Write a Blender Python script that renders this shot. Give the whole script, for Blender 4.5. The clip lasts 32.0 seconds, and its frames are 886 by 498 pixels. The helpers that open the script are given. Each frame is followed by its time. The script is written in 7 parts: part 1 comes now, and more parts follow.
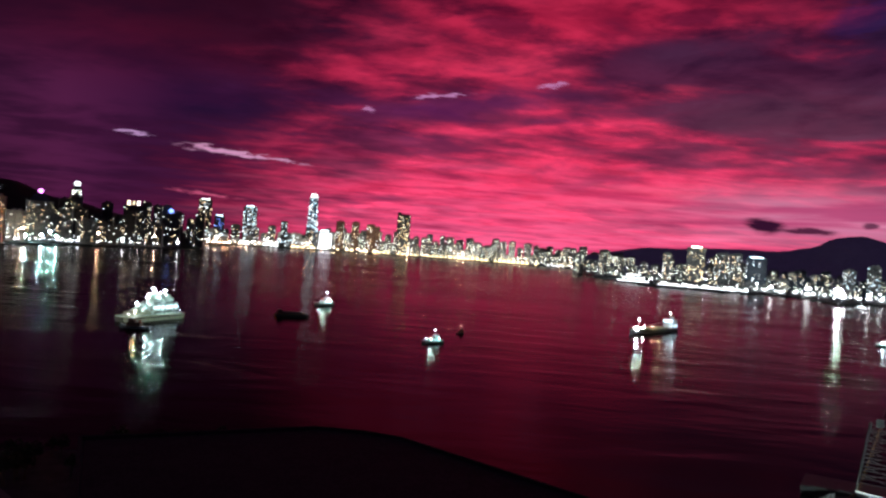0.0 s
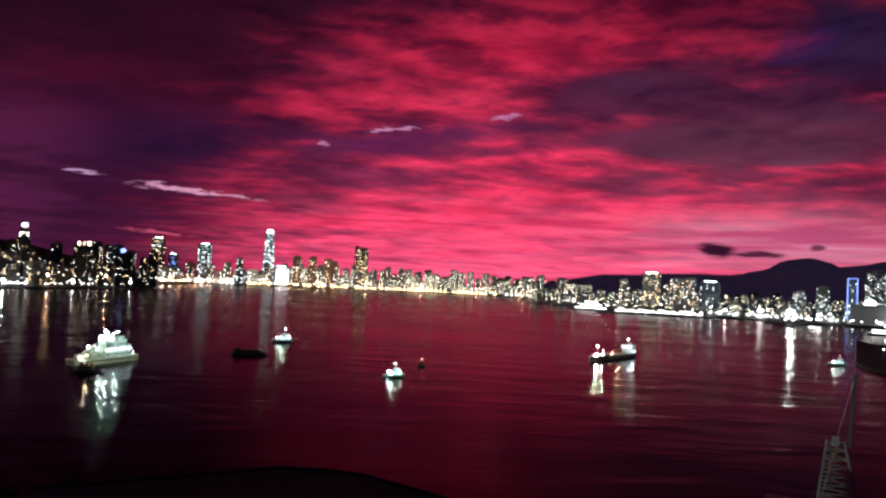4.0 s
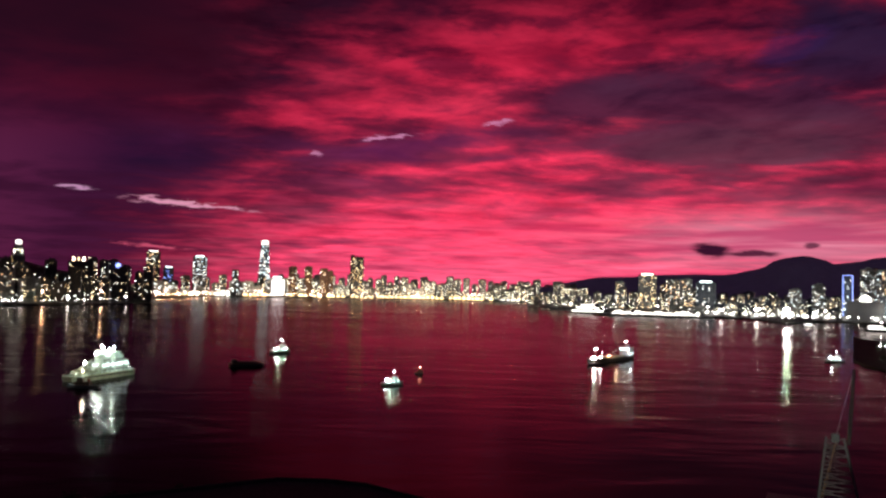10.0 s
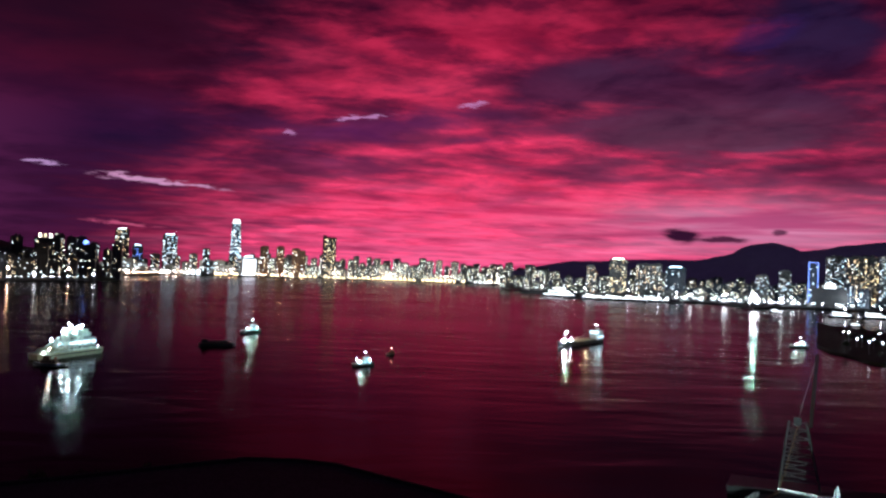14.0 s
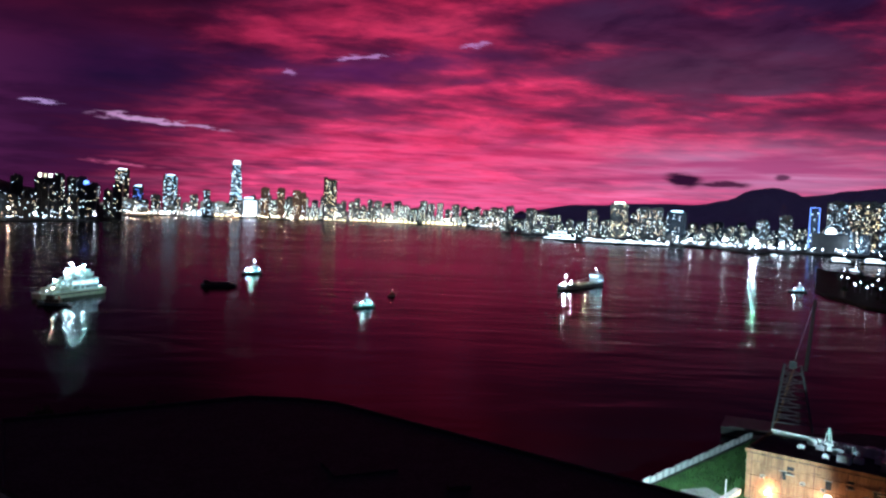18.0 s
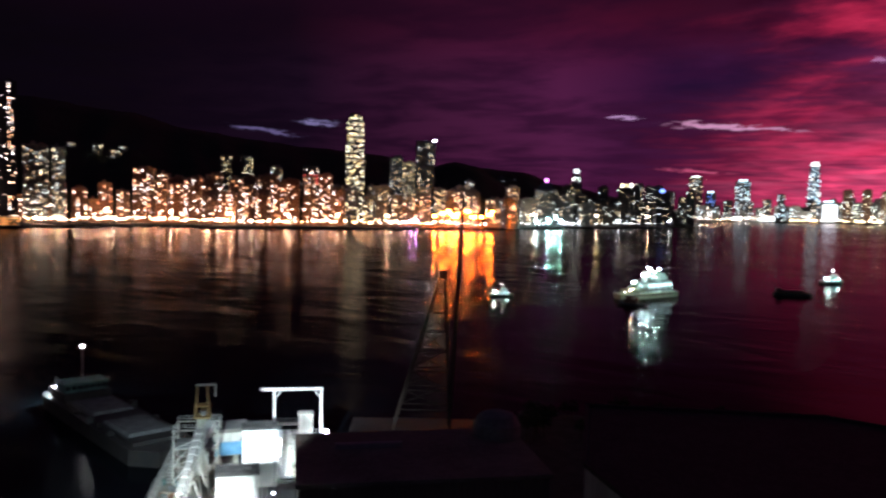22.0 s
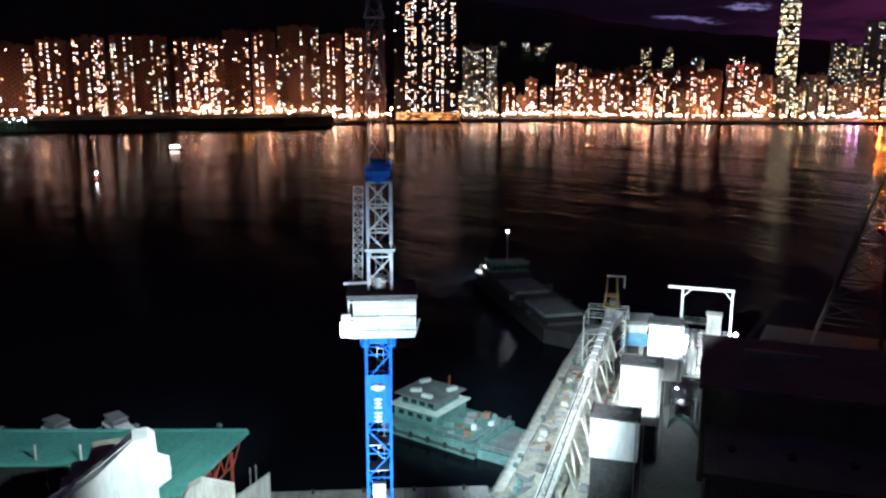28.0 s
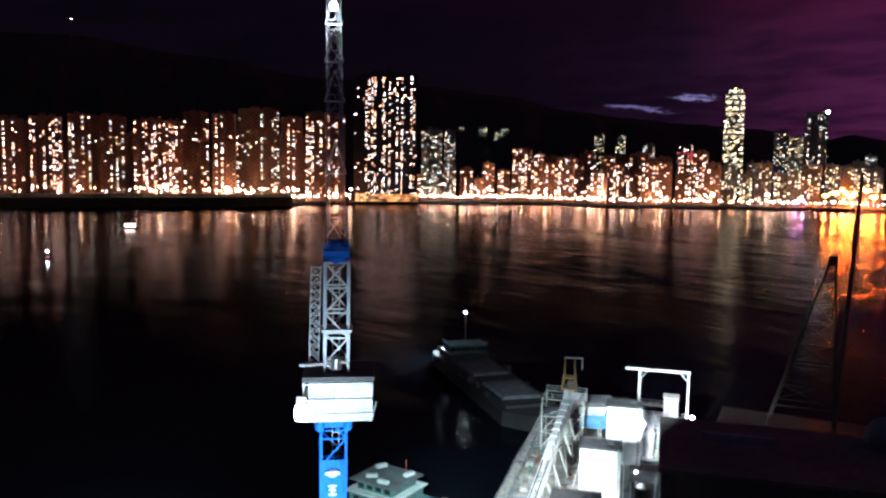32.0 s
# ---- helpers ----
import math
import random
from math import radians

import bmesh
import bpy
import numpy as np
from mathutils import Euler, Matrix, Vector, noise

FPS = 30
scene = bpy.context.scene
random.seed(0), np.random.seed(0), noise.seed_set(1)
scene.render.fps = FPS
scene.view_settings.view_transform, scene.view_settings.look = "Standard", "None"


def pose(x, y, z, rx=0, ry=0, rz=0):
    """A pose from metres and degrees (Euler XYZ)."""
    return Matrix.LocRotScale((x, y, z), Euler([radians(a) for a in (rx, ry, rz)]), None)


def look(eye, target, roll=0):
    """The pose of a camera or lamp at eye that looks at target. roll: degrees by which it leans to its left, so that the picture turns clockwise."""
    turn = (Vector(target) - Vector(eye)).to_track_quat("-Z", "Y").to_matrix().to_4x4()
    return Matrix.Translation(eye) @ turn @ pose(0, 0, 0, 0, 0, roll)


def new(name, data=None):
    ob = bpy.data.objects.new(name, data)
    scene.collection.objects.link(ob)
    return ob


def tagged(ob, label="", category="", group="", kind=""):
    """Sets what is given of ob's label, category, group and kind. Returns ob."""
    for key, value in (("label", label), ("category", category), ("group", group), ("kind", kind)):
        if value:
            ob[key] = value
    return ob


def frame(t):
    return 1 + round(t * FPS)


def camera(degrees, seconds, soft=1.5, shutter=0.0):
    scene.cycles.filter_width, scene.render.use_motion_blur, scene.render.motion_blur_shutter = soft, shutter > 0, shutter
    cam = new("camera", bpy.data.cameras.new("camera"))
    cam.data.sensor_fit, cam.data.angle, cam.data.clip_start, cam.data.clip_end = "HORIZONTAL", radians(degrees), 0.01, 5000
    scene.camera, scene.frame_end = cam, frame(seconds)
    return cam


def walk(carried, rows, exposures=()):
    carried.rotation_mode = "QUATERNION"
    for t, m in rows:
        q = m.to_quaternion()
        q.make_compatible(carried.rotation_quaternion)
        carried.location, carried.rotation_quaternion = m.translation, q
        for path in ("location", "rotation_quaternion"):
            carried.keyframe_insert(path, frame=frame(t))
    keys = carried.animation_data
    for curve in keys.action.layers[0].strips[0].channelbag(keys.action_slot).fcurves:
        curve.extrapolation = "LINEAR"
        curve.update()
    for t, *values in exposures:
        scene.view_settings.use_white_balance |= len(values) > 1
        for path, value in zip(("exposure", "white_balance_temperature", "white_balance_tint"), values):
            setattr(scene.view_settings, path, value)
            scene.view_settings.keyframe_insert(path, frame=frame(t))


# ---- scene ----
cam = camera(58.53, 32.0, soft=2.4, shutter=0.5)
EYE = 65.0  # metres above the sea
# seconds, yaw, pitch, roll of a camera that turns on a high balcony
TURNS = [
    (0, 0.47, -0.18, -4.49), (0.5, -0.67, -0.26, -3.91), (1, -0.56, -0.02, -3.58), (1.5, -0.73, 0.63, -3.49),
    (2, -1.54, 1.18, -3.65), (2.5, -2.13, 1.85, -3.17), (4.5, -2.72, 2.34, -2.76), (5, -2.85, 2.23, -2.30),
    (5.5, -2.77, 1.61, -2.08), (6, -2.80, 1.53, -2.02), (6.5, -2.73, 1.42, -1.96), (7, -2.62, 1.40, -2.00),
    (7.5, -2.45, 1.47, -1.98), (8, -2.30, 1.30, -2.07), (8.5, -2.42, 2.83, -1.72), (9, -2.90, 2.72, -1.65),
    (9.5, -2.83, 2.75, -1.53), (10, -2.82, 2.83, -1.50), (10.5, -2.93, 2.79, -1.56), (11, -4.68, 2.86, -1.69),
    (11.5, -5.28, 2.90, -2.08), (12, -4.93, 2.79, -2.28), (12.5, -4.91, 2.34, -2.27), (13, -4.98, 1.73, -2.10),
    (13.5, -4.73, 1.58, -2.09), (14, -4.81, 1.58, -2.25), (14.5, -5.10, 3.69, -2.54), (16.5, -5.10, 3.29, -2.59),
    (17, -4.81, -1.57, -2.42), (17.5, -4.61, -3.63, -2.42), (18, -4.74, -2.56, -2.65), (18.5, -4.94, -2.80, -2.57),
    (19, -4.67, -2.80, -2.48), (19.5, -3.61, -2.03, -2.30), (20, 7.89, -3.40, -1.75), (20.5, 14.98, -4.66, -1.29),
    (21, 19.74, -4.27, -1.18), (21.5, 29.38, -3.86, -1.36), (22, 35.01, -3.58, -1.39), (22.5, 40.35, -3.62, -1.07),
    (23, 40.87, -3.77, -1.11), (23.5, 42.52, -4.79, -0.24), (24, 44.27, -4.00, -0.43), (24.5, 51.74, -3.61, 0.72),
    (26.5, 51.69, -5.56, -0.04), (27, 58.83, -10.46, -0.94), (27.5, 63.98, -11.43, -0.09), (28, 64.32, -11.56, -0.23),
    (28.5, 64.26, -11.99, -0.18), (29, 64.13, -12.11, -0.21), (29.5, 63.85, -11.92, -0.57), (30, 63.78, -10.21, -0.58),
    (30.5, 63.75, -8.37, -0.80), (31, 63.51, -6.55, -1.00), (31.5, 62.60, -6.23, -1.01), (32, 61.37, -5.67, -0.98),
]
# seconds, stops, kelvin, tint of the camera's own drifting exposure and white balance
EXPOSE = [(0, 0, 6100, 10), (1, 0, 6000, 10), (2, 0.06, 6700, 12), (5, 0.06, 6700, 12), (5.6, 0, 5700, 10), (6, -0.03, 5500, 10), (8, -0.03, 5500, 10), (8.6, 0, 6500, 10),
          (9, 0.08, 7300, 16), (12.4, 0.10, 7500, 17), (13, 0.05, 6200, 10), (14, 0, 5800, 10), (17, -0.05, 5400, 10), (18, -0.05, 5100, 4), (19, -0.1, 4850, 0), (20.4, -0.26, 5200, 5),
          (21, -0.24, 5900, 10), (23, 0.12, 6050, 10), (28, 0.1, 5850, 10), (32, 0.2, 5700, 10)]
walk(cam, [(t, pose(0, 0, EYE, 90 + p, r, y)) for t, y, p, r in TURNS], EXPOSE)

# ---------------------------------------------------------------- sky after sunset
world = bpy.data.worlds.new("dusk_sky")
scene.world = world
world.use_nodes = True
WT = world.node_tree
WT.nodes.clear()


def wire(tree, value, socket):
    if isinstance(value, bpy.types.NodeSocket):
        tree.links.new(value, socket)
    else:
        socket.default_value = value


def mth(tree, op, *args, clamp=False):
    n = tree.nodes.new("ShaderNodeMath")
    n.operation, n.use_clamp = op, clamp
    for i, a in enumerate(args):
        wire(tree, a, n.inputs[i])
    return n.outputs[0]


def smooth(tree, value, a, b, lo=0.0, hi=1.0):
    n = tree.nodes.new("ShaderNodeMapRange")
    n.interpolation_type = "SMOOTHSTEP"
    for i, v in enumerate((value, a, b, lo, hi)):
        wire(tree, v, n.inputs[i])
    return n.outputs[0]


def mixc(tree, fac, a, b, blend="MIX"):
    n = tree.nodes.new("ShaderNodeMix")
    n.data_type, n.blend_type, n.clamp_factor = "RGBA", blend, True
    wire(tree, fac, n.inputs[0])
    for v, i in ((a, 6), (b, 7)):
        wire(tree, (*v, 1) if isinstance(v, tuple) else v, n.inputs[i])
    return n.outputs[2]


def ramp(tree, fac, stops):
    n = tree.nodes.new("ShaderNodeValToRGB")
    e = n.color_ramp.elements
    while len(e) < len(stops):
        e.new(0.5)
    for k, (p, c) in zip(e, stops):
        k.position, k.color = p, (*c, 1)
    wire(tree, fac, n.inputs[0])
    return n.outputs[0]


def noise_tex(tree, vec, scale, detail=4.0, rough=0.55, dist=0.0):
    n = tree.nodes.new("ShaderNodeTexNoise")
    wire(tree, vec, n.inputs["Vector"])
    for k, v in (("Scale", scale), ("Detail", detail), ("Roughness", rough), ("Distortion", dist)):
        n.inputs[k].default_value = v
    return n.outputs[0]


def build_sky():
    t = WT
    co = t.nodes.new("ShaderNodeTexCoord").outputs["Generated"]
    sep = t.nodes.new("ShaderNodeSeparateXYZ")
    t.links.new(co, sep.inputs[0])
    x, y, z = sep.outputs
    az = mth(t, "MULTIPLY", mth(t, "ARCTAN2", mth(t, "MULTIPLY", x, -1.0), y), 57.2958)
    el = mth(t, "MULTIPLY", mth(t, "ARCSINE", mth(t, "MINIMUM", mth(t, "MAXIMUM", z, -1.0), 1.0)), 57.2958)
    # the cloud sheet: a flat layer seen in perspective
    up = mth(t, "ADD", mth(t, "MAXIMUM", z, 0.0), 0.085)
    comb = t.nodes.new("ShaderNodeCombineXYZ")
    t.links.new(mth(t, "DIVIDE", x, up), comb.inputs[0])
    t.links.new(mth(t, "DIVIDE", y, up), comb.inputs[1])
    sheet = comb.outputs[0]
    squash = t.nodes.new("ShaderNodeMapping")
    t.links.new(sheet, squash.inputs[0])
    squash.inputs["Rotation"].default_value = (0, 0, radians(-18))
    squash.inputs["Scale"].default_value = (0.78, 1.0, 1.0)
    big = noise_tex(t, squash.outputs[0], 0.55, 3.0, 0.5, 0.3)
    mid = noise_tex(t, squash.outputs[0], 1.35, 7.0, 0.56, 0.5)
    fine = noise_tex(t, squash.outputs[0], 3.6, 4.0, 0.5, 0.4)
    fibre = noise_tex(t, squash.outputs[0], 14.0, 6.0, 0.65, 1.6)
    cloud = mth(t, "ADD", mth(t, "ADD", mth(t, "MULTIPLY", big, 0.24), mth(t, "MULTIPLY", mid, 0.52)), mth(t, "ADD", mth(t, "MULTIPLY", fine, 0.32), mth(t, "MULTIPLY", fibre, 0.05)))

    def puff(a, e, wa, we, lean):
        u = mth(t, "DIVIDE", mth(t, "SUBTRACT", az, a), wa)
        v = mth(t, "SUBTRACT", mth(t, "SUBTRACT", el, e), mth(t, "MULTIPLY", mth(t, "SUBTRACT", az, a), lean))
        v = mth(t, "DIVIDE", v, we)
        return mth(t, "EXPONENT", mth(t, "MULTIPLY", mth(t, "ADD", mth(t, "MULTIPLY", u, u), mth(t, "MULTIPLY", v, v)), -1.0))

    # thick and thin stretches of the sheet: azimuth, elevation, half width, half height, lean, thinness
    for a, e, wa, we, lean, amount in (
            (20, 8.0, 7, 1.7, 0.0, -0.12), (24, 15.5, 13, 5.5, 0.0, -0.24), (0, 10.0, 8, 0.9, -0.09, -0.12), (-23, 10, 9, 3.4, 0.0, -0.17),
            (-16, 14.6, 5, 1.3, -0.18, -0.13), (21, 5.0, 6, 1.2, 0.0, -0.10), (-29, 16, 5, 2.5, 0.0, -0.12), (5, 7.2, 4, 0.6, 0.0, -0.09), (-2, 8.0, 3, 0.5, 0.0, -0.07),
            (3, 14, 9, 2.6, 0.0, 0.09), (-16, 11.8, 3.5, 1.0, 0.0, 0.12), (-2, 4.4, 15, 2.2, 0.0, 0.13), (-15, 5.2, 8, 1.4, 0.0, 0.08), (11, 11.5, 6, 1.2, 0.0, 0.06), (-12, 17.5, 9, 1.6, -0.1, 0.06)):
        cloud = mth(t, "ADD", cloud, mth(t, "MULTIPLY", puff(a, e, wa, we, lean), amount * 0.72))
    lit = smooth(t, cloud, 0.44, 0.69)
    # afterglow: strongest low over the far shore
    dz = mth(t, "ADD", az, 5.0)
    left = mth(t, "DIVIDE", mth(t, "MAXIMUM", dz, 0.0), 14.5)
    right = mth(t, "DIVIDE", mth(t, "MINIMUM", dz, 0.0), 32.0)
    side = mth(t, "ADD", mth(t, "MULTIPLY", left, left), mth(t, "MULTIPLY", right, right))
    up_el = mth(t, "MAXIMUM", el, 0.0)
    glow_az = mth(t, "EXPONENT", mth(t, "MULTIPLY", side, -0.9))
    low = mth(t, "EXPONENT", mth(t, "MULTIPLY", up_el, -0.26))
    high_el = mth(t, "DIVIDE", up_el, 21.0)
    over = mth(t, "EXPONENT", mth(t, "MULTIPLY", mth(t, "MULTIPLY", high_el, high_el), -1.0))
    over = mth(t, "MULTIPLY", over, smooth(t, up_el, 13.0, 30.0, 1.15, 0.02))
    wide = mth(t, "EXPONENT", mth(t, "MULTIPLY", mth(t, "ADD", side, mth(t, "MULTIPLY", mth(t, "MULTIPLY", left, left), 0.12)), -0.50))
    grain = smooth(t, mth(t, "ADD", mth(t, "MULTIPLY", fine, 0.8), mth(t, "MULTIPLY", fibre, 0.2)), 0.34, 0.66)
    deep = mixc(t, grain, (0.50, 0.007, 0.038), (0.92, 0.028, 0.092))
    hot = mixc(t, grain, (0.86, 0.012, 0.075), (1.25, 0.070, 0.21))
    red = mixc(t, mth(t, "MULTIPLY", low, 1.5, clamp=True), deep, hot)
    reach = mth(t, "MULTIPLY", over, wide)
    dark = mixc(t, reach, (0.0042, 0.0017, 0.0060), (0.066, 0.008, 0.044))
    body = mixc(t, mth(t, "MULTIPLY", lit, reach), dark, red)
    # long thin streaks lying along the horizon
    lay = t.nodes.new("ShaderNodeCombineXYZ")
    t.links.new(mth(t, "MULTIPLY", az, 0.055), lay.inputs[0])
    t.links.new(mth(t, "ADD", mth(t, "MULTIPLY", el, 0.80), mth(t, "MULTIPLY", az, 0.012)), lay.inputs[1])
    layer = noise_tex(t, lay.outputs[0], 1.15, 6.0, 0.55, 0.4)
    # banks of cloud of their own colour: azimuth, elevation, half width, half height, lean, colour, amount
    rough_edge = smooth(t, cloud, 0.64, 0.40, 0.10, 1.1)
    for a, e, wa, we, lean, colour, amount in (
            (-23, 9.6, 12, 2.9, -0.02, (0.050, 0.020, 0.045), 0.85), (-17, 14.6, 6.5, 1.9, -0.10, (0.045, 0.012, 0.040), 0.85), (-30, 16.5, 6, 3.0, 0.0, (0.014, 0.008, 0.035), 0.9),
            (17, 9.0, 9, 1.7, 0.02, (0.026, 0.006, 0.045), 0.85), (0.5, 9.8, 7, 1.1, -0.10, (0.050, 0.006, 0.055), 0.9), (-8, 9.6, 4, 0.9, 0.0, (0.040, 0.007, 0.055), 0.8),
            (2, 6.9, 5, 0.8, 0.02, (0.10, 0.008, 0.045), 0.8), (21, 4.9, 9, 1.8, 0.0, (0.020, 0.007, 0.035), 0.8), (20, 19, 14, 5.0, 0.0, (0.008, 0.003, 0.010), 0.9), (8, 12.2, 3, 0.8, 0.0, (0.06, 0.007, 0.045), 0.7),
            (-14.5, 12.4, 3.2, 0.8, 0.05, (0.62, 0.050, 0.10), 0.6), (-4, 13.2, 6, 1.3, 0.0, (0.66, 0.035, 0.095), 0.5), (6, 14.6, 6, 1.1, 0.03, (0.45, 0.020, 0.065), 0.5), (-30, 13, 4, 0.9, 0.0, (0.20, 0.015, 0.05), 0.6)):
        k = mth(t, "MULTIPLY", mth(t, "MULTIPLY", puff(a, e, wa, we, lean), rough_edge if sum(colour) < 0.2 else lit), amount * 1.25, clamp=True)
        body = mixc(t, k, body, colour)
    # torn billows: darker bellies and brighter rims, longer than they are high
    bil = t.nodes.new("ShaderNodeCombineXYZ")
    t.links.new(mth(t, "ADD", mth(t, "MULTIPLY", az, 0.15), mth(t, "MULTIPLY", el, 0.05)), bil.inputs[0])
    t.links.new(mth(t, "ADD", mth(t, "MULTIPLY", el, 0.50), mth(t, "MULTIPLY", az, 0.012)), bil.inputs[1])
    billow = noise_tex(t, bil.outputs[0], 1.0, 8.0, 0.57, 0.25)
    body = mixc(t, mth(t, "MULTIPLY", smooth(t, billow, 0.46, 0.64), smooth(t, el, 1.5, 6.0, 0.15, 0.85)), body, (0.26, 0.36, 0.55), "MULTIPLY")
    body = mixc(t, mth(t, "MULTIPLY", smooth(t, billow, 0.47, 0.34), smooth(t, el, 16.0, 6.0, 0.25, 0.75)), body, (1.55, 1.9, 1.6), "MULTIPLY")
    # pink band at the horizon
    band = mth(t, "MULTIPLY", low, glow_az)
    streak = smooth(t, noise_tex(t, squash.outputs[0], 2.2, 4.0, 0.55, 0.6), 0.35, 0.7, 0.55, 1.2)
    body = mixc(t, mth(t, "MULTIPLY", mth(t, "MULTIPLY", band, 1.35), streak, clamp=True), body, (1.0, 0.115, 0.26))
    bars = mth(t, "MULTIPLY", smooth(t, layer, 0.50, 0.66), smooth(t, el, 8.5, 4.0, 0.0, 0.70))
    body = mixc(t, bars, body, mixc(t, glow_az, (0.022, 0.006, 0.030), (0.34, 0.010, 0.065)))
    shine = mth(t, "MULTIPLY", smooth(t, layer, 0.44, 0.32), mth(t, "MULTIPLY", smooth(t, el, 6.5, 1.2, 0.0, 1.0), glow_az))
    body = mixc(t, shine, body, (1.25, 0.20, 0.38))
    # pale gap to the north
    pale_dz = mth(t, "DIVIDE", mth(t, "ADD", az, 26.0), 10.5)
    pale_el = mth(t, "DIVIDE", mth(t, "SUBTRACT", el, 3.7), mth(t, "ADD", mth(t, "MULTIPLY", layer, 1.6), 1.0))
    pale = mth(t, "EXPONENT", mth(t, "MULTIPLY", mth(t, "ADD", mth(t, "MULTIPLY", pale_dz, pale_dz), mth(t, "MULTIPLY", pale_el, pale_el)), -1.0))
    body = mixc(t, mth(t, "MULTIPLY", pale, 0.9), body, mixc(t, smooth(t, layer, 0.38, 0.62), (0.74, 0.27, 0.42), (0.50, 0.085, 0.20)))
    # dusky violet haze to the south-west, redder above, with soft dark rolls
    haze = ramp(t, smooth(t, az, 4.0, 70.0), [(0.0, (0.22, 0.010, 0.045)), (0.05, (0.095, 0.007, 0.036)), (0.13, (0.048, 0.0068, 0.038)), (0.27, (0.086, 0.0122, 0.054)), (0.46, (0.056, 0.0095, 0.036)),
                                              (0.68, (0.0115, 0.0038, 0.0120)), (0.90, (0.0040, 0.0019, 0.0042)), (1.0, (0.0026, 0.0014, 0.0030))])
    upper = ramp(t, smooth(t, az, 4.0, 70.0), [(0.0, (0.16, 0.007, 0.030)), (0.06, (0.085, 0.005, 0.022)), (0.20, (0.076, 0.0050, 0.0240)), (0.40, (0.062, 0.0060, 0.0260)), (0.70, (0.0075, 0.0022, 0.0060)), (1.0, (0.0022, 0.0012, 0.0024))])
    haze = mixc(t, smooth(t, el, 7.5, 13.0), haze, upper)
    roll = smooth(t, mth(t, "ADD", mth(t, "MULTIPLY", mid, 0.7), mth(t, "MULTIPLY", fine, 0.3)), 0.40, 0.62)
    haze = mixc(t, mth(t, "MULTIPLY", roll, 0.62), haze, mixc(t, smooth(t, az, 14.0, 50.0), (0.0125, 0.0035, 0.0200), (0.0035, 0.0015, 0.0050)))
    body = mixc(t, smooth(t, az, 8.0, 25.0, 0.0, 0.93), body, haze)
    navy = mth(t, "MULTIPLY", puff(16.5, 8.6, 6, 2.0, 0.0), mth(t, "ADD", mth(t, "MULTIPLY", roll, 0.45), 0.45))
    body = mixc(t, navy, body, (0.0150, 0.0050, 0.0270))
    gloom = mth(t, "MULTIPLY", smooth(t, az, 9.0, 22.0), smooth(t, el, 10.0, 17.0, 0.0, 0.8))
    body = mixc(t, gloom, body, (0.012, 0.0030, 0.0095))
    # deep blue dusk overhead and behind
    rear = mth(t, "MAXIMUM", smooth(t, mth(t, "ABSOLUTE", az), 104.0, 150.0), smooth(t, el, 34.0, 60.0))
    body = mixc(t, rear, body, (0.014, 0.012, 0.028))
    # single wisps and small dark clouds: azimuth, elevation, half width, half height, lean
    hair = t.nodes.new("ShaderNodeCombineXYZ")
    t.links.new(mth(t, "MULTIPLY", az, 0.55), hair.inputs[0])
    t.links.new(mth(t, "MULTIPLY", el, 2.6), hair.inputs[1])
    rag = noise_tex(t, hair.outputs[0], 1.6, 6.0, 0.65, 0.4)
    warp = mth(t, "SUBTRACT", noise_tex(t, hair.outputs[0], 0.7, 3.0, 0.5), 0.5)
    for a, e, wa, we, lean, colour, amount in (
            (15.0, 5.35, 4.2, 0.22, 0.06, (0.72, 0.33, 0.52), 0.85),
            (22.4, 6.0, 1.3, 0.17, 0.0, (0.55, 0.3, 0.55), 0.8),
            (17.5, 2.35, 2.6, 0.16, 0.05, (0.8, 0.12, 0.24), 0.6),
            (1.4, 10.75, 2.1, 0.24, -0.10, (0.6, 0.25, 0.5), 0.75),
            (-6.6, 11.95, 1.1, 0.2, -0.12, (0.6, 0.25, 0.5), 0.65),
            (6.6, 9.3, 0.5, 0.2, 0.0, (0.6, 0.25, 0.5), 0.6),
            (47.6, 4.5, 2.4, 0.2, 0.09, (0.16, 0.12, 0.27), 0.8),
            (44.1, 5.2, 1.5, 0.24, 0.02, (0.22, 0.18, 0.36), 0.85),
            (-26.6, 16.4, 2.6, 1.1, -0.2, (0.028, 0.012, 0.080), 0.45),
            (-21.5, 3.15, 1.3, 0.50, 0.02, (0.035, 0.006, 0.025), 1.0),
            (-24.2, 2.85, 1.7, 0.24, 0.0, (0.06, 0.010, 0.035), 0.95),
            (-27.8, 3.4, 0.5, 0.2, 0.0, (0.06, 0.012, 0.04), 0.85)):
        u = mth(t, "DIVIDE", mth(t, "SUBTRACT", az, a), wa)
        v = mth(t, "SUBTRACT", mth(t, "SUBTRACT", el, e), mth(t, "MULTIPLY", mth(t, "SUBTRACT", az, a), lean))
        v = mth(t, "ADD", mth(t, "DIVIDE", v, we), mth(t, "MULTIPLY", warp, 4.5 if sum(colour) > 0.2 else 1.5))
        g = mth(t, "EXPONENT", mth(t, "MULTIPLY", mth(t, "ADD", mth(t, "MULTIPLY", u, u), mth(t, "MULTIPLY", v, v)), -1.0))
        g = smooth(t, mth(t, "MULTIPLY", g, smooth(t, rag, 0.34, 0.62, 0.15, 1.25) if sum(colour) > 0.2 else smooth(t, rag, 0.3, 0.6, 0.8, 1.2)), 0.18, 0.80)
        body = mixc(t, mth(t, "MULTIPLY", g, amount), body, colour)
    bg = t.nodes.new("ShaderNodeBackground")
    t.links.new(body, bg.inputs[0])
    bg.inputs[1].default_value = 1.0
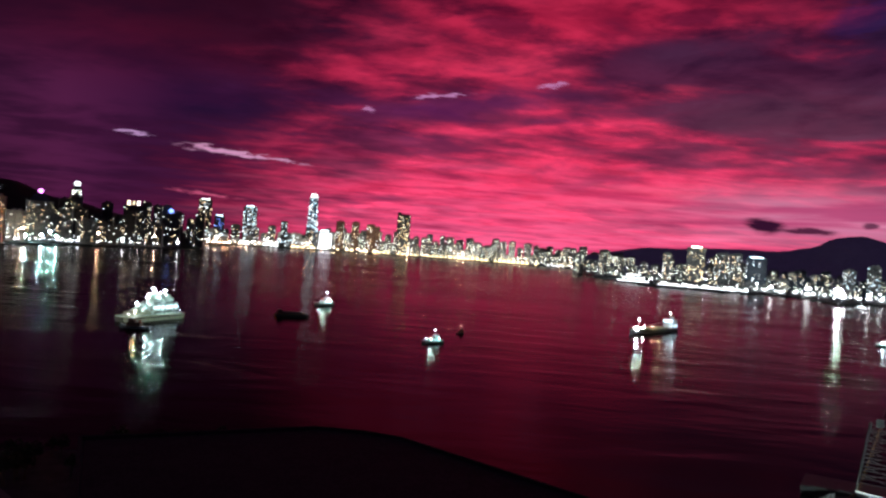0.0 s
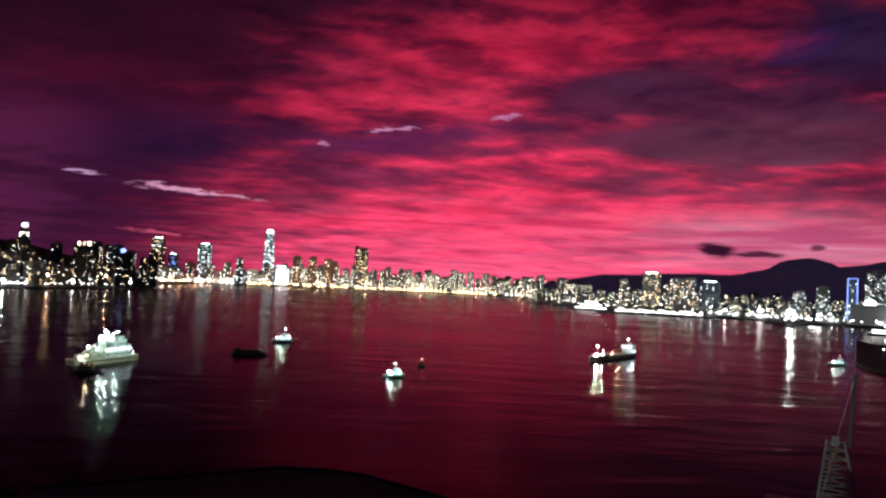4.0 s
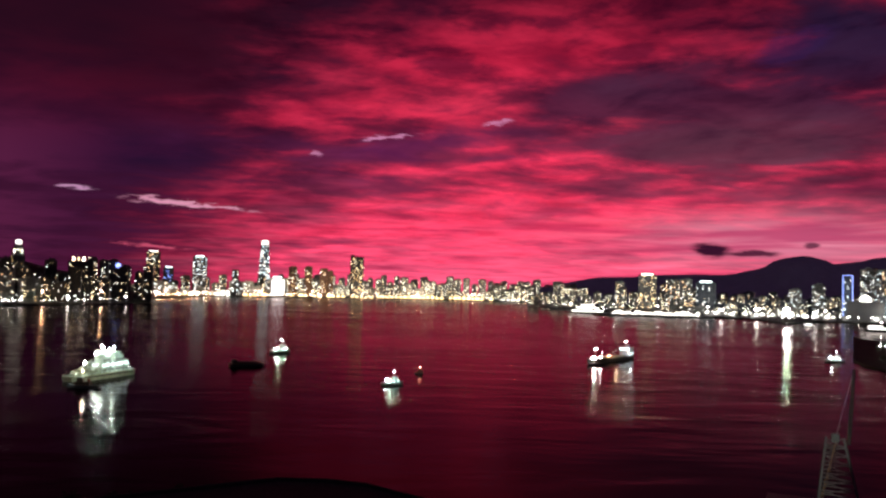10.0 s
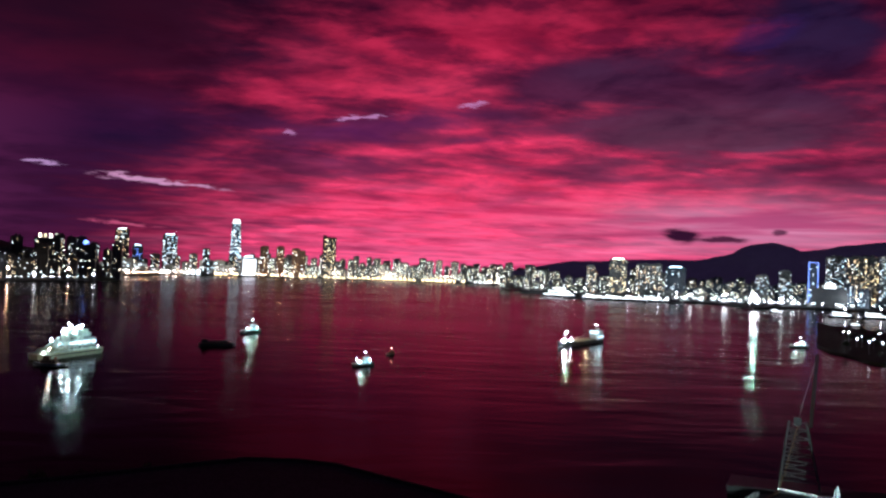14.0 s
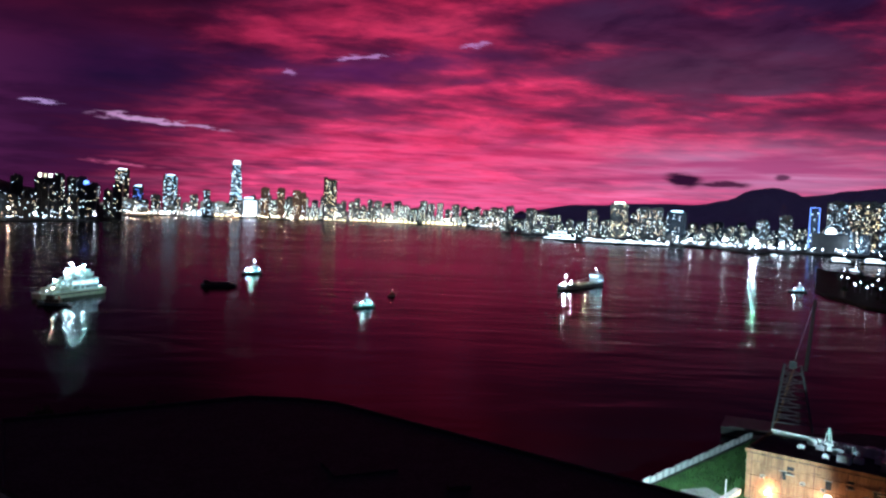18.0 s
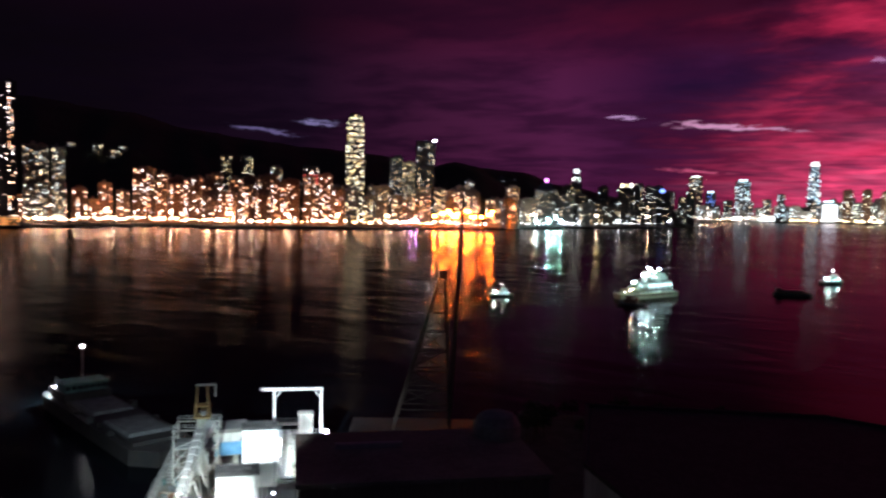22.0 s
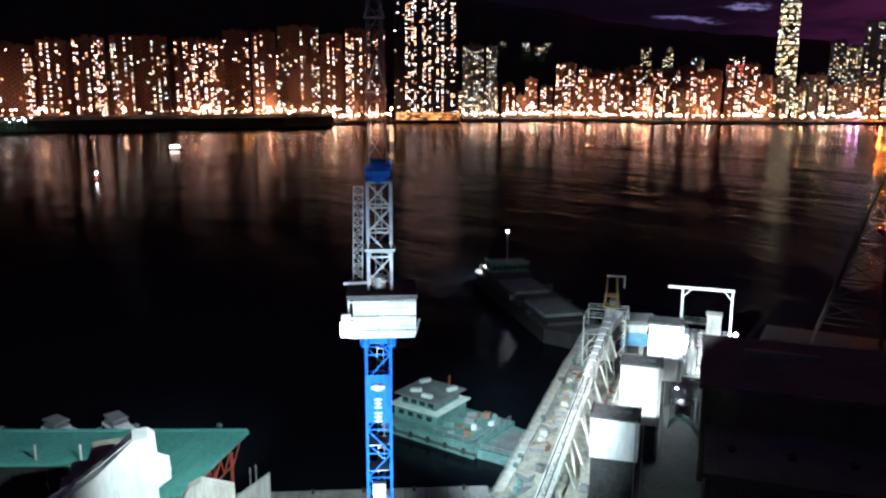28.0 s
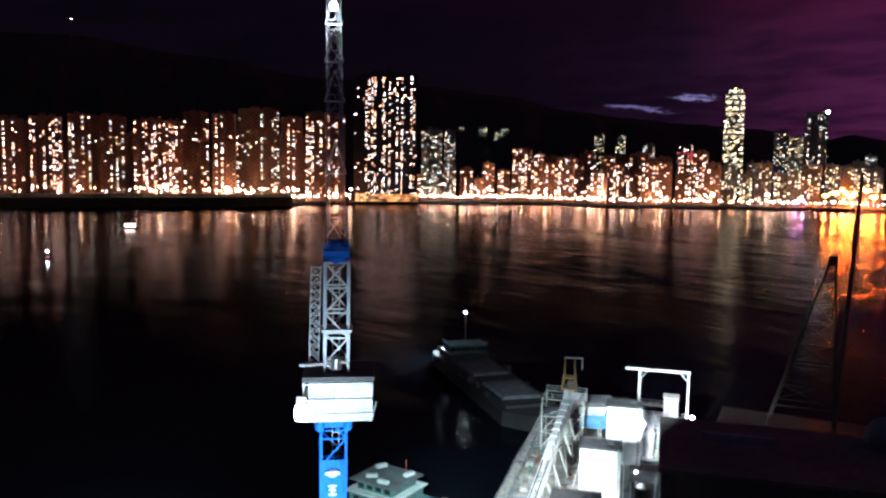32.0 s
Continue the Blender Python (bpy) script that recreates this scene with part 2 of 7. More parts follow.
    t.links.new(bg.outputs[0], t.nodes.new("ShaderNodeOutputWorld").inputs[0])


build_sky()

# ---------------------------------------------------------------- materials
def base_mat(name):
    m = bpy.data.materials.new(name)
    m.use_nodes = True
    t = m.node_tree
    t.nodes.clear()
    p = t.nodes.new("ShaderNodeBsdfPrincipled")
    t.links.new(p.outputs[0], t.nodes.new("ShaderNodeOutputMaterial").inputs[0])
    return m, t, p


def surface(name, a, b, scale, rough=0.7, metal=0.0, bump=0.0, fine=8.0, vary=0.0, streaks=False):
    """A worn surface: two colours blended by a coarse and a fine noise, in metres."""
    m, t, p = base_mat(name)
    co = t.nodes.new("ShaderNodeTexCoord").outputs["Object"]
    if streaks:
        mp = t.nodes.new("ShaderNodeMapping")
        t.links.new(co, mp.inputs[0])
        mp.inputs["Scale"].default_value = (1, 1, 0.12)
        co = mp.outputs[0]
    n1 = noise_tex(t, co, scale, 4.0, 0.6)
    n2 = noise_tex(t, co, scale * fine, 3.0, 0.6)
    f = mth(t, "ADD", mth(t, "MULTIPLY", n1, 0.65), mth(t, "MULTIPLY", n2, 0.35))
    c = mixc(t, smooth(t, f, 0.36, 0.64), a, b)
    if vary:
        rnd = t.nodes.new("ShaderNodeObjectInfo").outputs["Random"]
        c = mixc(t, mth(t, "MULTIPLY", rnd, vary), c, tuple(0.45 * k for k in a))
    t.links.new(c, p.inputs["Base Color"])
    t.links.new(smooth(t, n2, 0.3, 0.7, rough - 0.1, min(1.0, rough + 0.12)), p.inputs["Roughness"])
    p.inputs["Metallic"].default_value = metal
    if bump:
        bn = t.nodes.new("ShaderNodeBump")
        bn.inputs["Strength"].default_value, bn.inputs["Distance"].default_value = 0.6, bump
        t.links.new(f, bn.inputs["Height"])
        t.links.new(bn.outputs[0], p.inputs["Normal"])
    return m


def glow(name, stops, strength, spread=0.8, sampled=False):
    """Lit glass or lamp: each island takes its own colour and brightness."""
    m, t, p = base_mat(name)
    rnd = t.nodes.new("ShaderNodeNewGeometry").outputs["Random Per Island"]
    c = ramp(t, rnd, stops)
    other = mth(t, "FRACT", mth(t, "MULTIPLY", rnd, 37.7))
    s = mth(t, "MULTIPLY", mth(t, "ADD", mth(t, "MULTIPLY", mth(t, "POWER", other, 3.0), 3.0 * spread), 1.0 - 0.75 * spread), strength)
    p.inputs["Base Color"].default_value = (0.05, 0.05, 0.05, 1)
    p.inputs["Roughness"].default_value = 0.3
    t.links.new(c, p.inputs["Emission Color"])
    t.links.new(s, p.inputs["Emission Strength"])
    m.cycles.emission_sampling = "AUTO" if sampled else "NONE"
    return m


def sea_material():
    """Murky rippled water: dark body under a dulled gloss."""
    m = bpy.data.materials.new("sea_water")
    m.use_nodes = True
    t = m.node_tree
    t.nodes.clear()
    co = t.nodes.new("ShaderNodeTexCoord").outputs["Object"]
    mp = t.nodes.new("ShaderNodeMapping")
    t.links.new(co, mp.inputs[0])
    mp.inputs["Rotation"].default_value = (0, 0, radians(35))
    mp.inputs["Scale"].default_value = (0.45, 1.0, 1.0)
    calm = noise_tex(t, mp.outputs[0], 0.007, 3.0, 0.55, 0.8)
    swell = noise_tex(t, mp.outputs[0], 0.030, 2.0, 0.5, 0.4)
    chop = noise_tex(t, mp.outputs[0], 0.085, 3.0, 0.55, 0.3)
    ripple = noise_tex(t, mp.outputs[0], 0.42, 2.0, 0.5)
    h = mth(t, "ADD", mth(t, "MULTIPLY", swell, 5.0), mth(t, "ADD", mth(t, "MULTIPLY", chop, 1.2), mth(t, "MULTIPLY", ripple, 0.12)))
    bn = t.nodes.new("ShaderNodeBump")
    t.links.new(smooth(t, calm, 0.36, 0.64, 0.10, 0.34), bn.inputs["Strength"])
    bn.inputs["Distance"].default_value = 0.75
    t.links.new(h, bn.inputs["Height"])
    body = t.nodes.new("ShaderNodeBsdfDiffuse")
    body.inputs[0].default_value = (0.005, 0.007, 0.010, 1)
    gl = t.nodes.new("ShaderNodeBsdfGlossy")
    gl.distribution = "BECKMANN"
    gl.inputs[0].default_value = (0.38, 0.34, 0.345, 1)
    t.links.new(smooth(t, calm, 0.36, 0.64, 0.15, 0.225), gl.inputs["Roughness"])
    fr = t.nodes.new("ShaderNodeFresnel")
    fr.inputs["IOR"].default_value = 1.33
    mx = t.nodes.new("ShaderNodeMixShader")
    for n in (body, gl, fr):
        t.links.new(bn.outputs[0], n.inputs["Normal"])
    t.links.new(fr.outputs[0], mx.inputs[0])
    t.links.new(body.outputs[0], mx.inputs[1])
    t.links.new(gl.outputs[0], mx.inputs[2])
    t.links.new(mx.outputs[0], t.nodes.new("ShaderNodeOutputMaterial").inputs[0])
    return m


WARM = [(0.0, (1.0, 0.34, 0.12)), (0.3, (1.0, 0.52, 0.30)), (0.6, (1.0, 0.72, 0.56)), (1.0, (1.0, 0.90, 0.86))]
MIXED = [(0.0, (1.0, 0.55, 0.22)), (0.4, (1.0, 0.80, 0.50)), (0.7, (0.80, 0.95, 0.85)), (1.0, (0.9, 0.95, 1.0))]
COOL = [(0.0, (1.0, 0.85, 0.6)), (0.3, (0.8, 0.95, 1.0)), (0.7, (0.55, 0.85, 1.0)), (1.0, (0.95, 1.0, 1.0))]
GOLD = [(0.0, (1.0, 0.62, 0.22)), (0.5, (1.0, 0.80, 0.45)), (1.0, (0.95, 0.95, 0.75))]
M = {
    "sea": sea_material(),
    "win_warm": glow("lit_window_warm", WARM, 6.4),
    "win_mix": glow("lit_window_mixed", MIXED, 3.2),
    "win_cool": glow("lit_window_cool", COOL, 2.6),
    "win_gold": glow("lit_window_gold", GOLD, 3.0),
    "neon_red": glow("red_sign_light", [(0, (1.0, 0.05, 0.06)), (1, (1.0, 0.12, 0.12))], 1.6, 0.3),
    "neon_blue": glow("blue_edge_light", [(0, (0.10, 0.22, 1.0)), (1, (0.30, 0.45, 1.0))], 2.2, 0.3),
    "neon_mag": glow("magenta_sign_light", [(0, (1.0, 0.15, 0.8)), (1, (0.8, 0.3, 1.0))], 3.0, 0.3),
    "lamp_violet": glow("violet_lamp_glass", [(0, (0.75, 0.18, 1.0)), (1, (0.6, 0.35, 1.0))], 200.0, 0.3, True),
    "lamp_white": glow("white_lamp_glass", [(0, (0.75, 0.95, 1.0)), (1, (1.0, 1.0, 1.0))], 60.0, 0.4, True),
    "lamp_warm": glow("warm_lamp_glass", [(0, (1.0, 0.40, 0.12)), (1, (1.0, 0.72, 0.46))], 130.0, 0.7, True),
    "lamp_orange": glow("orange_lamp_glass", [(0, (1.0, 0.085, 0.003)), (1, (1.0, 0.125, 0.006))], 1000.0, 0.3, True),
    "lamp_cyan": glow("cyan_lamp_glass", [(0, (0.35, 1.0, 0.85)), (1, (0.6, 1.0, 0.9))], 800.0, 0.3, True),
    "lamp_deck": glow("ship_floodlight_glass", [(0, (0.50, 0.98, 0.95)), (1, (0.85, 1.0, 1.0))], 500.0, 0.3, True),
    "strip_white": glow("white_lit_frontage", [(0, (0.8, 0.95, 1.0)), (1, (1.0, 1.0, 0.95))], 2.3, 0.6),
    "screen": glow("white_media_screen", [(0, (0.9, 0.95, 1.0)), (1, (1.0, 1.0, 1.0))], 1.7, 0.1),
    "win_far": glow("lit_window_far", [(0.0, (1.0, 0.62, 0.30)), (0.25, (1.0, 0.88, 0.60)), (0.6, (0.88, 1.0, 0.80)), (1.0, (0.95, 1.0, 1.0))], 3.0, 0.9),
    "lamp_shore": glow("white_quay_lamp_glass", [(0, (0.75, 0.95, 1.0)), (1, (1.0, 1.0, 0.95))], 24.0, 0.7, True),
    "lamp_port": glow("port_floodlight_glass", [(0, (0.85, 0.97, 1.0)), (1, (1.0, 1.0, 1.0))], 620.0, 0.2, True),
    "strip_orange": glow("orange_lit_frontage", [(0, (1.0, 0.30, 0.06)), (1, (1.0, 0.50, 0.18))], 1.8, 0.6),
    "strip_yellow": glow("yellow_lit_frontage", [(0, (1.0, 0.62, 0.22)), (1, (1.0, 0.85, 0.5))], 2.4, 0.8),
    "glass": surface("dark_window_glass", (0.02, 0.025, 0.03), (0.035, 0.04, 0.045), 0.2, 0.15),
    "flat_red": surface("red_brown_render", (0.36, 0.20, 0.13), (0.30, 0.16, 0.11), 0.05, 0.8, vary=0.5, streaks=True),
    "flat_grey": surface("grey_concrete_tower", (0.34, 0.33, 0.31), (0.25, 0.25, 0.24), 0.05, 0.8, vary=0.6, streaks=True),
    "flat_blue": surface("blue_grey_curtain_wall", (0.10, 0.13, 0.18), (0.06, 0.08, 0.12), 0.05, 0.35, vary=0.5),
    "flat_dark": surface("dark_stone_cladding", (0.06, 0.055, 0.055), (0.04, 0.04, 0.045), 0.05, 0.5, vary=0.4),
    "land": surface("harbour_ground", (0.055, 0.052, 0.048), (0.035, 0.034, 0.032), 0.03, 0.9, bump=0.2),
    "wood_hill": surface("night_woodland", (0.035, 0.05, 0.022), (0.02, 0.032, 0.015), 0.012, 0.95, bump=3.0, fine=20.0),
    # pale bluish base colour stands in for haze over the far hill
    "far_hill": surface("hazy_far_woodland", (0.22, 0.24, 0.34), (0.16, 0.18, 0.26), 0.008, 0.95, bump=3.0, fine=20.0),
    "leaf": surface("dark_foliage", (0.05, 0.085, 0.03), (0.03, 0.055, 0.02), 0.5, 0.85, vary=0.6),
    "bark": surface("grey_bark", (0.12, 0.09, 0.07), (0.07, 0.055, 0.045), 3.0, 0.9, bump=0.01),
    "concrete": surface("weathered_concrete", (0.42, 0.41, 0.38), (0.27, 0.26, 0.24), 0.25, 0.85, bump=0.02, streaks=True),
    "white": surface("white_painted_steel", (0.80, 0.80, 0.77), (0.62, 0.62, 0.58), 0.6, 0.5, streaks=True),
    "dirty_white": surface("dusty_white_steel", (0.66, 0.65, 0.58), (0.42, 0.40, 0.34), 0.5, 0.7, bump=0.01, streaks=True),
    "blue": surface("blue_crane_paint", (0.008, 0.16, 0.70), (0.006, 0.11, 0.52), 1.2, 0.78, streaks=True),
    "steel": surface("galvanised_steel", (0.45, 0.46, 0.47), (0.30, 0.31, 0.32), 1.5, 0.45, 0.6),
    "rust": surface("rusty_steel", (0.24, 0.12, 0.07), (0.13, 0.07, 0.05), 1.0, 0.85, bump=0.01),
    "oldsteel": surface("dark_weathered_steel", (0.060, 0.045, 0.036), (0.035, 0.028, 0.025), 1.0, 0.85, bump=0.01),
    "hull": surface("black_hull_paint", (0.025, 0.025, 0.028), (0.05, 0.04, 0.035), 0.5, 0.5, streaks=True),
    "deck": surface("green_grey_deck", (0.14, 0.25, 0.23), (0.08, 0.14, 0.13), 0.5, 0.8, bump=0.01),
    "teal": surface("green_sheet_roof", (0.17, 0.55, 0.46), (0.13, 0.45, 0.38), 0.2, 0.5, streaks=True),
    "redsteel": surface("red_primer_steel", (0.52, 0.10, 0.05), (0.36, 0.07, 0.04), 1.0, 0.6),
    "orange": surface("ochre_render", (0.40, 0.22, 0.105), (0.17, 0.09, 0.045), 0.45, 0.85, bump=0.01, streaks=True),
    "roofdark": surface("bitumen_roof", (0.05, 0.048, 0.046), (0.032, 0.03, 0.03), 0.2, 0.9, bump=0.02),
    "brown_clad": surface("dark_brown_cladding", (0.17, 0.135, 0.11), (0.12, 0.095, 0.08), 0.3, 0.85, streaks=True),
    "yard": surface("stained_wharf_deck", (0.48, 0.44, 0.35), (0.22, 0.23, 0.20), 0.25, 0.85, bump=0.03),
    "flatroof": surface("brown_grey_roof_felt", (0.21, 0.185, 0.155), (0.14, 0.12, 0.10), 0.15, 0.9, bump=0.02),
    "dark_yard": surface("dark_yard_asphalt", (0.040, 0.048, 0.046), (0.022, 0.027, 0.027), 0.25, 0.7, bump=0.02),
    "tar": surface("grey_tarpaulin", (0.20, 0.20, 0.20), (0.12, 0.12, 0.12), 0.4, 0.8, bump=0.05),
    "gravel": surface("stone_cargo", (0.42, 0.37, 0.29), (0.26, 0.22, 0.17), 1.2, 0.95, bump=0.3),
    "sandhull": surface("pale_beige_hull_paint", (0.58, 0.48, 0.34), (0.40, 0.32, 0.22), 0.6, 0.7, streaks=True),
    "grass": surface("rough_grass", (0.07, 0.15, 0.03), (0.045, 0.095, 0.02), 0.4, 0.95, bump=0.1),
    "tyre": surface("black_rubber", (0.02, 0.02, 0.02), (0.035, 0.035, 0.035), 3.0, 0.9),
    "yellow": surface("yellow_crane_paint", (0.52, 0.33, 0.12), (0.38, 0.24, 0.09), 0.8, 0.5, streaks=True),
    "bluetarp": surface("blue_tarpaulin", (0.16, 0.36, 0.55), (0.10, 0.25, 0.42), 0.8, 0.7, bump=0.03),
}

# ---------------------------------------------------------------- mesh helpers
class Geo:
    """Collects boxes, prisms, beams and turned shapes for one mesh."""

    def __init__(self):
        self.v, self.f = [], []

    def add(self, verts, faces):
        k = len(self.v)
        self.v.extend(verts)
        self.f.extend(tuple(i + k for i in face) for face in faces)
        return self

    def box(self, x, y, z, sx, sy, sz, turn=0.0, top=1.0, lean=0.0):
        """Centre of the base, size; top: scale of the upper face."""
        c, s = math.cos(radians(turn)), math.sin(radians(turn))
        pts = []
        for k, zz in ((1.0, 0.0), (top, sz)):
            for a, b in ((-1, -1), (1, -1), (1, 1), (-1, 1)):
                u, w = a * sx / 2 * k, b * sy / 2 * k + (lean if zz else 0.0)
                pts.append((x + u * c - w * s, y + u * s + w * c, z + zz))
        return self.add(pts, [(3, 2, 1, 0), (4, 5, 6, 7), (0, 1, 5, 4), (1, 2, 6, 5), (2, 3, 7, 6), (3, 0, 4, 7)])

    def prism(self, poly, z0, z1, k=1.0, mid=(0, 0)):
        n = len(poly)
        lo = [(x, y, z0) for x, y in poly]
        hi = [(mid[0] + (x - mid[0]) * k, mid[1] + (y - mid[1]) * k, z1) for x, y in poly]
        return self.add(lo + hi, [tuple(range(n - 1, -1, -1)), tuple(range(n, 2 * n))] + [(i, (i + 1) % n, n + (i + 1) % n, n + i) for i in range(n)])

    def beam(self, p, q, r, sides=4, r2=None):
        p, q = Vector(p), Vector(q)
        d = q - p
        if d.length < 1e-6:
            return self
        a = d.orthogonal().normalized() if abs(d.normalized().z) < 0.999 else Vector((1, 0, 0))
        if abs(d.normalized().z) < 0.999:
            a = d.cross(Vector((0, 0, 1))).normalized()
        b = d.cross(a).normalized()
        r2 = r if r2 is None else r2
        pts = []
        for base, rr in ((p, r), (q, r2)):
            for i in range(sides):
                w = 2 * math.pi * (i + 0.5) / sides
                pts.append(tuple(base + a * (math.cos(w) * rr) + b * (math.sin(w) * rr)))
        n = sides
        return self.add(pts, [tuple(range(n)), tuple(range(2 * n - 1, n - 1, -1))] + [(i, n + i, n + (i + 1) % n, (i + 1) % n) for i in range(n)])

    def turned(self, x, y, z, profile, sides=12):
        """profile: (radius, height) from below upwards."""
        pts, faces = [], []
        for r, h in profile:
            pts += [(x + r * math.cos(2 * math.pi * i / sides), y + r * math.sin(2 * math.pi * i / sides), z + h) for i in range(sides)]
        for j in range(len(profile) - 1):
            for i in range(sides):
                a, b = j * sides + i, j * sides + (i + 1) % sides
                faces.append((a, b, b + sides, a + sides))
        faces += [tuple(range(sides - 1, -1, -1)), tuple(range((len(profile) - 1) * sides, len(profile) * sides))]
        return self.add(pts, faces)

    def ball(self, x, y, z, r, sides=8):
        return self.turned(x, y, z - r, [(r * 0.35, 0.06 * r), (r * 0.85, 0.5 * r), (r, r), (r * 0.85, 1.5 * r), (r * 0.35, 1.94 * r)], sides)

    def mesh(self, name, mat):
        me = bpy.data.meshes.new(name)
        me.from_pydata(self.v, [], self.f)
        me.materials.append(mat)
        return me


def thing(name, m, label="", category="", group="", kind=""):
    ob = new(name)
    ob.empty_display_size = 1.0
    ob.matrix_basis = m
    return tagged(ob, label, category, group, kind)


def part(name, geo, mat, parent, label="", kind=""):
    ob = new(name, geo if isinstance(geo, bpy.types.Mesh) else geo.mesh(name, mat))
    ob.parent = parent
    return tagged(ob, label, kind=kind)


def solid(name, geo, mat, m=None, label="", category="", group="", kind=""):
    """A thing of one mesh."""
    ob = new(name, geo.mesh(name, mat))
    if m is not None:
        ob.matrix_basis = m
    return tagged(ob, label, category, group, kind)


def at(az, dist):
    """A place on the plan by bearing (degrees, left of the harbour's axis) and distance from the balcony."""
    return -math.sin(radians(az)) * dist, math.cos(radians(az)) * dist


def high(dist, el):
    """The height that stands at that elevation at that distance."""
    return EYE + dist * math.tan(radians(el))


def rail(parent, pts, h=1.1, mat=None, name="railing"):
    g = Geo()
    for (a, b) in zip(pts, pts[1:]):
        a, b = Vector(a), Vector(b)
        n = max(1, int((b - a).length / 2.0))
        for i in range(n + 1):
            p = a.lerp(b, i / n)
            g.beam(p, p + Vector((0, 0, h)), 0.05)
        for k in (0.5, 1.0):
            g.beam(a + Vector((0, 0, h * k)), b + Vector((0, 0, h * k)), 0.05)
    return part(name, g, mat or M["steel"], parent)


def lattice(parent, p, q, w0, w1, bays, mat, chord=0.12, brace=0.07, up=(0, 1, 0), names=("chord", "brace")):
    """A square lattice boom: four chords and zig-zag braces on every side."""
    p, q = Vector(p), Vector(q)
    d = (q - p).normalized()
    a = d.cross(Vector(up)).normalized()
    b = d.cross(a).normalized()
    corner = lambda k, i: p.lerp(q, k) + (a * (1, 1, -1, -1)[i] + b * (1, -1, -1, 1)[i]) * ((w0 + (w1 - w0) * k) / 2)
    for i in range(4):
        part(names[0], Geo().beam(corner(0, i), corner(1, i), chord), mat, parent)
    for j in range(bays):
        for i in range(4):
            k0, k1 = j / bays, (j + 1) / bays
            i0, i1 = (i, (i + 1) % 4) if j % 2 else ((i + 1) % 4, i)
            g = Geo().beam(corner(k0, i0), corner(k1, i1), brace)
            g.beam(corner(k1, i), corner(k1, (i + 1) % 4), brace)
            part(names[1], g, mat, parent)

# ---------------------------------------------------------------- sea, shores, hills
def disc(radius, n=96):
    return [(radius * math.cos(2 * math.pi * i / n), radius * math.sin(2 * math.pi * i / n)) for i in range(n)]


sea = Geo()
rings = [0, 60, 120, 200, 320, 500, 800, 1300, 2100, 3400, 4960]
sea.v.append((0, 0, 0))
for r in rings[1:]:
    sea.v.extend((x, y, 0.0) for x, y in disc(r))
sea.f.extend((0, 1 + i, 1 + (i + 1) % 96) for i in range(96))
for j in range(len(rings) - 2):
    a, b = 1 + 96 * j, 1 + 96 * (j + 1)
    sea.f.extend((a + i, b + i, b + (i + 1) % 96, a + (i + 1) % 96) for i in range(96))
solid("water", sea, M["sea"], label="dark rippled harbour water reflecting the red sky", category="sea", kind="structure")


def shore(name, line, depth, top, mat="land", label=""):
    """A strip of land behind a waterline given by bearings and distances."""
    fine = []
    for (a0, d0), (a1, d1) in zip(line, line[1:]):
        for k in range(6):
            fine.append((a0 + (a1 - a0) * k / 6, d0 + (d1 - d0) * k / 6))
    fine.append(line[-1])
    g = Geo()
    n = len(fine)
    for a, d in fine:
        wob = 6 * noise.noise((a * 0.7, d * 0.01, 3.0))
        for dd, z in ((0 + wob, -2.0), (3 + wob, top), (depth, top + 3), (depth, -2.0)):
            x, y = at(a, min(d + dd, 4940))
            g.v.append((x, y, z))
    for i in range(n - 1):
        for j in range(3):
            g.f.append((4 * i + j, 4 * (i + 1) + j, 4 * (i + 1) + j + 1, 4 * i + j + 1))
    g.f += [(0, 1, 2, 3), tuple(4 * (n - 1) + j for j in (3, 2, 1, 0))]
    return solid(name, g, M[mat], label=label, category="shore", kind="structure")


SOUTH = [(110, 1440), (93, 1440), (83, 1425), (77, 1415), (72.2, 1425), (67.5, 1500), (60, 1580), (55, 1640), (50, 1560), (41, 1645), (34, 1735), (30, 1850), (25.3, 2030), (19.5, 2280), (18.0, 2600)]
WEST = [(18.6, 3100), (16.2, 3140), (14.3, 3640), (9.4, 3830), (5, 4080), (0.6, 4230), (-5, 4330), (-9.6, 4400), (-14, 4300)]
NORTH = [(-10.5, 2660), (-11.6, 2640), (-13, 2450), (-15.6, 2310), (-19.4, 2215), (-21.5, 2400), (-24, 2350), (-26.3, 2065), (-28, 2300), (-31, 2350), (-40, 2200), (-55, 2000)]
shore("ground_south", SOUTH, 900, 4.0, label="built-up southern shore of the harbour")
shore("ground_west", WEST, 900, 4.0, label="far western shore of the harbour")
shore("ground_north", NORTH, 1500, 4.0, label="northern shore with pier and seawalls")
# raised to 15 m to hide the lit shore behind; height is made up
shore("breakwater", [(112, 1240), (93.4, 1290), (86, 1310), (80, 1320), (75.5, 1335), (72.1, 1385)], 110, 15.0, "wood_hill", "dark breakwater raised to screen the lit shore behind")


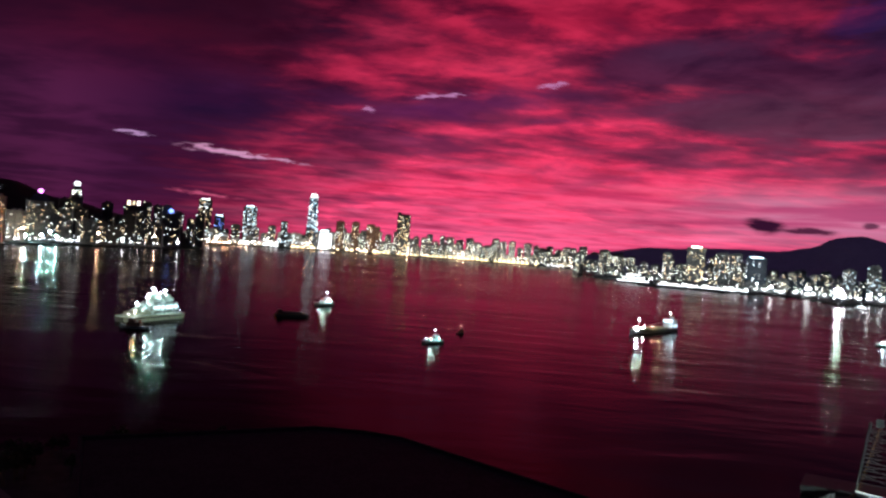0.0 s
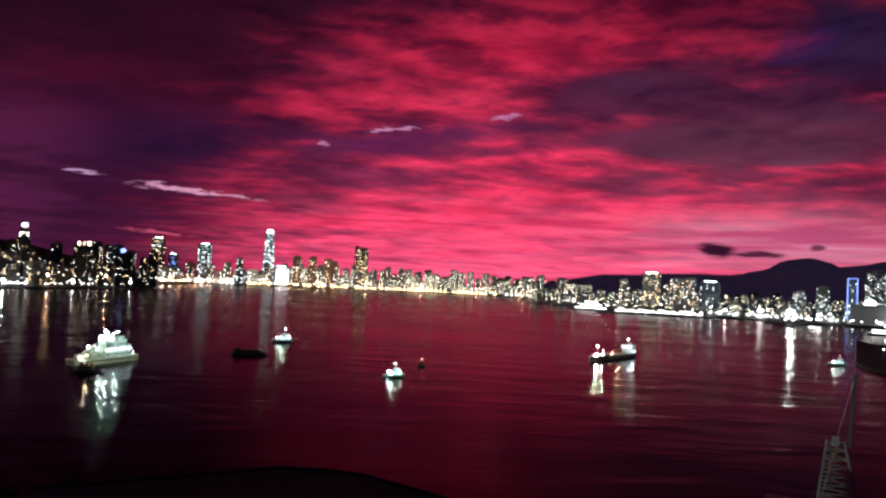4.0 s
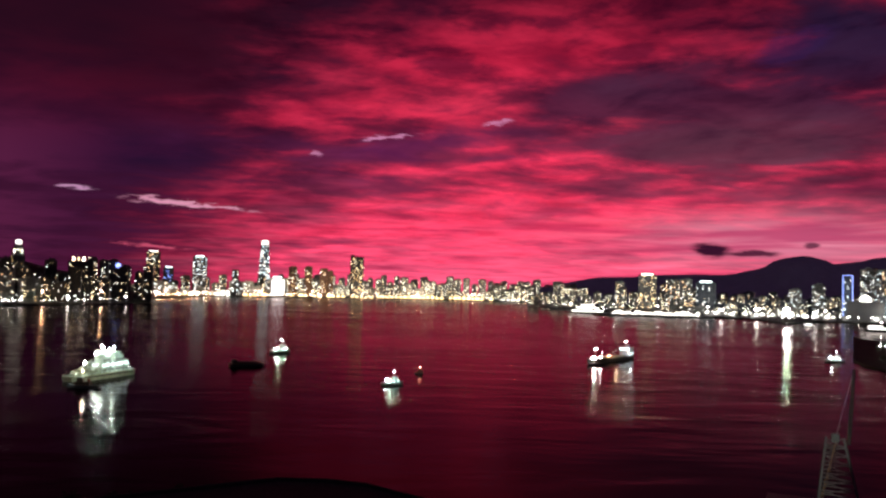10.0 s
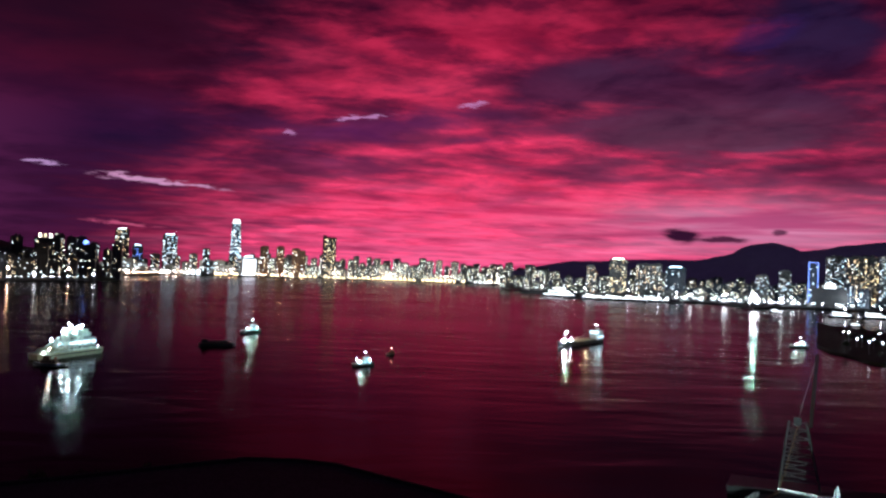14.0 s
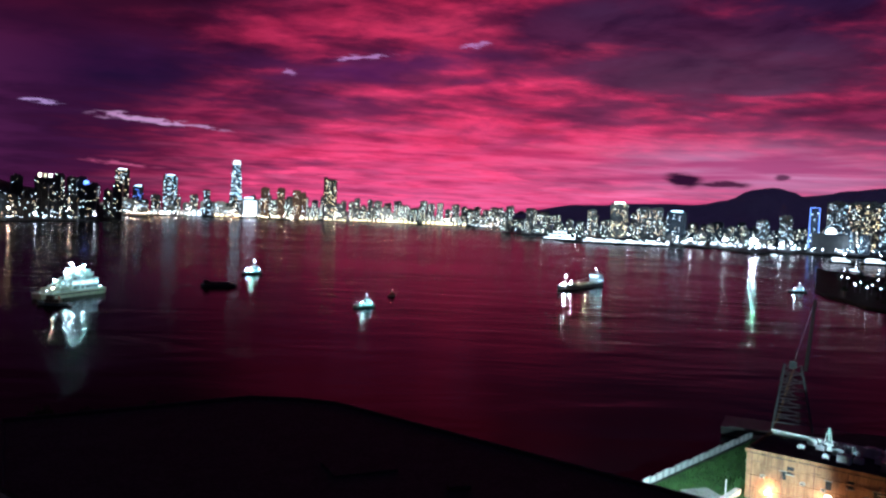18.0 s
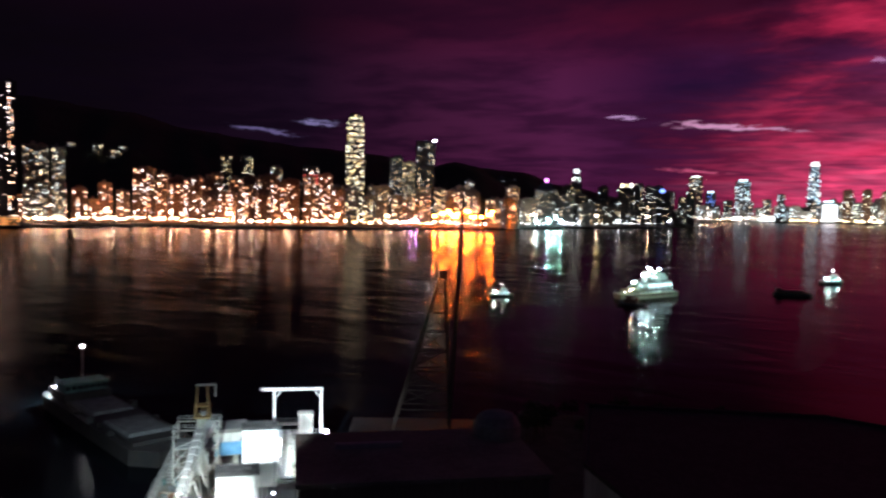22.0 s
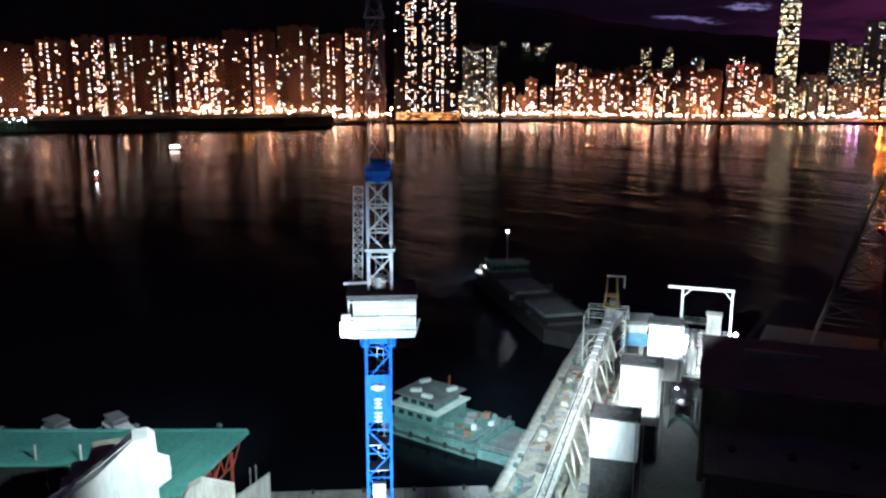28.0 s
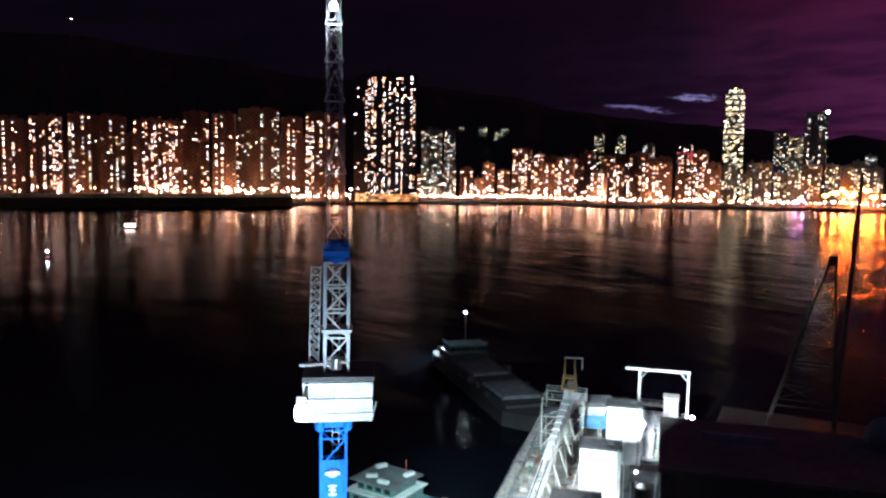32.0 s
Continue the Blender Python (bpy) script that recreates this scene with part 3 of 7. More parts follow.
def ridge(name, line, depth, label, rough=1.0, mat="wood_hill"):
    """A wooded hill range; line: bearing, elevation of the skyline; distance of the crest."""
    g = Geo()
    cols = []
    for (a0, e0, d0), (a1, e1, d1) in zip(line, line[1:]):
        n = max(2, int(abs(a1 - a0) / 0.5))
        for k in range(n):
            u = k / n
            s = u * u * (3 - 2 * u)
            cols.append((a0 + (a1 - a0) * u, e0 + (e1 - e0) * s, d0 + (d1 - d0) * u))
    cols.append(line[-1])
    m = 9
    for a, e, d in cols:
        for j in range(m):
            u = j / (m - 1)
            dist = d - depth * (1 - u)
            top = high(d, e)
            z = top * (u ** 0.8) * (1 + 0.10 * rough * noise.noise((a * 0.6, u * 4.0, 7.0)) * (1 - u) * 4)
            z += 5 * rough * noise.noise((a * 2.5, u * 9.0, 1.0))
            x, y = at(a, dist)
            g.v.append((x, y, max(z, 1.0) if j else 0.0))
        x, y = at(a, min(d + depth * 0.2, 4950))
        g.v.append((x, y, 0.0))
    m += 1
    for i in range(len(cols) - 1):
        for j in range(m - 1):
            g.f.append((m * i + j, m * (i + 1) + j, m * (i + 1) + j + 1, m * i + j + 1))
    ob = solid(name, g, M[mat], label=label, category="hill", kind="structure")
    for poly in ob.data.polygons:
        poly.use_smooth = True
    return ob


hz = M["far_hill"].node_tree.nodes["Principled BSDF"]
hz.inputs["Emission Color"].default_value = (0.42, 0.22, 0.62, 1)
hz.inputs["Emission Strength"].default_value = 0.022  # glow put in for the air-light over five kilometres


ridge("hill_south", [(118, 7.0, 2900), (98, 7.6, 2900), (86, 8.2, 2900), (78.4, 7.4, 2850), (70, 6.3, 2800), (62.8, 5.9, 2800), (56.8, 5.3, 2800), (52.5, 4.35, 2800), (48.4, 3.85, 2800),
                     (44.4, 3.45, 2900), (40, 3.1, 2900), (36, 2.0, 2900), (31, 0.2, 2900)], 900, "black wooded mountain range behind the towers")
ridge("hill_knoll", [(38.5, 0.6, 2300), (36.5, 2.2, 2300), (34.2, 2.7, 2300), (32.6, 2.4, 2300), (31.2, 1.5, 2320), (29.6, 0.2, 2350)], 350, "dark wooded knoll behind the shore flats", 0.6)
ridge("hill_slope", [(34.0, 1.6, 2650), (32.5, 2.35, 2650), (29.5, 2.1, 2700), (26.5, 1.2, 2750), (22, 0.4, 2800), (17.5, -0.6, 2900)], 500, "dark slope carrying hillside flats", 0.5)
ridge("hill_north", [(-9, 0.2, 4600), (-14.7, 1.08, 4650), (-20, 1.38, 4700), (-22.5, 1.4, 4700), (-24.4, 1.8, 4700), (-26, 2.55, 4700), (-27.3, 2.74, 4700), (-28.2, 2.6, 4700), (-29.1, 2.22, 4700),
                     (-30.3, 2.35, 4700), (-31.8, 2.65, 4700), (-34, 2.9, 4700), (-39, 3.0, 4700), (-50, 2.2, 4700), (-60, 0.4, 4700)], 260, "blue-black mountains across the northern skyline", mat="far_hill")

# ---------------------------------------------------------------- the lit city
rng = random.Random(11)


def windows(geo, x, y, z, w, h, out=0.25):
    """One bay window pane standing proud of the wall, facing -y."""
    a, b = w / 2, out
    geo.add([(x - a, y, z), (x + a, y, z), (x + a, y, z + h), (x - a, y, z + h), (x - a, y - b, z), (x + a, y - b, z), (x + a, y - b, z + h), (x - a, y - b, z + h)],
            [(4, 5, 6, 7), (0, 4, 7, 3), (5, 1, 2, 6), (3, 7, 6, 2), (0, 1, 5, 4)])


def flats(az, dist, wide, height, deep=18.0, lit=0.4, floor=3.0, col=5.5, glass="win_warm", wall="flat_red", name="apartment_block", label="", group="", turn=0.0, base=5.0,
          strips=0.35, crown="plant", pane=(1.9, 1.5), tag="tower block", dense=0.36):
    """A tower with projecting bays, panes on its seaward face, a roof parapet and plant rooms."""
    x, y = at(az, dist)
    ob = thing(name, pose(x, y, base, 0, 0, az + turn), label, tag, group)
    n = max(2, int(round(wide / col)))
    bay = wide / n
    front = []
    for i in range(n):
        o = 0.0 if i % 3 != 2 else 2.2
        front += [(-wide / 2 + i * bay, o), (-wide / 2 + (i + 1) * bay, o)]
    poly = front + [(wide / 2, deep), (-wide / 2, deep)]
    part("wall", Geo().prism(poly, -3.0, height), M[wall], ob)
    lit_g, dark_g = Geo(), Geo()
    rows = max(2, int((height - 7) / floor))
    for i in range(n):
        xx = -wide / 2 + (i + 0.5) * bay
        yy = 0.0 if i % 3 != 2 else 2.2
        strong = rng.random() < strips
        for j in range(rows):
            p = dense if strong else 0.6 * lit * (0.5 + rng.random() * 0.5)
            zz = 6 + j * floor
            if rng.random() < p:
                windows(lit_g, xx, yy, zz, pane[0] * (0.8 + 0.4 * rng.random()), pane[1] * (0.85 + 0.3 * rng.random()))
            elif (i + j) % 2 == 0:
                windows(dark_g, xx, yy, zz, pane[0], pane[1], 0.12)
    for sgn in (-1, 1):
        for j in range(0, rows, 2):
            if rng.random() < lit:
                lit_g.box(sgn * (wide / 2 + 0.05), deep * (0.25 + 0.5 * rng.random()), 6 + j * floor, 0.3, 1.8, 1.4)
    if lit_g.v:
        part("lit_glazing", lit_g, M[glass], ob, "glowing window panes", "stuff")
    if dark_g.v:
        part("dark_glazing", dark_g, M["glass"], ob, "", "stuff")
    cap = Geo()
    cap.box(0, deep / 2 + 1, height, wide + 0.6, deep - 1.0, 1.0)
    part("parapet", cap, M[wall], ob)
    if crown == "plant":
        for k in range(1 + (wide > 25)):
            part("lift_house", Geo().box((k - 0.3) * wide * 0.3, deep / 2, height + 1, wide * 0.22, deep * 0.4, 3 + 3 * rng.random()), M[wall], ob)
    elif crown == "sign":
        part("roof_sign", Geo().box(0, 0.5, height + 1, wide * 0.6, 1.0, 3.6), M[rng.choice(["strip_white", "win_cool", "win_mix"])], ob, "lit rooftop sign panel")
    return ob


def quarter(a0, a1, d0, d1, e0, e1, wide, label, step=1.15, **kw):
    """A row of towers along a stretch of the shore, from bearing a0 down to a1."""
    a = a0
    while a > a1:
        u = (a0 - a) / (a0 - a1)
        dist = d0 + (d1 - d0) * u + rng.uniform(-40, 60)
        w = rng.uniform(*wide)
        span = math.degrees(w / dist)
        flats(a - span / 2, dist, w, max(12.0, high(dist, rng.uniform(e0, e1)) - 5), label=label, turn=rng.uniform(-14, 14), **kw)
        a -= span * rng.uniform(0.95, 2 * step - 0.95)


def south_city():
    # tall estate at the shelter: bearing, width in degrees, elevation of the roof
    for i, (a, w, e) in enumerate(((94.6, 2.2, 2.2), (92.2, 2.0, 2.5), (90.0, 1.7, 2.9), (87.9, 1.8, 3.1), (85.9, 1.3, 3.3), (84.1, 2.1, 3.25), (81.9, 1.4, 3.1), (80.1, 1.3, 3.1),
                                   (78.6, 1.6, 3.75), (76.8, 1.5, 3.7), (74.4, 2.7, 4.1), (72.1, 1.4, 3.6), (70.5, 1.3, 4.0), (69.0, 1.2, 3.9))):
        d = 1480 + 30 * (i % 3)
        flats(a, d, d * radians(w) * 1.04, high(d, e) - 8, lit=0.07, strips=0.36, dense=0.42, floor=3.9, base=6, col=4.8, pane=(2.1, 1.8), label="reddish estate tower with strips of lit flats by the shelter", turn=5 * (i % 3 - 1),
              group="estate towers", glass="win_warm" if i not in (4, 5, 10) else "win_mix")
    quarter(95, 69, 1640, 1660, 1.9, 3.3, (34, 50), "estate tower standing in the second row", lit=0.05, strips=0.25, dense=0.36, floor=3.9, col=4.8, pane=(2.0, 1.8), step=1.05)
    for a, e in ((60.2, 3.2), (58.6, 3.3), (57.6, 2.9), (57.0, 3.1), (56.2, 2.6), (55.2, 2.2)):
        flats(a, 2250, 26, 46, 14, lit=0.22, glass="win_mix", wall="flat_dark", base=high(2250, e) - 48, label="flats on the dark hillside", group="hillside flats", crown="none", name="hillside_flats")
    # the tallest group, five joined wings on a lit podium
    d = 1515
    for a, w, e, deep in ((67.2, 1.25, 6.55, 22), (66.1, 1.0, 6.85, 26), (65.25, 0.95, 6.9, 24), (64.35, 0.95, 6.7, 26), (63.6, 0.75, 6.75, 22)):
        flats(a, d, d * radians(w) * 0.94, high(d, e) - 5, deep, lit=0.10, strips=0.56, dense=0.50, floor=4.0, col=4.8, pane=(2.1, 1.8), wall="flat_dark", label="dark high-rise wing with columns of lit windows", group="joined high-rise wings",
              name="high_rise")
    x, y = at(65.4, 1493)
    pod = thing("shopping_podium", pose(x, y, 4, 0, 0, 65.4), "orange-lit low podium below the tallest towers", "podium")
    part("body", Geo().box(0, 10, 0, 120, 16, 16), M["concrete"], pod)
    for j in range(3):
        g = Geo()
        for i in range(24):
            if rng.random() < 0.8:
                windows(g, -56 + i * 4.9, 2, 2 + j * 4.8, 4.0, 2.2)
        part("shopfront", g, M["strip_orange"], pod, "orange-lit glazing", "stuff")
    # smaller white-lit block beside it
    flats(62.2, 1600, 42, high(1600, 2.9) - 5, lit=0.5, glass="win_mix", wall="flat_grey", label="pale tower with white-lit flats")
    flats(60.9, 1640, 22, high(1640, 2.85) - 5, lit=0.45, glass="win_mix", wall="flat_grey", label="pale tower with white-lit flats")
    # two rows of shore flats
    quarter(63.2, 50.5, 1660, 1720, -0.6, 0.9, (20, 34), "low shore flats with warm windows", lit=0.42, floor=4.2, col=6.2, pane=(2.5, 2.0), strips=0.42, dense=0.5)
    quarter(56.4, 43.5, 1720, 1760, 0.9, 1.75, (24, 40), "brown shore flats with rows of warm windows", lit=0.36, floor=4.2, col=6.2, pane=(2.5, 2.0), strips=0.42, dense=0.5, wall="flat_red")
    quarter(55.0, 42.6, 1640, 1690, -0.2, 0.9, (20, 36), "shore flats with warm windows above the promenade", lit=0.36, floor=4.2, col=6.2, pane=(2.5, 2.0), strips=0.42, dense=0.5)
    quarter(43.0, 30.5, 1760, 1850, -0.1, 1.1, (22, 40), "pale shore flats glowing in street light", lit=0.34, floor=4.2, col=6.2, pane=(2.5, 2.0), strips=0.42, dense=0.5, wall="flat_grey", glass="win_gold")
    quarter(40.5, 33.5, 1850, 1900, 0.6, 1.5, (20, 30), "office block behind the shore flats", lit=0.3, wall="flat_grey", glass="win_mix")
    quarter(31.0, 24.0, 1900, 2150, -0.5, 0.5, (24, 46), "shore flats under a dark slope", lit=0.3, strips=0.2, wall="flat_grey", glass="win_mix")
    quarter(26.8, 18.6, 2080, 2380, -0.7, 0.75, (24, 50), "dense waterfront office blocks", lit=0.2, strips=0.16, wall="flat_dark", glass="win_mix")
    quarter(26.5, 17.8, 2250, 2480, 0.2, 1.5, (22, 34), "dark high-rise with scattered lights", lit=0.14, strips=0.12, wall="flat_dark", glass="win_mix")
    # slender pairs and landmarks
    for a in (50.3, 48.85):
        flats(a, 1900, 24, high(1900, 2.8) - 5, 20, lit=0.6, glass="win_gold", wall="flat_dark", label="one of two slender twin towers with lit crowns", group="twin towers", crown="none")
    flats(46.9, 1850, 26, high(1850, 2.0) - 5, lit=0.3, glass="win_mix", wall="flat_grey", label="mid-rise tower with white windows")
    red = flats(44.5, 1850, 36, high(1850, 2.15) - 5, lit=0.4, wall="flat_dark", label="office block with a red-lit crown", crown="none", name="office_block", tag="office")
    g = Geo()
    for i in range(5):
        for j in range(4):
            windows(g, -14 + i * 7, -0.3, 88 + j * 6, 4.5, 3.0)
    part("crown_lights", g, M["neon_red"], red, "red facade lights", "stuff")
    # the tallest office tower
    d = 1800
    x, y = at(41.4, d)
    ob = thing("office_tower", pose(x, y, 5, 0, 0, 41.4), "tall rounded office tower with bands of yellow windows", "office tower")
    H = high(d, 6.0) - 5
    part("wall", Geo().turned(0, 20, 0, [(22, 0), (22, 20), (20.5, H * 0.55), (18.5, H * 0.93), (14, H * 0.945), (13, H)], 16), M["flat_dark"], ob)
    g, cr = Geo(), Geo()
    for j in range(int(H / 4.0) - 4):
        z = 14 + j * 4.0
        r = 21.8 - 3.3 * z / H + 0.3
        if z > H * 0.93:
            r = 14
        for i in range(-5, 6):
            if rng.random() < (0.62 if j % 3 else 0.12):
                a = radians(-90 + i * 14)
                (cr if (34 < z < 52 and abs(i) < 3) else g).box(r * math.cos(a), 20 + r * math.sin(a), z, 3.7, 0.6, 2.2, math.degrees(a) + 90)
    part("lit_glazing", g, M["win_gold"], ob, "yellow office windows", "stuff")
    part("red_sign", cr, M["neon_red"], ob, "red lit sign low on the tower", "stuff")
    # office group beside it
    flats(38.4, 1820, 30, high(1820, 2.9) - 5, lit=0.35, glass="win_mix", wall="flat_blue", label="glass office block with pale windows", name="office_block", tag="office")
    flats(37.5, 1840, 28, high(1840, 2.6) - 5, lit=0.6, glass="win_gold", wall="flat_grey", label="brightly lit office block", name="office_block", tag="office")
    tall = flats(36.35, 1830, 44, high(1830, 4.15) - 5, lit=0.12, glass="win_mix", wall="flat_blue", label="dark glass tower with a white corner beacon", strips=0.15, name="office_block", tag="office", crown="none")
    part("beacon", Geo().ball(-20 * -1, 0, high(1830, 4.2) - 5, 2.6), M["lamp_white"], tall, "white roof beacon")
    flats(33.1, 1870, 22, high(1870, 1.4) - 5, lit=0.5, glass="win_mix", wall="flat_grey", label="lit tower below the knoll")
    # flats on the dark slope
    for i in range(46):
        a = rng.uniform(25.5, 33.4)
        e = 2.35 - abs(a - 32.3) * (0.23 if a < 32.3 else 0.5) - rng.random() * 0.9
        dd = rng.uniform(2520, 2600)
        flats(a, dd, rng.uniform(12, 24), 45, 14, lit=0.34, glass="win_mix", wall="flat_dark", base=high(dd, e) - 48, label="flats on the dark hillside", group="hillside flats", crown="none", name="hillside_flats")
    # named towers toward the centre
    spire = flats(25.5, 2350, 34, high(2350, 1.35) - 5, lit=0.12, wall="flat_grey", glass="win_mix", label="slim tower with a glowing white lantern top", crown="none")
    z0 = high(2350, 1.35) - 5
    part("lantern_shaft", Geo().turned(0, 9, z0, [(15, 0), (13, 14), (9, 30)], 12), M["flat_grey"], spire)
    g = Geo()
    for k in range(6):
        windows(g, -9 + 3.6 * k, -3, z0 + 6, 1.6, 12)
    part("shaft_lights", g, M["win_mix"], spire, "", "stuff")
    part("lantern", Geo().turned(0, 9, z0 + 31, [(6, 0), (8, 3), (8, 9), (5, 12)], 12), M["screen"], spire, "white lantern crown")
    green = flats(27.6, 2250, 64, high(2250, 0.9) - 5, lit=0.5, wall="flat_grey", glass="win_mix", label="broad office block with a teal-lit crown", crown="none", name="office_block", tag="office")
    part("crown", Geo().box(0, 6, high(2250, 0.9) - 5, 46, 12, 18, top=0.6), M["flat_blue"], green)
    part("crown_light", Geo().ball(0, 6, high(2250, 1.55) - 5, 6), M["neon_mag"], green, "magenta roof light")
    gold = flats(21.8, 2420, 66, high(2420, 1.15) - 5, lit=0.2, wall="flat_dark", glass="win_mix", label="dark block with gold-lit roof pavilions", crown="none")
    g = Geo()
    for k in range(4):
        g.box(-20 + k * 13, 4, high(2420, 1.15) - 4, 6, 6, 10)
    part("roof_pavilion", g, M["win_gold"], gold, "gold-lit rooftop pavilions", "stuff")
    blue = flats(19.55, 2420, 22, high(2420, 0.75) - 5, lit=0.4, wall="flat_blue", glass="neon_blue", label="slender tower edged in blue light", crown="none")
    part("crown_ball", Geo().ball(0, 4, high(2420, 0.95) - 5, 7), M["neon_blue"], blue, "blue-white lit crown")


def west_city():
    quarter(18.9, 9.6, 3350, 4000, -0.75, 0.1, (34, 60), "bright waterfront block across the harbour", lit=0.55, floor=5, col=8, pane=(4.5, 2.6), wall="flat_grey", glass="win_cool", name="far_tower")
    quarter(18.0, 10.0, 3500, 4100, -0.3, 0.55, (28, 44), "far office tower with pink-white lights", lit=0.35, floor=5, col=8, pane=(4.0, 2.4), wall="flat_dark", glass="win_mix", name="far_tower")
    for a, w, e, glass, lit, lab in ((17.35, 58, 1.95, "win_mix", 0.45, "tiered far tower with bands of lights"), (16.35, 44, 0.9, "neon_blue", 0.5, "curved tower glowing with blue light"), (14.3, 62, 1.72, "win_cool", 0.8, "white-lit slab tower across the water"),
                                     (11.9, 30, 0.9, "win_cool", 0.5, "small white-lit tower across the water")):
        d = 3750
        flats(a, d, w, high(d, e) - 5, 24, lit=lit, floor=6, col=9, pane=(5, 3.2), glass=glass, wall="flat_dark", label=lab, crown="sign" if a > 12 else "none", strips=0.5)
    # the slender supertall
    d = 4150
    x, y = at(9.95, d)
    ob = thing("supertall_tower", pose(x, y, 5, 0, 0, 10), "supertall tapering tower with a glowing white head", "office tower")
    H = high(d, 3.05) - 5
    part("shaft", Geo().box(0, 20, 0, 82, 60, H * 0.42, top=0.66).box(0, 20, H * 0.42, 52, 40, H * 0.5, top=0.8), M["flat_blue"], ob)
    part("head", Geo().box(0, 20, H * 0.915, 41, 31, H * 0.085, top=0.72), M["screen"], ob, "white-lit crown")
    g = Geo()
    for j in range(52):
        z = 14 + j * 6.3
        w = 74 - 34 * z / H
        for i in range(5):
            if z < H * 0.9 and rng.random() < (0.42 if z > H * 0.4 else 0.5):
                windows(g, (i - 2) * w / 5.4, -9 + 9 * min(1, z / H), z, w / 7, 3.8, 1.5)
    part("lit_glazing", g, M["win_cool"], ob, "white office windows", "stuff")
    x, y = at(8.95, 4020)
    scr = thing("lit_media_building", pose(x, y, 5, 0, 0, 9), "low building with a huge glowing white screen facade", "building")
    part("wall", Geo().box(0, 20, 0, 84, 30, 90), M["flat_grey"], scr)
    part("screen", Geo().box(0, 3.5, 22, 62, 2.0, 58), M["screen"], scr, "glowing white facade screen")
    for k in range(6):
        part("lit_floor", Geo().box(rng.uniform(-10, 10), 3.2, 3 + 3.1 * k, rng.uniform(46, 78), 2.0, 2.0), M["strip_white"], scr, "white-lit floor band")
    part("roof_sign", Geo().box(-6, 5, 90, 40, 2, 5), M["win_cool"], scr, "lit rooftop sign")
    # dark-topped pair and stepped block
    for a, w, e in ((7.95, 44, 1.22), (6.85, 40, 1.25), (5.75, 44, 1.15), (5.3, 30, 1.0)):
        flats(a, 4250, w, high(4250, e) - 5, 26, lit=0.3, floor=6.5, col=9, pane=(4.6, 3), glass="win_mix", wall="flat_red", label="far tower with a dark red crown", strips=0.3)
    flats(3.35, 4250, 60, high(4250, 2.05) - 5, 40, lit=0.5, floor=6.5, col=9, pane=(5.2, 3.2), glass="win_gold", wall="flat_dark", label="broad stepped dark tower with speckled lights", strips=0.3)
    flats(3.75, 4265, 22, high(4265, 2.2) - 5, 30, lit=0.15, floor=6.5, col=9, wall="flat_dark", label="dark side wing of the stepped tower", crown="none")
    quarter(9.0, -13.5, 4320, 4420, -0.35, 0.45, (34, 62), "far block in a dense band of city lights", lit=0.85, dense=0.7, floor=5.5, col=7.5, pane=(3.6, 2.6), wall="flat_grey", glass="win_far", step=1.02, name="far_tower")
    quarter(9.0, -12.5, 4460, 4560, 0.25, 0.85, (28, 46), "far housing tower above the shore lights", lit=0.55, dense=0.6, floor=6, col=8, pane=(3.4, 2.6), wall="flat_grey", glass="win_far", step=1.25, name="far_tower")
    # long lit frontages at the water
    for a0, a1, d, mat, h in ((16.3, 12.2, 3690, "strip_white", 22), (12.0, 9.7, 3840, "strip_yellow", 10), (8.2, 2.2, 4100, "strip_yellow", 9), (2.0, -6.8, 4290, "strip_yellow", 13), (-7.0, -10.2, 4380, "strip_white", 7)):
        n = int(abs(a1 - a0) / 0.32)
        for k in range(n):
            a = a0 + (a1 - a0) * (k + 0.5) / n
            x, y = at(a, d)
            w = d * radians(0.32) * 0.9
            hh = h * rng.uniform(0.35, 1.3)
            if rng.random() < 0.16:
                continue
            ob = thing("waterfront_building", pose(x, y, 5, 0, 0, a), "low waterfront building with a bright lit front", "building", "lit waterfront")
            part("wall", Geo().box(0, 12, 0, w, 20, hh + 4), M["flat_grey"], ob)
            part("lit_front", Geo().box(0, 1.6, 1, w * rng.uniform(0.4, 0.86), 1.0, hh * 0.8), M[mat], ob, "glowing frontage")


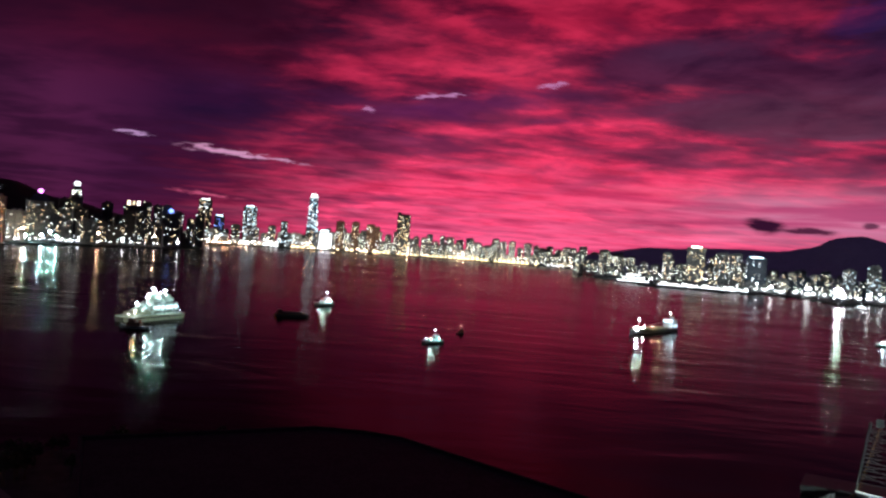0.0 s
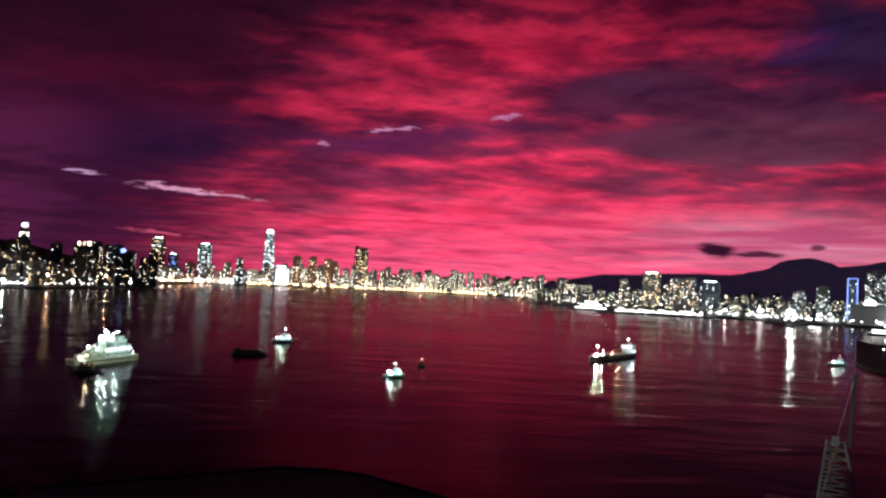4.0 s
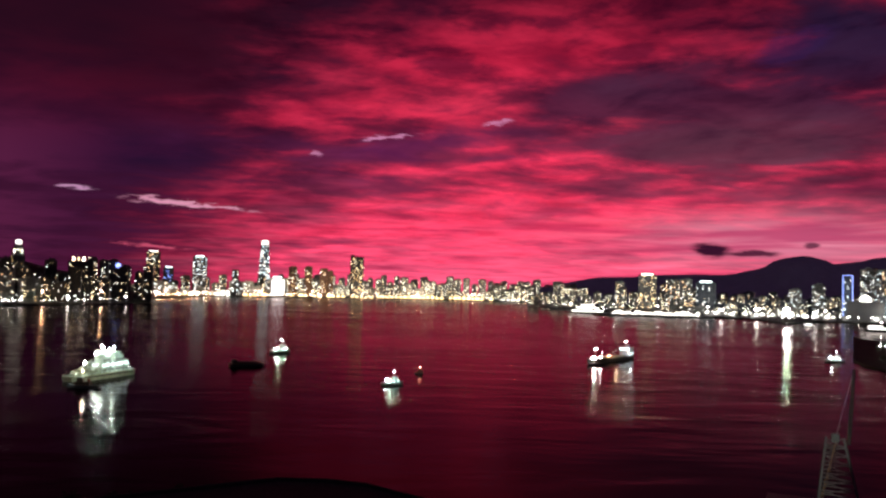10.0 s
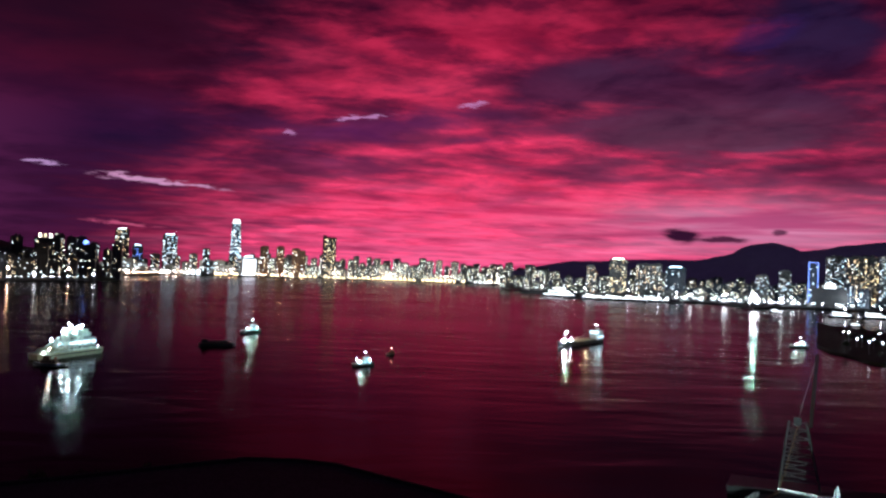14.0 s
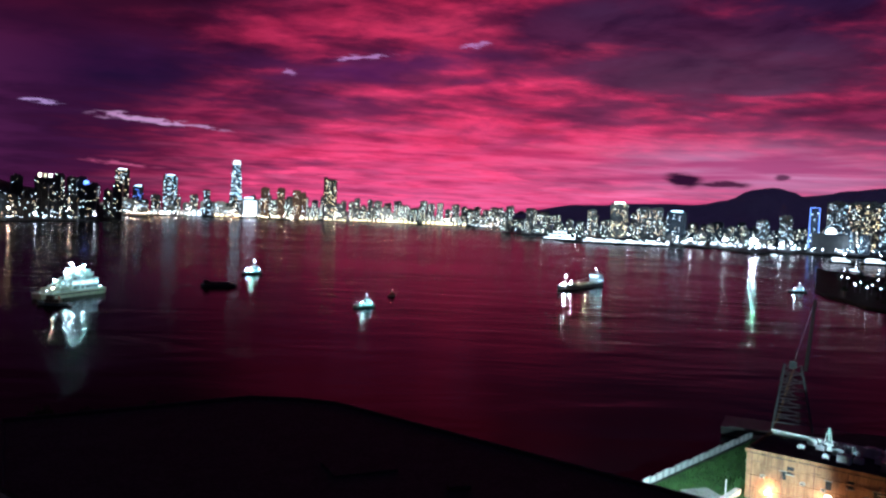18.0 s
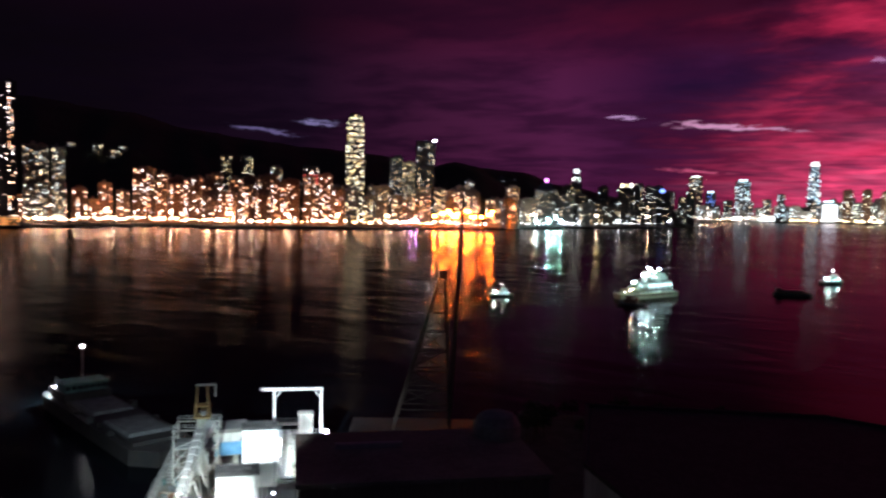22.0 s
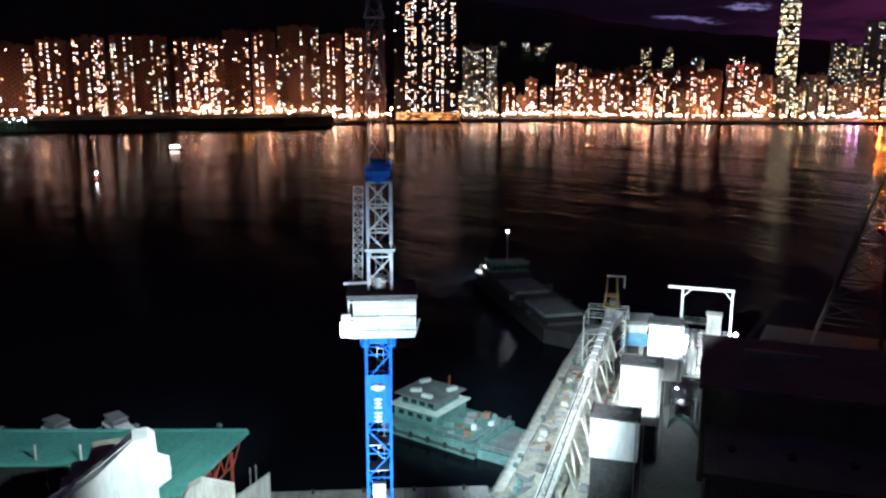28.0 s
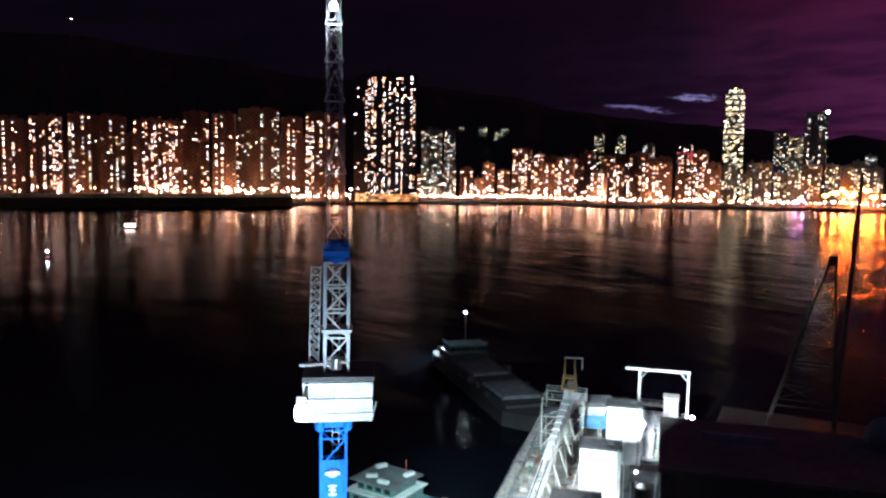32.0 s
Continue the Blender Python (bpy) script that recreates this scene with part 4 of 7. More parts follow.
def north_city():
    for a0, a1, d, e0, e1, gl, wl, lit in ((-10.5, -21.5, 2950, -0.9, 0.2, "win_far", "flat_grey", 0.34), (-9.0, -22.0, 3150, -0.4, 0.7, "win_far", "flat_grey", 0.3),
                                           (-21.0, -31.0, 3000, -0.8, -0.1, "win_far", "flat_blue", 0.30), (-20.5, -31.0, 2700, -1.25, -0.5, "win_far", "flat_grey", 0.36), (-21.0, -31.0, 3300, -0.5, 0.25, "win_far", "flat_grey", 0.26), (-21.0, -31.0, 3550, -0.2, 0.3, "win_far", "flat_blue", 0.22),
                                           (-30.4, -38.0, 2900, -0.6, 0.9, "win_mix", "flat_grey", 0.34), (-30.4, -38.0, 2600, -1.2, 0.2, "win_cool", "flat_blue", 0.3), (-38.0, -52.0, 2600, -1.0, 1.2, "win_mix", "flat_grey", 0.3)):
        a = a0
        while a > a1:
            w = rng.uniform(26, 48)
            dd = d + rng.uniform(-60, 60)
            sp = math.degrees(w / dd)
            flats(a - sp / 2, dd, w, max(14, high(dd, rng.uniform(e0, e1)) - 5), 20, lit=lit * 1.7, dense=0.62, floor=4.0, col=6.5, pane=(2.6, 1.9), glass=gl, wall=wl, name="shore_tower", label="northern shore tower with pale windows", turn=rng.uniform(-12, 12))
            a -= sp * rng.uniform(1.0, 1.5)
    for a, w, e, gl, lab, cr in ((-17.3, 62, 1.28, "win_gold", "tall flats with a white-lit roof sign", "sign"), (-15.4, 30, 0.75, "win_mix", "slim tower with pale lights", "plant"), (-19.0, 46, 1.0, "win_mix", "one of two paired pale towers", "plant"),
                                 (-19.9, 40, 1.05, "win_mix", "one of two paired pale towers", "plant"), (-21.2, 66, 0.85, "win_cool", "dark block with white roof lights", "sign"), (-26.8, 40, 0.5, "win_cool", "white-lit tower above the quays", "plant"),
                                 (-28.2, 40, 0.85, "win_cool", "slim white-lit tower above the quays", "plant"), (-33.0, 66, 1.95, "win_gold", "broad yellow-lit housing slab", "plant"), (-32.3, 46, 1.9, "win_mix", "dark housing slab with few lights", "plant"),
                                 (-31.2, 60, 1.9, "win_cool", "housing block on the rise", "plant"), (-34.2, 50, 2.0, "win_cool", "housing block on the rise", "plant")):
        d = 2850
        flats(a, d, w, high(d, e) - 5, 24, lit=0.6 if a != -21.2 else 0.08, floor=4.0, col=6.5, pane=(3.2, 2.2), glass=gl, wall="flat_grey" if a != -21.2 else "flat_blue", label=lab, crown=cr)
    # tower outlined in blue light
    d = 2500
    H = high(d, 1.5) - 5
    ob = flats(-29.9, d, 23, H - 6, 26, lit=0.3, floor=4.5, col=7, pane=(3, 2), glass="win_cool", wall="flat_blue", label="tower outlined by blue edge lights", crown="none")
    for sx in (-12, 12):
        part("edge_light", Geo().beam((sx, -0.6, 4), (sx, -0.6, H), 1.2), M["neon_blue"], ob, "blue light strip")
    part("edge_light", Geo().beam((-12, -0.6, H), (12, -0.6, H), 0.8), M["neon_blue"], ob, "blue light strip")
    # cruise pier terminal
    x, y = at(-17.6, 2290)
    pier = thing("cruise_terminal", pose(x, y, 4, 0, 0, -14), "long low white-lit cruise terminal on its pier", "terminal")
    part("deck", Geo().box(0, 20, -4, 330, 60, 4), M["concrete"], pier)
    part("hall", Geo().box(10, 24, 0, 250, 40, 15), M["flat_grey"], pier)
    part("roof_slab", Geo().box(10, 24, 15, 262, 48, 2), M["concrete"], pier)
    for i in range(26):
        part("bay_light", Geo().box(-106 + i * 9.2, 3.0, 2 + (i % 3), 4.0 + (i * 7) % 4, 1.2, 3 + (i * 5) % 6), M["strip_white"], pier, "white-lit hall bay")
    x, y = at(-13.3, 2440)
    tip = thing("pier_head_building", pose(x, y, 4, 0, 0, -14), "tiered dark building at the pier head with lit decks", "building")
    for k in range(3):
        part("storey", Geo().box(0, 14, k * 9, 110 - 26 * k, 34, 7), M["flat_dark"], tip)
        part("deck_light", Geo().box(-4, -3.4 + 0 * k, k * 9 + 2, 92 - 26 * k, 1.0, 2.6), M["strip_white"], tip, "lit deck")
    # dome and brown rise
    x, y = at(-30.9, 2450)
    dome = thing("dome", pose(x, y, 4, 0, 0, -31), "white dome on a low block, glowing as if floodlit", "dome")
    part("block", Geo().box(0, 20, 0, 90, 40, high(2450, -0.15) - 4), M["flat_dark"], dome)
    # floodlighting put in as glow of the shell itself
    part("shell", Geo().turned(0, 20, high(2450, -0.15) - 4, [(15, 0), (14, 6), (11, 11), (6, 15), (1, 17)], 16), M["strip_white"], dome, "white glowing shell")
    # bright port floodlights and quay sheds
    for k in range(20):
        a = -20.5 - k * 0.62 + rng.uniform(-0.2, 0.2)
        d = rng.uniform(2430, 2560)
        x, y = at(a, d)
        ob = thing("quay_shed", pose(x, y, 4, 0, 0, a), "low quay shed lit by white floodlights", "shed", "quay sheds")
        part("wall", Geo().box(0, 10, 0, rng.uniform(16, 30), 16, rng.uniform(9, 16)), M["flat_grey"], ob)
        part("flood_strip", Geo().box(0, 1.4, 6, rng.uniform(5, 14), 1.0, rng.uniform(1.5, 4)), M["strip_white"], ob, "white lit frontage")


south_city()
west_city()
north_city()


def lamps(name, line, count, mat, r, z, label, jitter=10.0, off=8.0):
    """Street lamps along a shore: posts and glowing globes."""
    posts, heads = Geo(), Geo()
    total = len(line) - 1
    for i in range(count):
        u = (i + rng.random()) / count * total
        k = min(int(u), total - 1)
        (a0, d0), (a1, d1) = line[k], line[k + 1]
        a, d = a0 + (a1 - a0) * (u - k), d0 + (d1 - d0) * (u - k) + off + rng.random() * jitter
        x, y = at(a, d)
        h = z * rng.uniform(0.8, 1.3)
        posts.beam((x, y, 3), (x, y, 4 + h), 0.2)
        heads.ball(x, y, 4 + h, r * rng.uniform(0.6, 1.3), 6)
    ob = thing(name, pose(0, 0, 0), label, "street lamps", kind="stuff")
    part("posts", posts, M["steel"], ob, kind="stuff")
    part("globes", heads, M[mat], ob, "glowing lamp globes", "stuff")
    return ob


lamps("promenade_lamps", SOUTH[4:11], 150, "lamp_warm", 1.05, 10, "warm lamps strung along the southern promenade", 26)
lamps("shelter_lamps", [(98, 1452), (83, 1440), (77, 1430), (71.5, 1440)], 64, "lamp_warm", 0.9, 19, "warm lamps behind the dark shelter wall", 30, 4)
lamps("quay_lamps", SOUTH[10:14], 70, "lamp_shore", 1.0, 8, "lamps along the waterfront towards the centre", 40)
lamps("west_lamps", WEST, 110, "lamp_warm", 1.15, 9, "far shore lamps", 30)
lamps("north_lamps", NORTH[2:11], 60, "lamp_shore", 1.2, 12, "white lamps along the northern quays", 60)


def flood_mast(az, dist, h, mat, r, label, power=0.0, colour=(1, 1, 1), heads=1):
    x, y = at(az, dist)
    ob = thing("floodlight_mast", pose(x, y, 3.5, 0, 0, az), label, "floodlight", "floodlight masts")
    part("pole", Geo().beam((0, 0, 0), (0, 0, h), 0.4, 6, 0.25), M["steel"], ob)
    part("crossarm", Geo().beam((-2.4, 0, h), (2.4, 0, h), 0.2), M["steel"], ob)
    for k in range(heads):
        hx = (k - (heads - 1) / 2) * 2.4 * r
        part("lamp_head", Geo().ball(hx, -0.6, h, r), M[mat], ob, "glowing lamp head")
        # oversized shield added so the lamp does not light the buildings behind
        part("light_shield", Geo().box(hx, -0.5 + r * 1.15, h - 1.6 * r, 4.6 * r, 0.2, 3.6 * r).box(hx, -0.4 + r * 0.35, h + 1.2 * r, 4.6 * r, 1.9 * r, 0.2), M["steel"], ob, "steel shield keeping lamp light off the land")
    if power:
        li = bpy.data.lights.new("mast_light", "SPOT")
        li.energy, li.color, li.shadow_soft_size, li.spot_size, li.spot_blend = power, colour, 1.5, radians(165), 0.4
        new("mast_light", li).matrix_basis = look((*at(az, dist + 2), h + 3.5), (*at(az, dist + 60), h + 28))


# sports ground in orange light, cyan pier lamps, magenta sign
for k, a in enumerate((35.6, 35.0, 34.6, 34.1, 33.9, 33.2, 32.2, 31.6, 31.4, 32.8, 34.4)):
    flood_mast(a, 1772 + 12 * (k % 3), 24 + 6 * (k % 3), "lamp_orange", 2.5, "tall mast with orange floodlights by the shore", 9000 if k in (2, 6, 9) else 0, (1.0, 0.27, 0.04), 2 if k % 2 else 1)
for a, h in ((27.4, 18), (26.9, 26), (26.5, 16), (28.3, 14)):
    flood_mast(a, 1985, h, "lamp_cyan", 1.7, "mast with a cyan-white lamp at the pier", 0)
for a, h in ((37.3, 12), (36.9, 15)):
    flood_mast(a, 1725, h, "lamp_violet", 1.8, "mast with a violet lamp on the promenade")
for a, d, h in ((-26.3, 2085, 30), (-26.1, 2090, 22), (-26.6, 2090, 18), (-24.4, 2370, 24), (-22.2, 2400, 20), (-28.0, 2320, 22)):
    flood_mast(a, d, h, "lamp_port" if -26.4 < a < -26.2 else "lamp_shore", 4.2 if -26.4 < a < -26.2 else 2.0, "tall mast with glaring white port floodlights", 0, heads=1 if -26.7 < a < -26 else 2)
for a, d in ((14.4, 3660), (14.0, 3670), (17.0, 3250), (9.0, 3900), (19.0, 2310), (22.5, 2180)):
    flood_mast(a, d, 16, "lamp_shore", 2.2, "mast with a white lamp on the far quay")
# masts added so spots can stand in for street light on the facades
for a in (91, 86, 81, 76.5, 72, 68):
    flood_mast(a, 1458, 24, "lamp_warm", 1.3, "added mast lighting the estate tower fronts", 38000, (1.0, 0.33, 0.13))
for a in (62.5, 58, 54, 50, 46, 42.5, 39):
    flood_mast(a, 1650 if a > 52 else 1600 + (50 - a) * 8, 24, "lamp_warm", 1.3, "added mast lighting the shore flat fronts", 64000, (1.0, 0.38, 0.14))
for a, d in ((28.5, 1930), (24, 2090), (20.5, 2260)):
    flood_mast(a, d, 30, "lamp_warm", 1.6, "added mast lighting the waterfront blocks", 70000, (1.0, 0.75, 0.5))

# added masts too: their spots lift the far facades out of the dark
for a, d in ((-12, 2560), (-15, 2480), (-18, 2420), (-21.3, 2430), (-24.6, 2400), (-28.6, 2360), (-32.5, 2400)):
    flood_mast(a, d, 26, "lamp_shore", 1.6, "added mast lighting the northern tower fronts", 420000, (0.86, 0.97, 1.0))
for a, d in ((16.5, 3260), (13.0, 3720), (10.2, 3830), (6.5, 4060), (3.0, 4180), (-1.0, 4280), (-5.0, 4350), (-9.0, 4410)):
    flood_mast(a, d, 26, "lamp_warm", 1.4, "added mast lighting the far western blocks", 520000, (1.0, 0.90, 0.72))

# ---------------------------------------------------------------- the near shore
LAND = [(-190, -120), (-135, -40), (-112, 24), (-99, 57), (-146, 103), (-137, 141), (-92, 152), (-112, 202), (-60, 222), (0, 215), (40, 180), (59, 174), (112, 223), (150, 228), (210, 205), (420, 170), (420, -200), (-190, -200)]
solid("ground_near", Geo().prism(LAND, -3, 3.6), M["land"], label="concrete yards along the near quay", category="ground", kind="structure")


def bulb(name, x, y, z, aim, power, colour, cone=None, size=0.4, blend=0.35):
    """A lamp: floodlights of the place and added fills alike."""
    if cone:
        li = bpy.data.lights.new(name, "SPOT")
        li.spot_size, li.spot_blend = radians(cone), blend
    else:
        li = bpy.data.lights.new(name, "POINT")
    li.energy, li.color, li.shadow_soft_size = power, colour, size
    ob = new(name, li)
    ob.matrix_basis = look((x, y, z), aim) if aim else pose(x, y, z)
    return ob


# ---- tower crane
def tower_crane():
    cx, cy = at(69, 60)
    cr = thing("tower_crane", pose(cx, cy, 3.6, 0, 0, 69), "blue lattice tower crane with a pale climbing platform", "crane")
    part("base_block", Geo().box(0, 0, 0, 6, 6, 1.4), M["concrete"], cr)
    lattice(cr, (-0.15, 0, 1.4), (-0.15, 0, 43.0), 1.9, 1.9, 20, M["blue"], 0.14, 0.075)
    lattice(cr, (0.05, 0, 43.0), (0.05, 0, 54.4), 1.75, 1.75, 6, M["steel"], 0.15, 0.085)
    part("corner_post", Geo().beam((0.95, 0.9, 43), (0.95, 0.9, 54.4), 0.2), M["blue"], cr)
    part("corner_post", Geo().beam((-0.85, 0.9, 43), (-0.85, 0.9, 54.4), 0.2), M["blue"], cr)
    # ladders inside the mast
    for z0, z1 in ((4, 42), (44, 54)):
        g = Geo()
        for sx in (-0.25, 0.25):
            g.beam((sx, 0.3, z0), (sx, 0.3, z1), 0.04)
        for k in range(int((z1 - z0) / 0.5)):
            g.beam((-0.25, 0.3, z0 + k * 0.5), (0.25, 0.3, z0 + k * 0.5), 0.03)
        part("ladder", g, M["steel"], cr)
    # sign panel on the mast: plain emblem and bars
    part("sign_panel", Geo().box(-0.2, -1.05, 35.3, 1.75, 0.08, 4.0), M["blue"], cr, "blue sign panel")
    part("emblem", Geo().turned(-0.2, -1.12, 38.0, [(0.1, 0), (0.34, 0.1), (0.34, 0.5), (0.1, 0.6)], 10).box(-0.2, -1.3, 38.2, 1.05, 0.05, 0.26), M["white"], cr, "white emblem")
    for k in range(2):
        g = Geo()
        for j in range(3):
            g.box(-0.2, -1.12, 37.2 - 1.15 * k - 0.33 * j, 0.62 - 0.1 * (j % 2), 0.05, 0.12)
        g.box(-0.2, -1.12, 36.5 - 1.15 * k, 0.12, 0.05, 0.85)
        part("sign_mark", g, M["white"], cr)
    part("switch_cabinet", Geo().box(-0.2, -1.2, 27.6, 1.0, 0.5, 2.6), M["white"], cr, "pale switch cabinet")
    for z in (31.0, 33.2):
        part("rest_deck", Geo().box(-0.2, 0, z, 1.6, 1.6, 0.08), M["steel"], cr)
    collar = part("mast_collar", Geo().box(-0.15, 0, 41.9, 2.5, 2.5, 0.8), M["blue"], cr)
    for sx in (-1.2, 0.9):
        part("collar_lug", Geo().turned(sx, -1.3, 41.7, [(0.25, 0), (0.36, 0.2), (0.36, 0.8), (0.2, 1.0)], 8), M["blue"], collar)
    # climbing platform: corrugated panels round the mast
    pl = part("platform", Geo().box(0.2, 0, 42.7, 5.0, 4.6, 0.25), M["steel"], cr)
    for k in range(4):
        for sx, w in ((-1.12, 1.86), (1.25, 2.82)):
            part("panel", Geo().box(sx + 0.05, -2.35 - 0.03 * (k % 2), 43.0 + 0.69 * k, w, 0.10, 0.66), M["dirty_white"] if (k + (sx > 0)) % 3 else M["white"], pl)
    for k in range(8):
        for sx in (-2.35, 2.7):
            part("panel", Geo().box(sx, -2.0 + 0.55 * k, 43.0, 0.10, 0.52, 2.7), M["white"], pl)
    for z in (43.2, 44.3, 45.5):
        part("waler", Geo().box(0.2, -2.45, z, 5.0, 0.1, 0.16), M["steel"], pl)
    part("outrigger", Geo().beam((-2.7, -1.5, 46.8), (-0.9, -1.2, 46.8), 0.12), M["steel"], pl)
    part("outrigger", Geo().beam((2.7, -2.2, 42.9), (3.0, -2.4, 44.2), 0.06), M["steel"], pl)
    fl = part("floodlight", Geo().box(-2.5, -2.62, 43.0, 0.9, 0.16, 1.0), M["lamp_white"], pl, "glaring white floodlight bank")
    for k in range(3):
        part("floodlight_frame", Geo().box(-2.9 + 0.55 * k, -2.6, 42.9, 0.07, 0.3, 1.25), M["steel"], fl)
    part("junction_box", Geo().box(-2.5, -2.5, 44.1, 0.7, 0.3, 0.6), M["white"], pl)
    part("kick_board", Geo().box(0.2, 0, 45.75, 5.3, 4.9, 0.35), M["hull"], pl, "dark upper edge of the platform")
    # cage ladder tower beside the upper mast
    lattice(cr, (-1.65, -0.3, 46.8), (-1.5, -0.3, 54.0), 0.7, 0.7, 12, M["steel"], 0.035, 0.025, names=("cage_post", "cage_bar"))
    part("mid_deck", Geo().box(0.05, -0.2, 49.2, 2.3, 2.2, 0.2), M["steel"], cr)
    part("winch", Geo().turned(0.0, -0.5, 46.2, [(0.5, 0), (0.5, 0.9), (0.2, 1.1)], 10), M["steel"], cr)
    # slewing head
    head = part("slewing_ring", Geo().turned(0, 0, 54.3, [(0.95, 0), (1.0, 0.2), (1.0, 0.5), (0.8, 0.6)], 16), M["blue"], cr)
    part("turntable", Geo().box(0, 0, 54.9, 1.9, 2.2, 0.4), M["blue"], head)
    part("slew_motor", Geo().turned(-0.1, 0.3, 55.3, [(0.3, 0), (0.34, 0.3), (0.2, 0.6)], 10), M["blue"], head)
    rail(head, [(-0.95, -1.1, 55.3), (0.95, -1.1, 55.3), (0.95, 1.1, 55.3)], 0.5, M["blue"])
    # luffing jib, raised steeply and pointing away over the water
    foot, tip = Vector((0.0, 2.0, 55.8)), Vector((-0.7, 30.0, 101.0))
    jib = part("jib_foot", Geo().box(0, 2.0, 55.2, 1.3, 0.6, 0.7), M["blue"], cr)
    lattice(jib, foot, tip, 1.4, 1.0, 22, M["steel"], 0.05, 0.03, up=(1, 0, 0), names=("jib_chord", "jib_brace"))
    for k, w in ((0.115, 1.7), (0.25, 1.7), (0.33, 1.6), (0.41, 1.5)):
        p = foot.lerp(tip, k)
        g = Geo().beam(p + Vector((-w / 2, 0, 0)), p + Vector((w / 2, 0, 0)), 0.09).beam(p + Vector((-w / 2, 0, 0)), p + Vector((0, 0, 2.6)), 0.07).beam(p + Vector((w / 2, 0, 0)), p + Vector((0, 0, 2.6)), 0.07)
        part("jib_frame", g, M["white"], jib, "white frame on the jib")
    lamp = foot.lerp(tip, 0.446)
    part("jib_lamp", Geo().ball(lamp.x, lamp.y - 0.9, lamp.z, 0.36), M["lamp_white"], jib, "white work lamp on the jib")
    for k in (-0.5, 0.5):
        part("pendant", Geo().beam((k, -1.0, 57), tip + Vector((k * 0.5, 0, 0)), 0.04), M["steel"], jib)
    part("hoist_rope", Geo().beam(foot + Vector((0.4, -0.3, 0.5)), lamp + Vector((0.3, -1.2, 0)), 0.03), M["steel"], jib)
    for k in (-1.0, 0.25):
        part("mast_stay", Geo().beam((k, 0, 55), (k * 0.6, 0.5, 60.5), 0.05), M["rust"], cr)


tower_crane()
# spots for the platform's floodlight, moved out into the air beside it, unseen
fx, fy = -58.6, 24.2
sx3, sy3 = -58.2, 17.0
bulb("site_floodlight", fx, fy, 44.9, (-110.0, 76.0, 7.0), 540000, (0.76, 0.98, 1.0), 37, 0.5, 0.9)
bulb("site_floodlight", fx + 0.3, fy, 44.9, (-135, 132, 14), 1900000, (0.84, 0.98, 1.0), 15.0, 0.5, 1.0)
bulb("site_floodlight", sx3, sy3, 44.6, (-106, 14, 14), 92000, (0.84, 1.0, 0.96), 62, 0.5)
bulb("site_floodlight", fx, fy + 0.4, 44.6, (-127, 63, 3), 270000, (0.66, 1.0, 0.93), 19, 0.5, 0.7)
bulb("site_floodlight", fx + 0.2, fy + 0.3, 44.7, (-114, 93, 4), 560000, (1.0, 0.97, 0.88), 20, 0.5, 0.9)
# added fills hanging in mid-air before the crane mast, no lamps there
ux, uy = at(74, 40.0)
bulb("mast_fill_light", ux, uy, 32.0, (*at(69, 60), 41), 56000, (0.70, 0.92, 1.0), 60, 0.3, 0.6)
wx, wy = at(69.6, 44)
bulb("mast_fill_light", wx, wy, 47.5, (*at(69, 60), 52.5), 3600, (0.84, 0.97, 1.0), 56, 0.3)

# ---- batching plant on the wharf
PLANT = Matrix.Translation((-98, 57, 3.6)) @ Euler((0, 0, radians(45.6))).to_matrix().to_4x4()


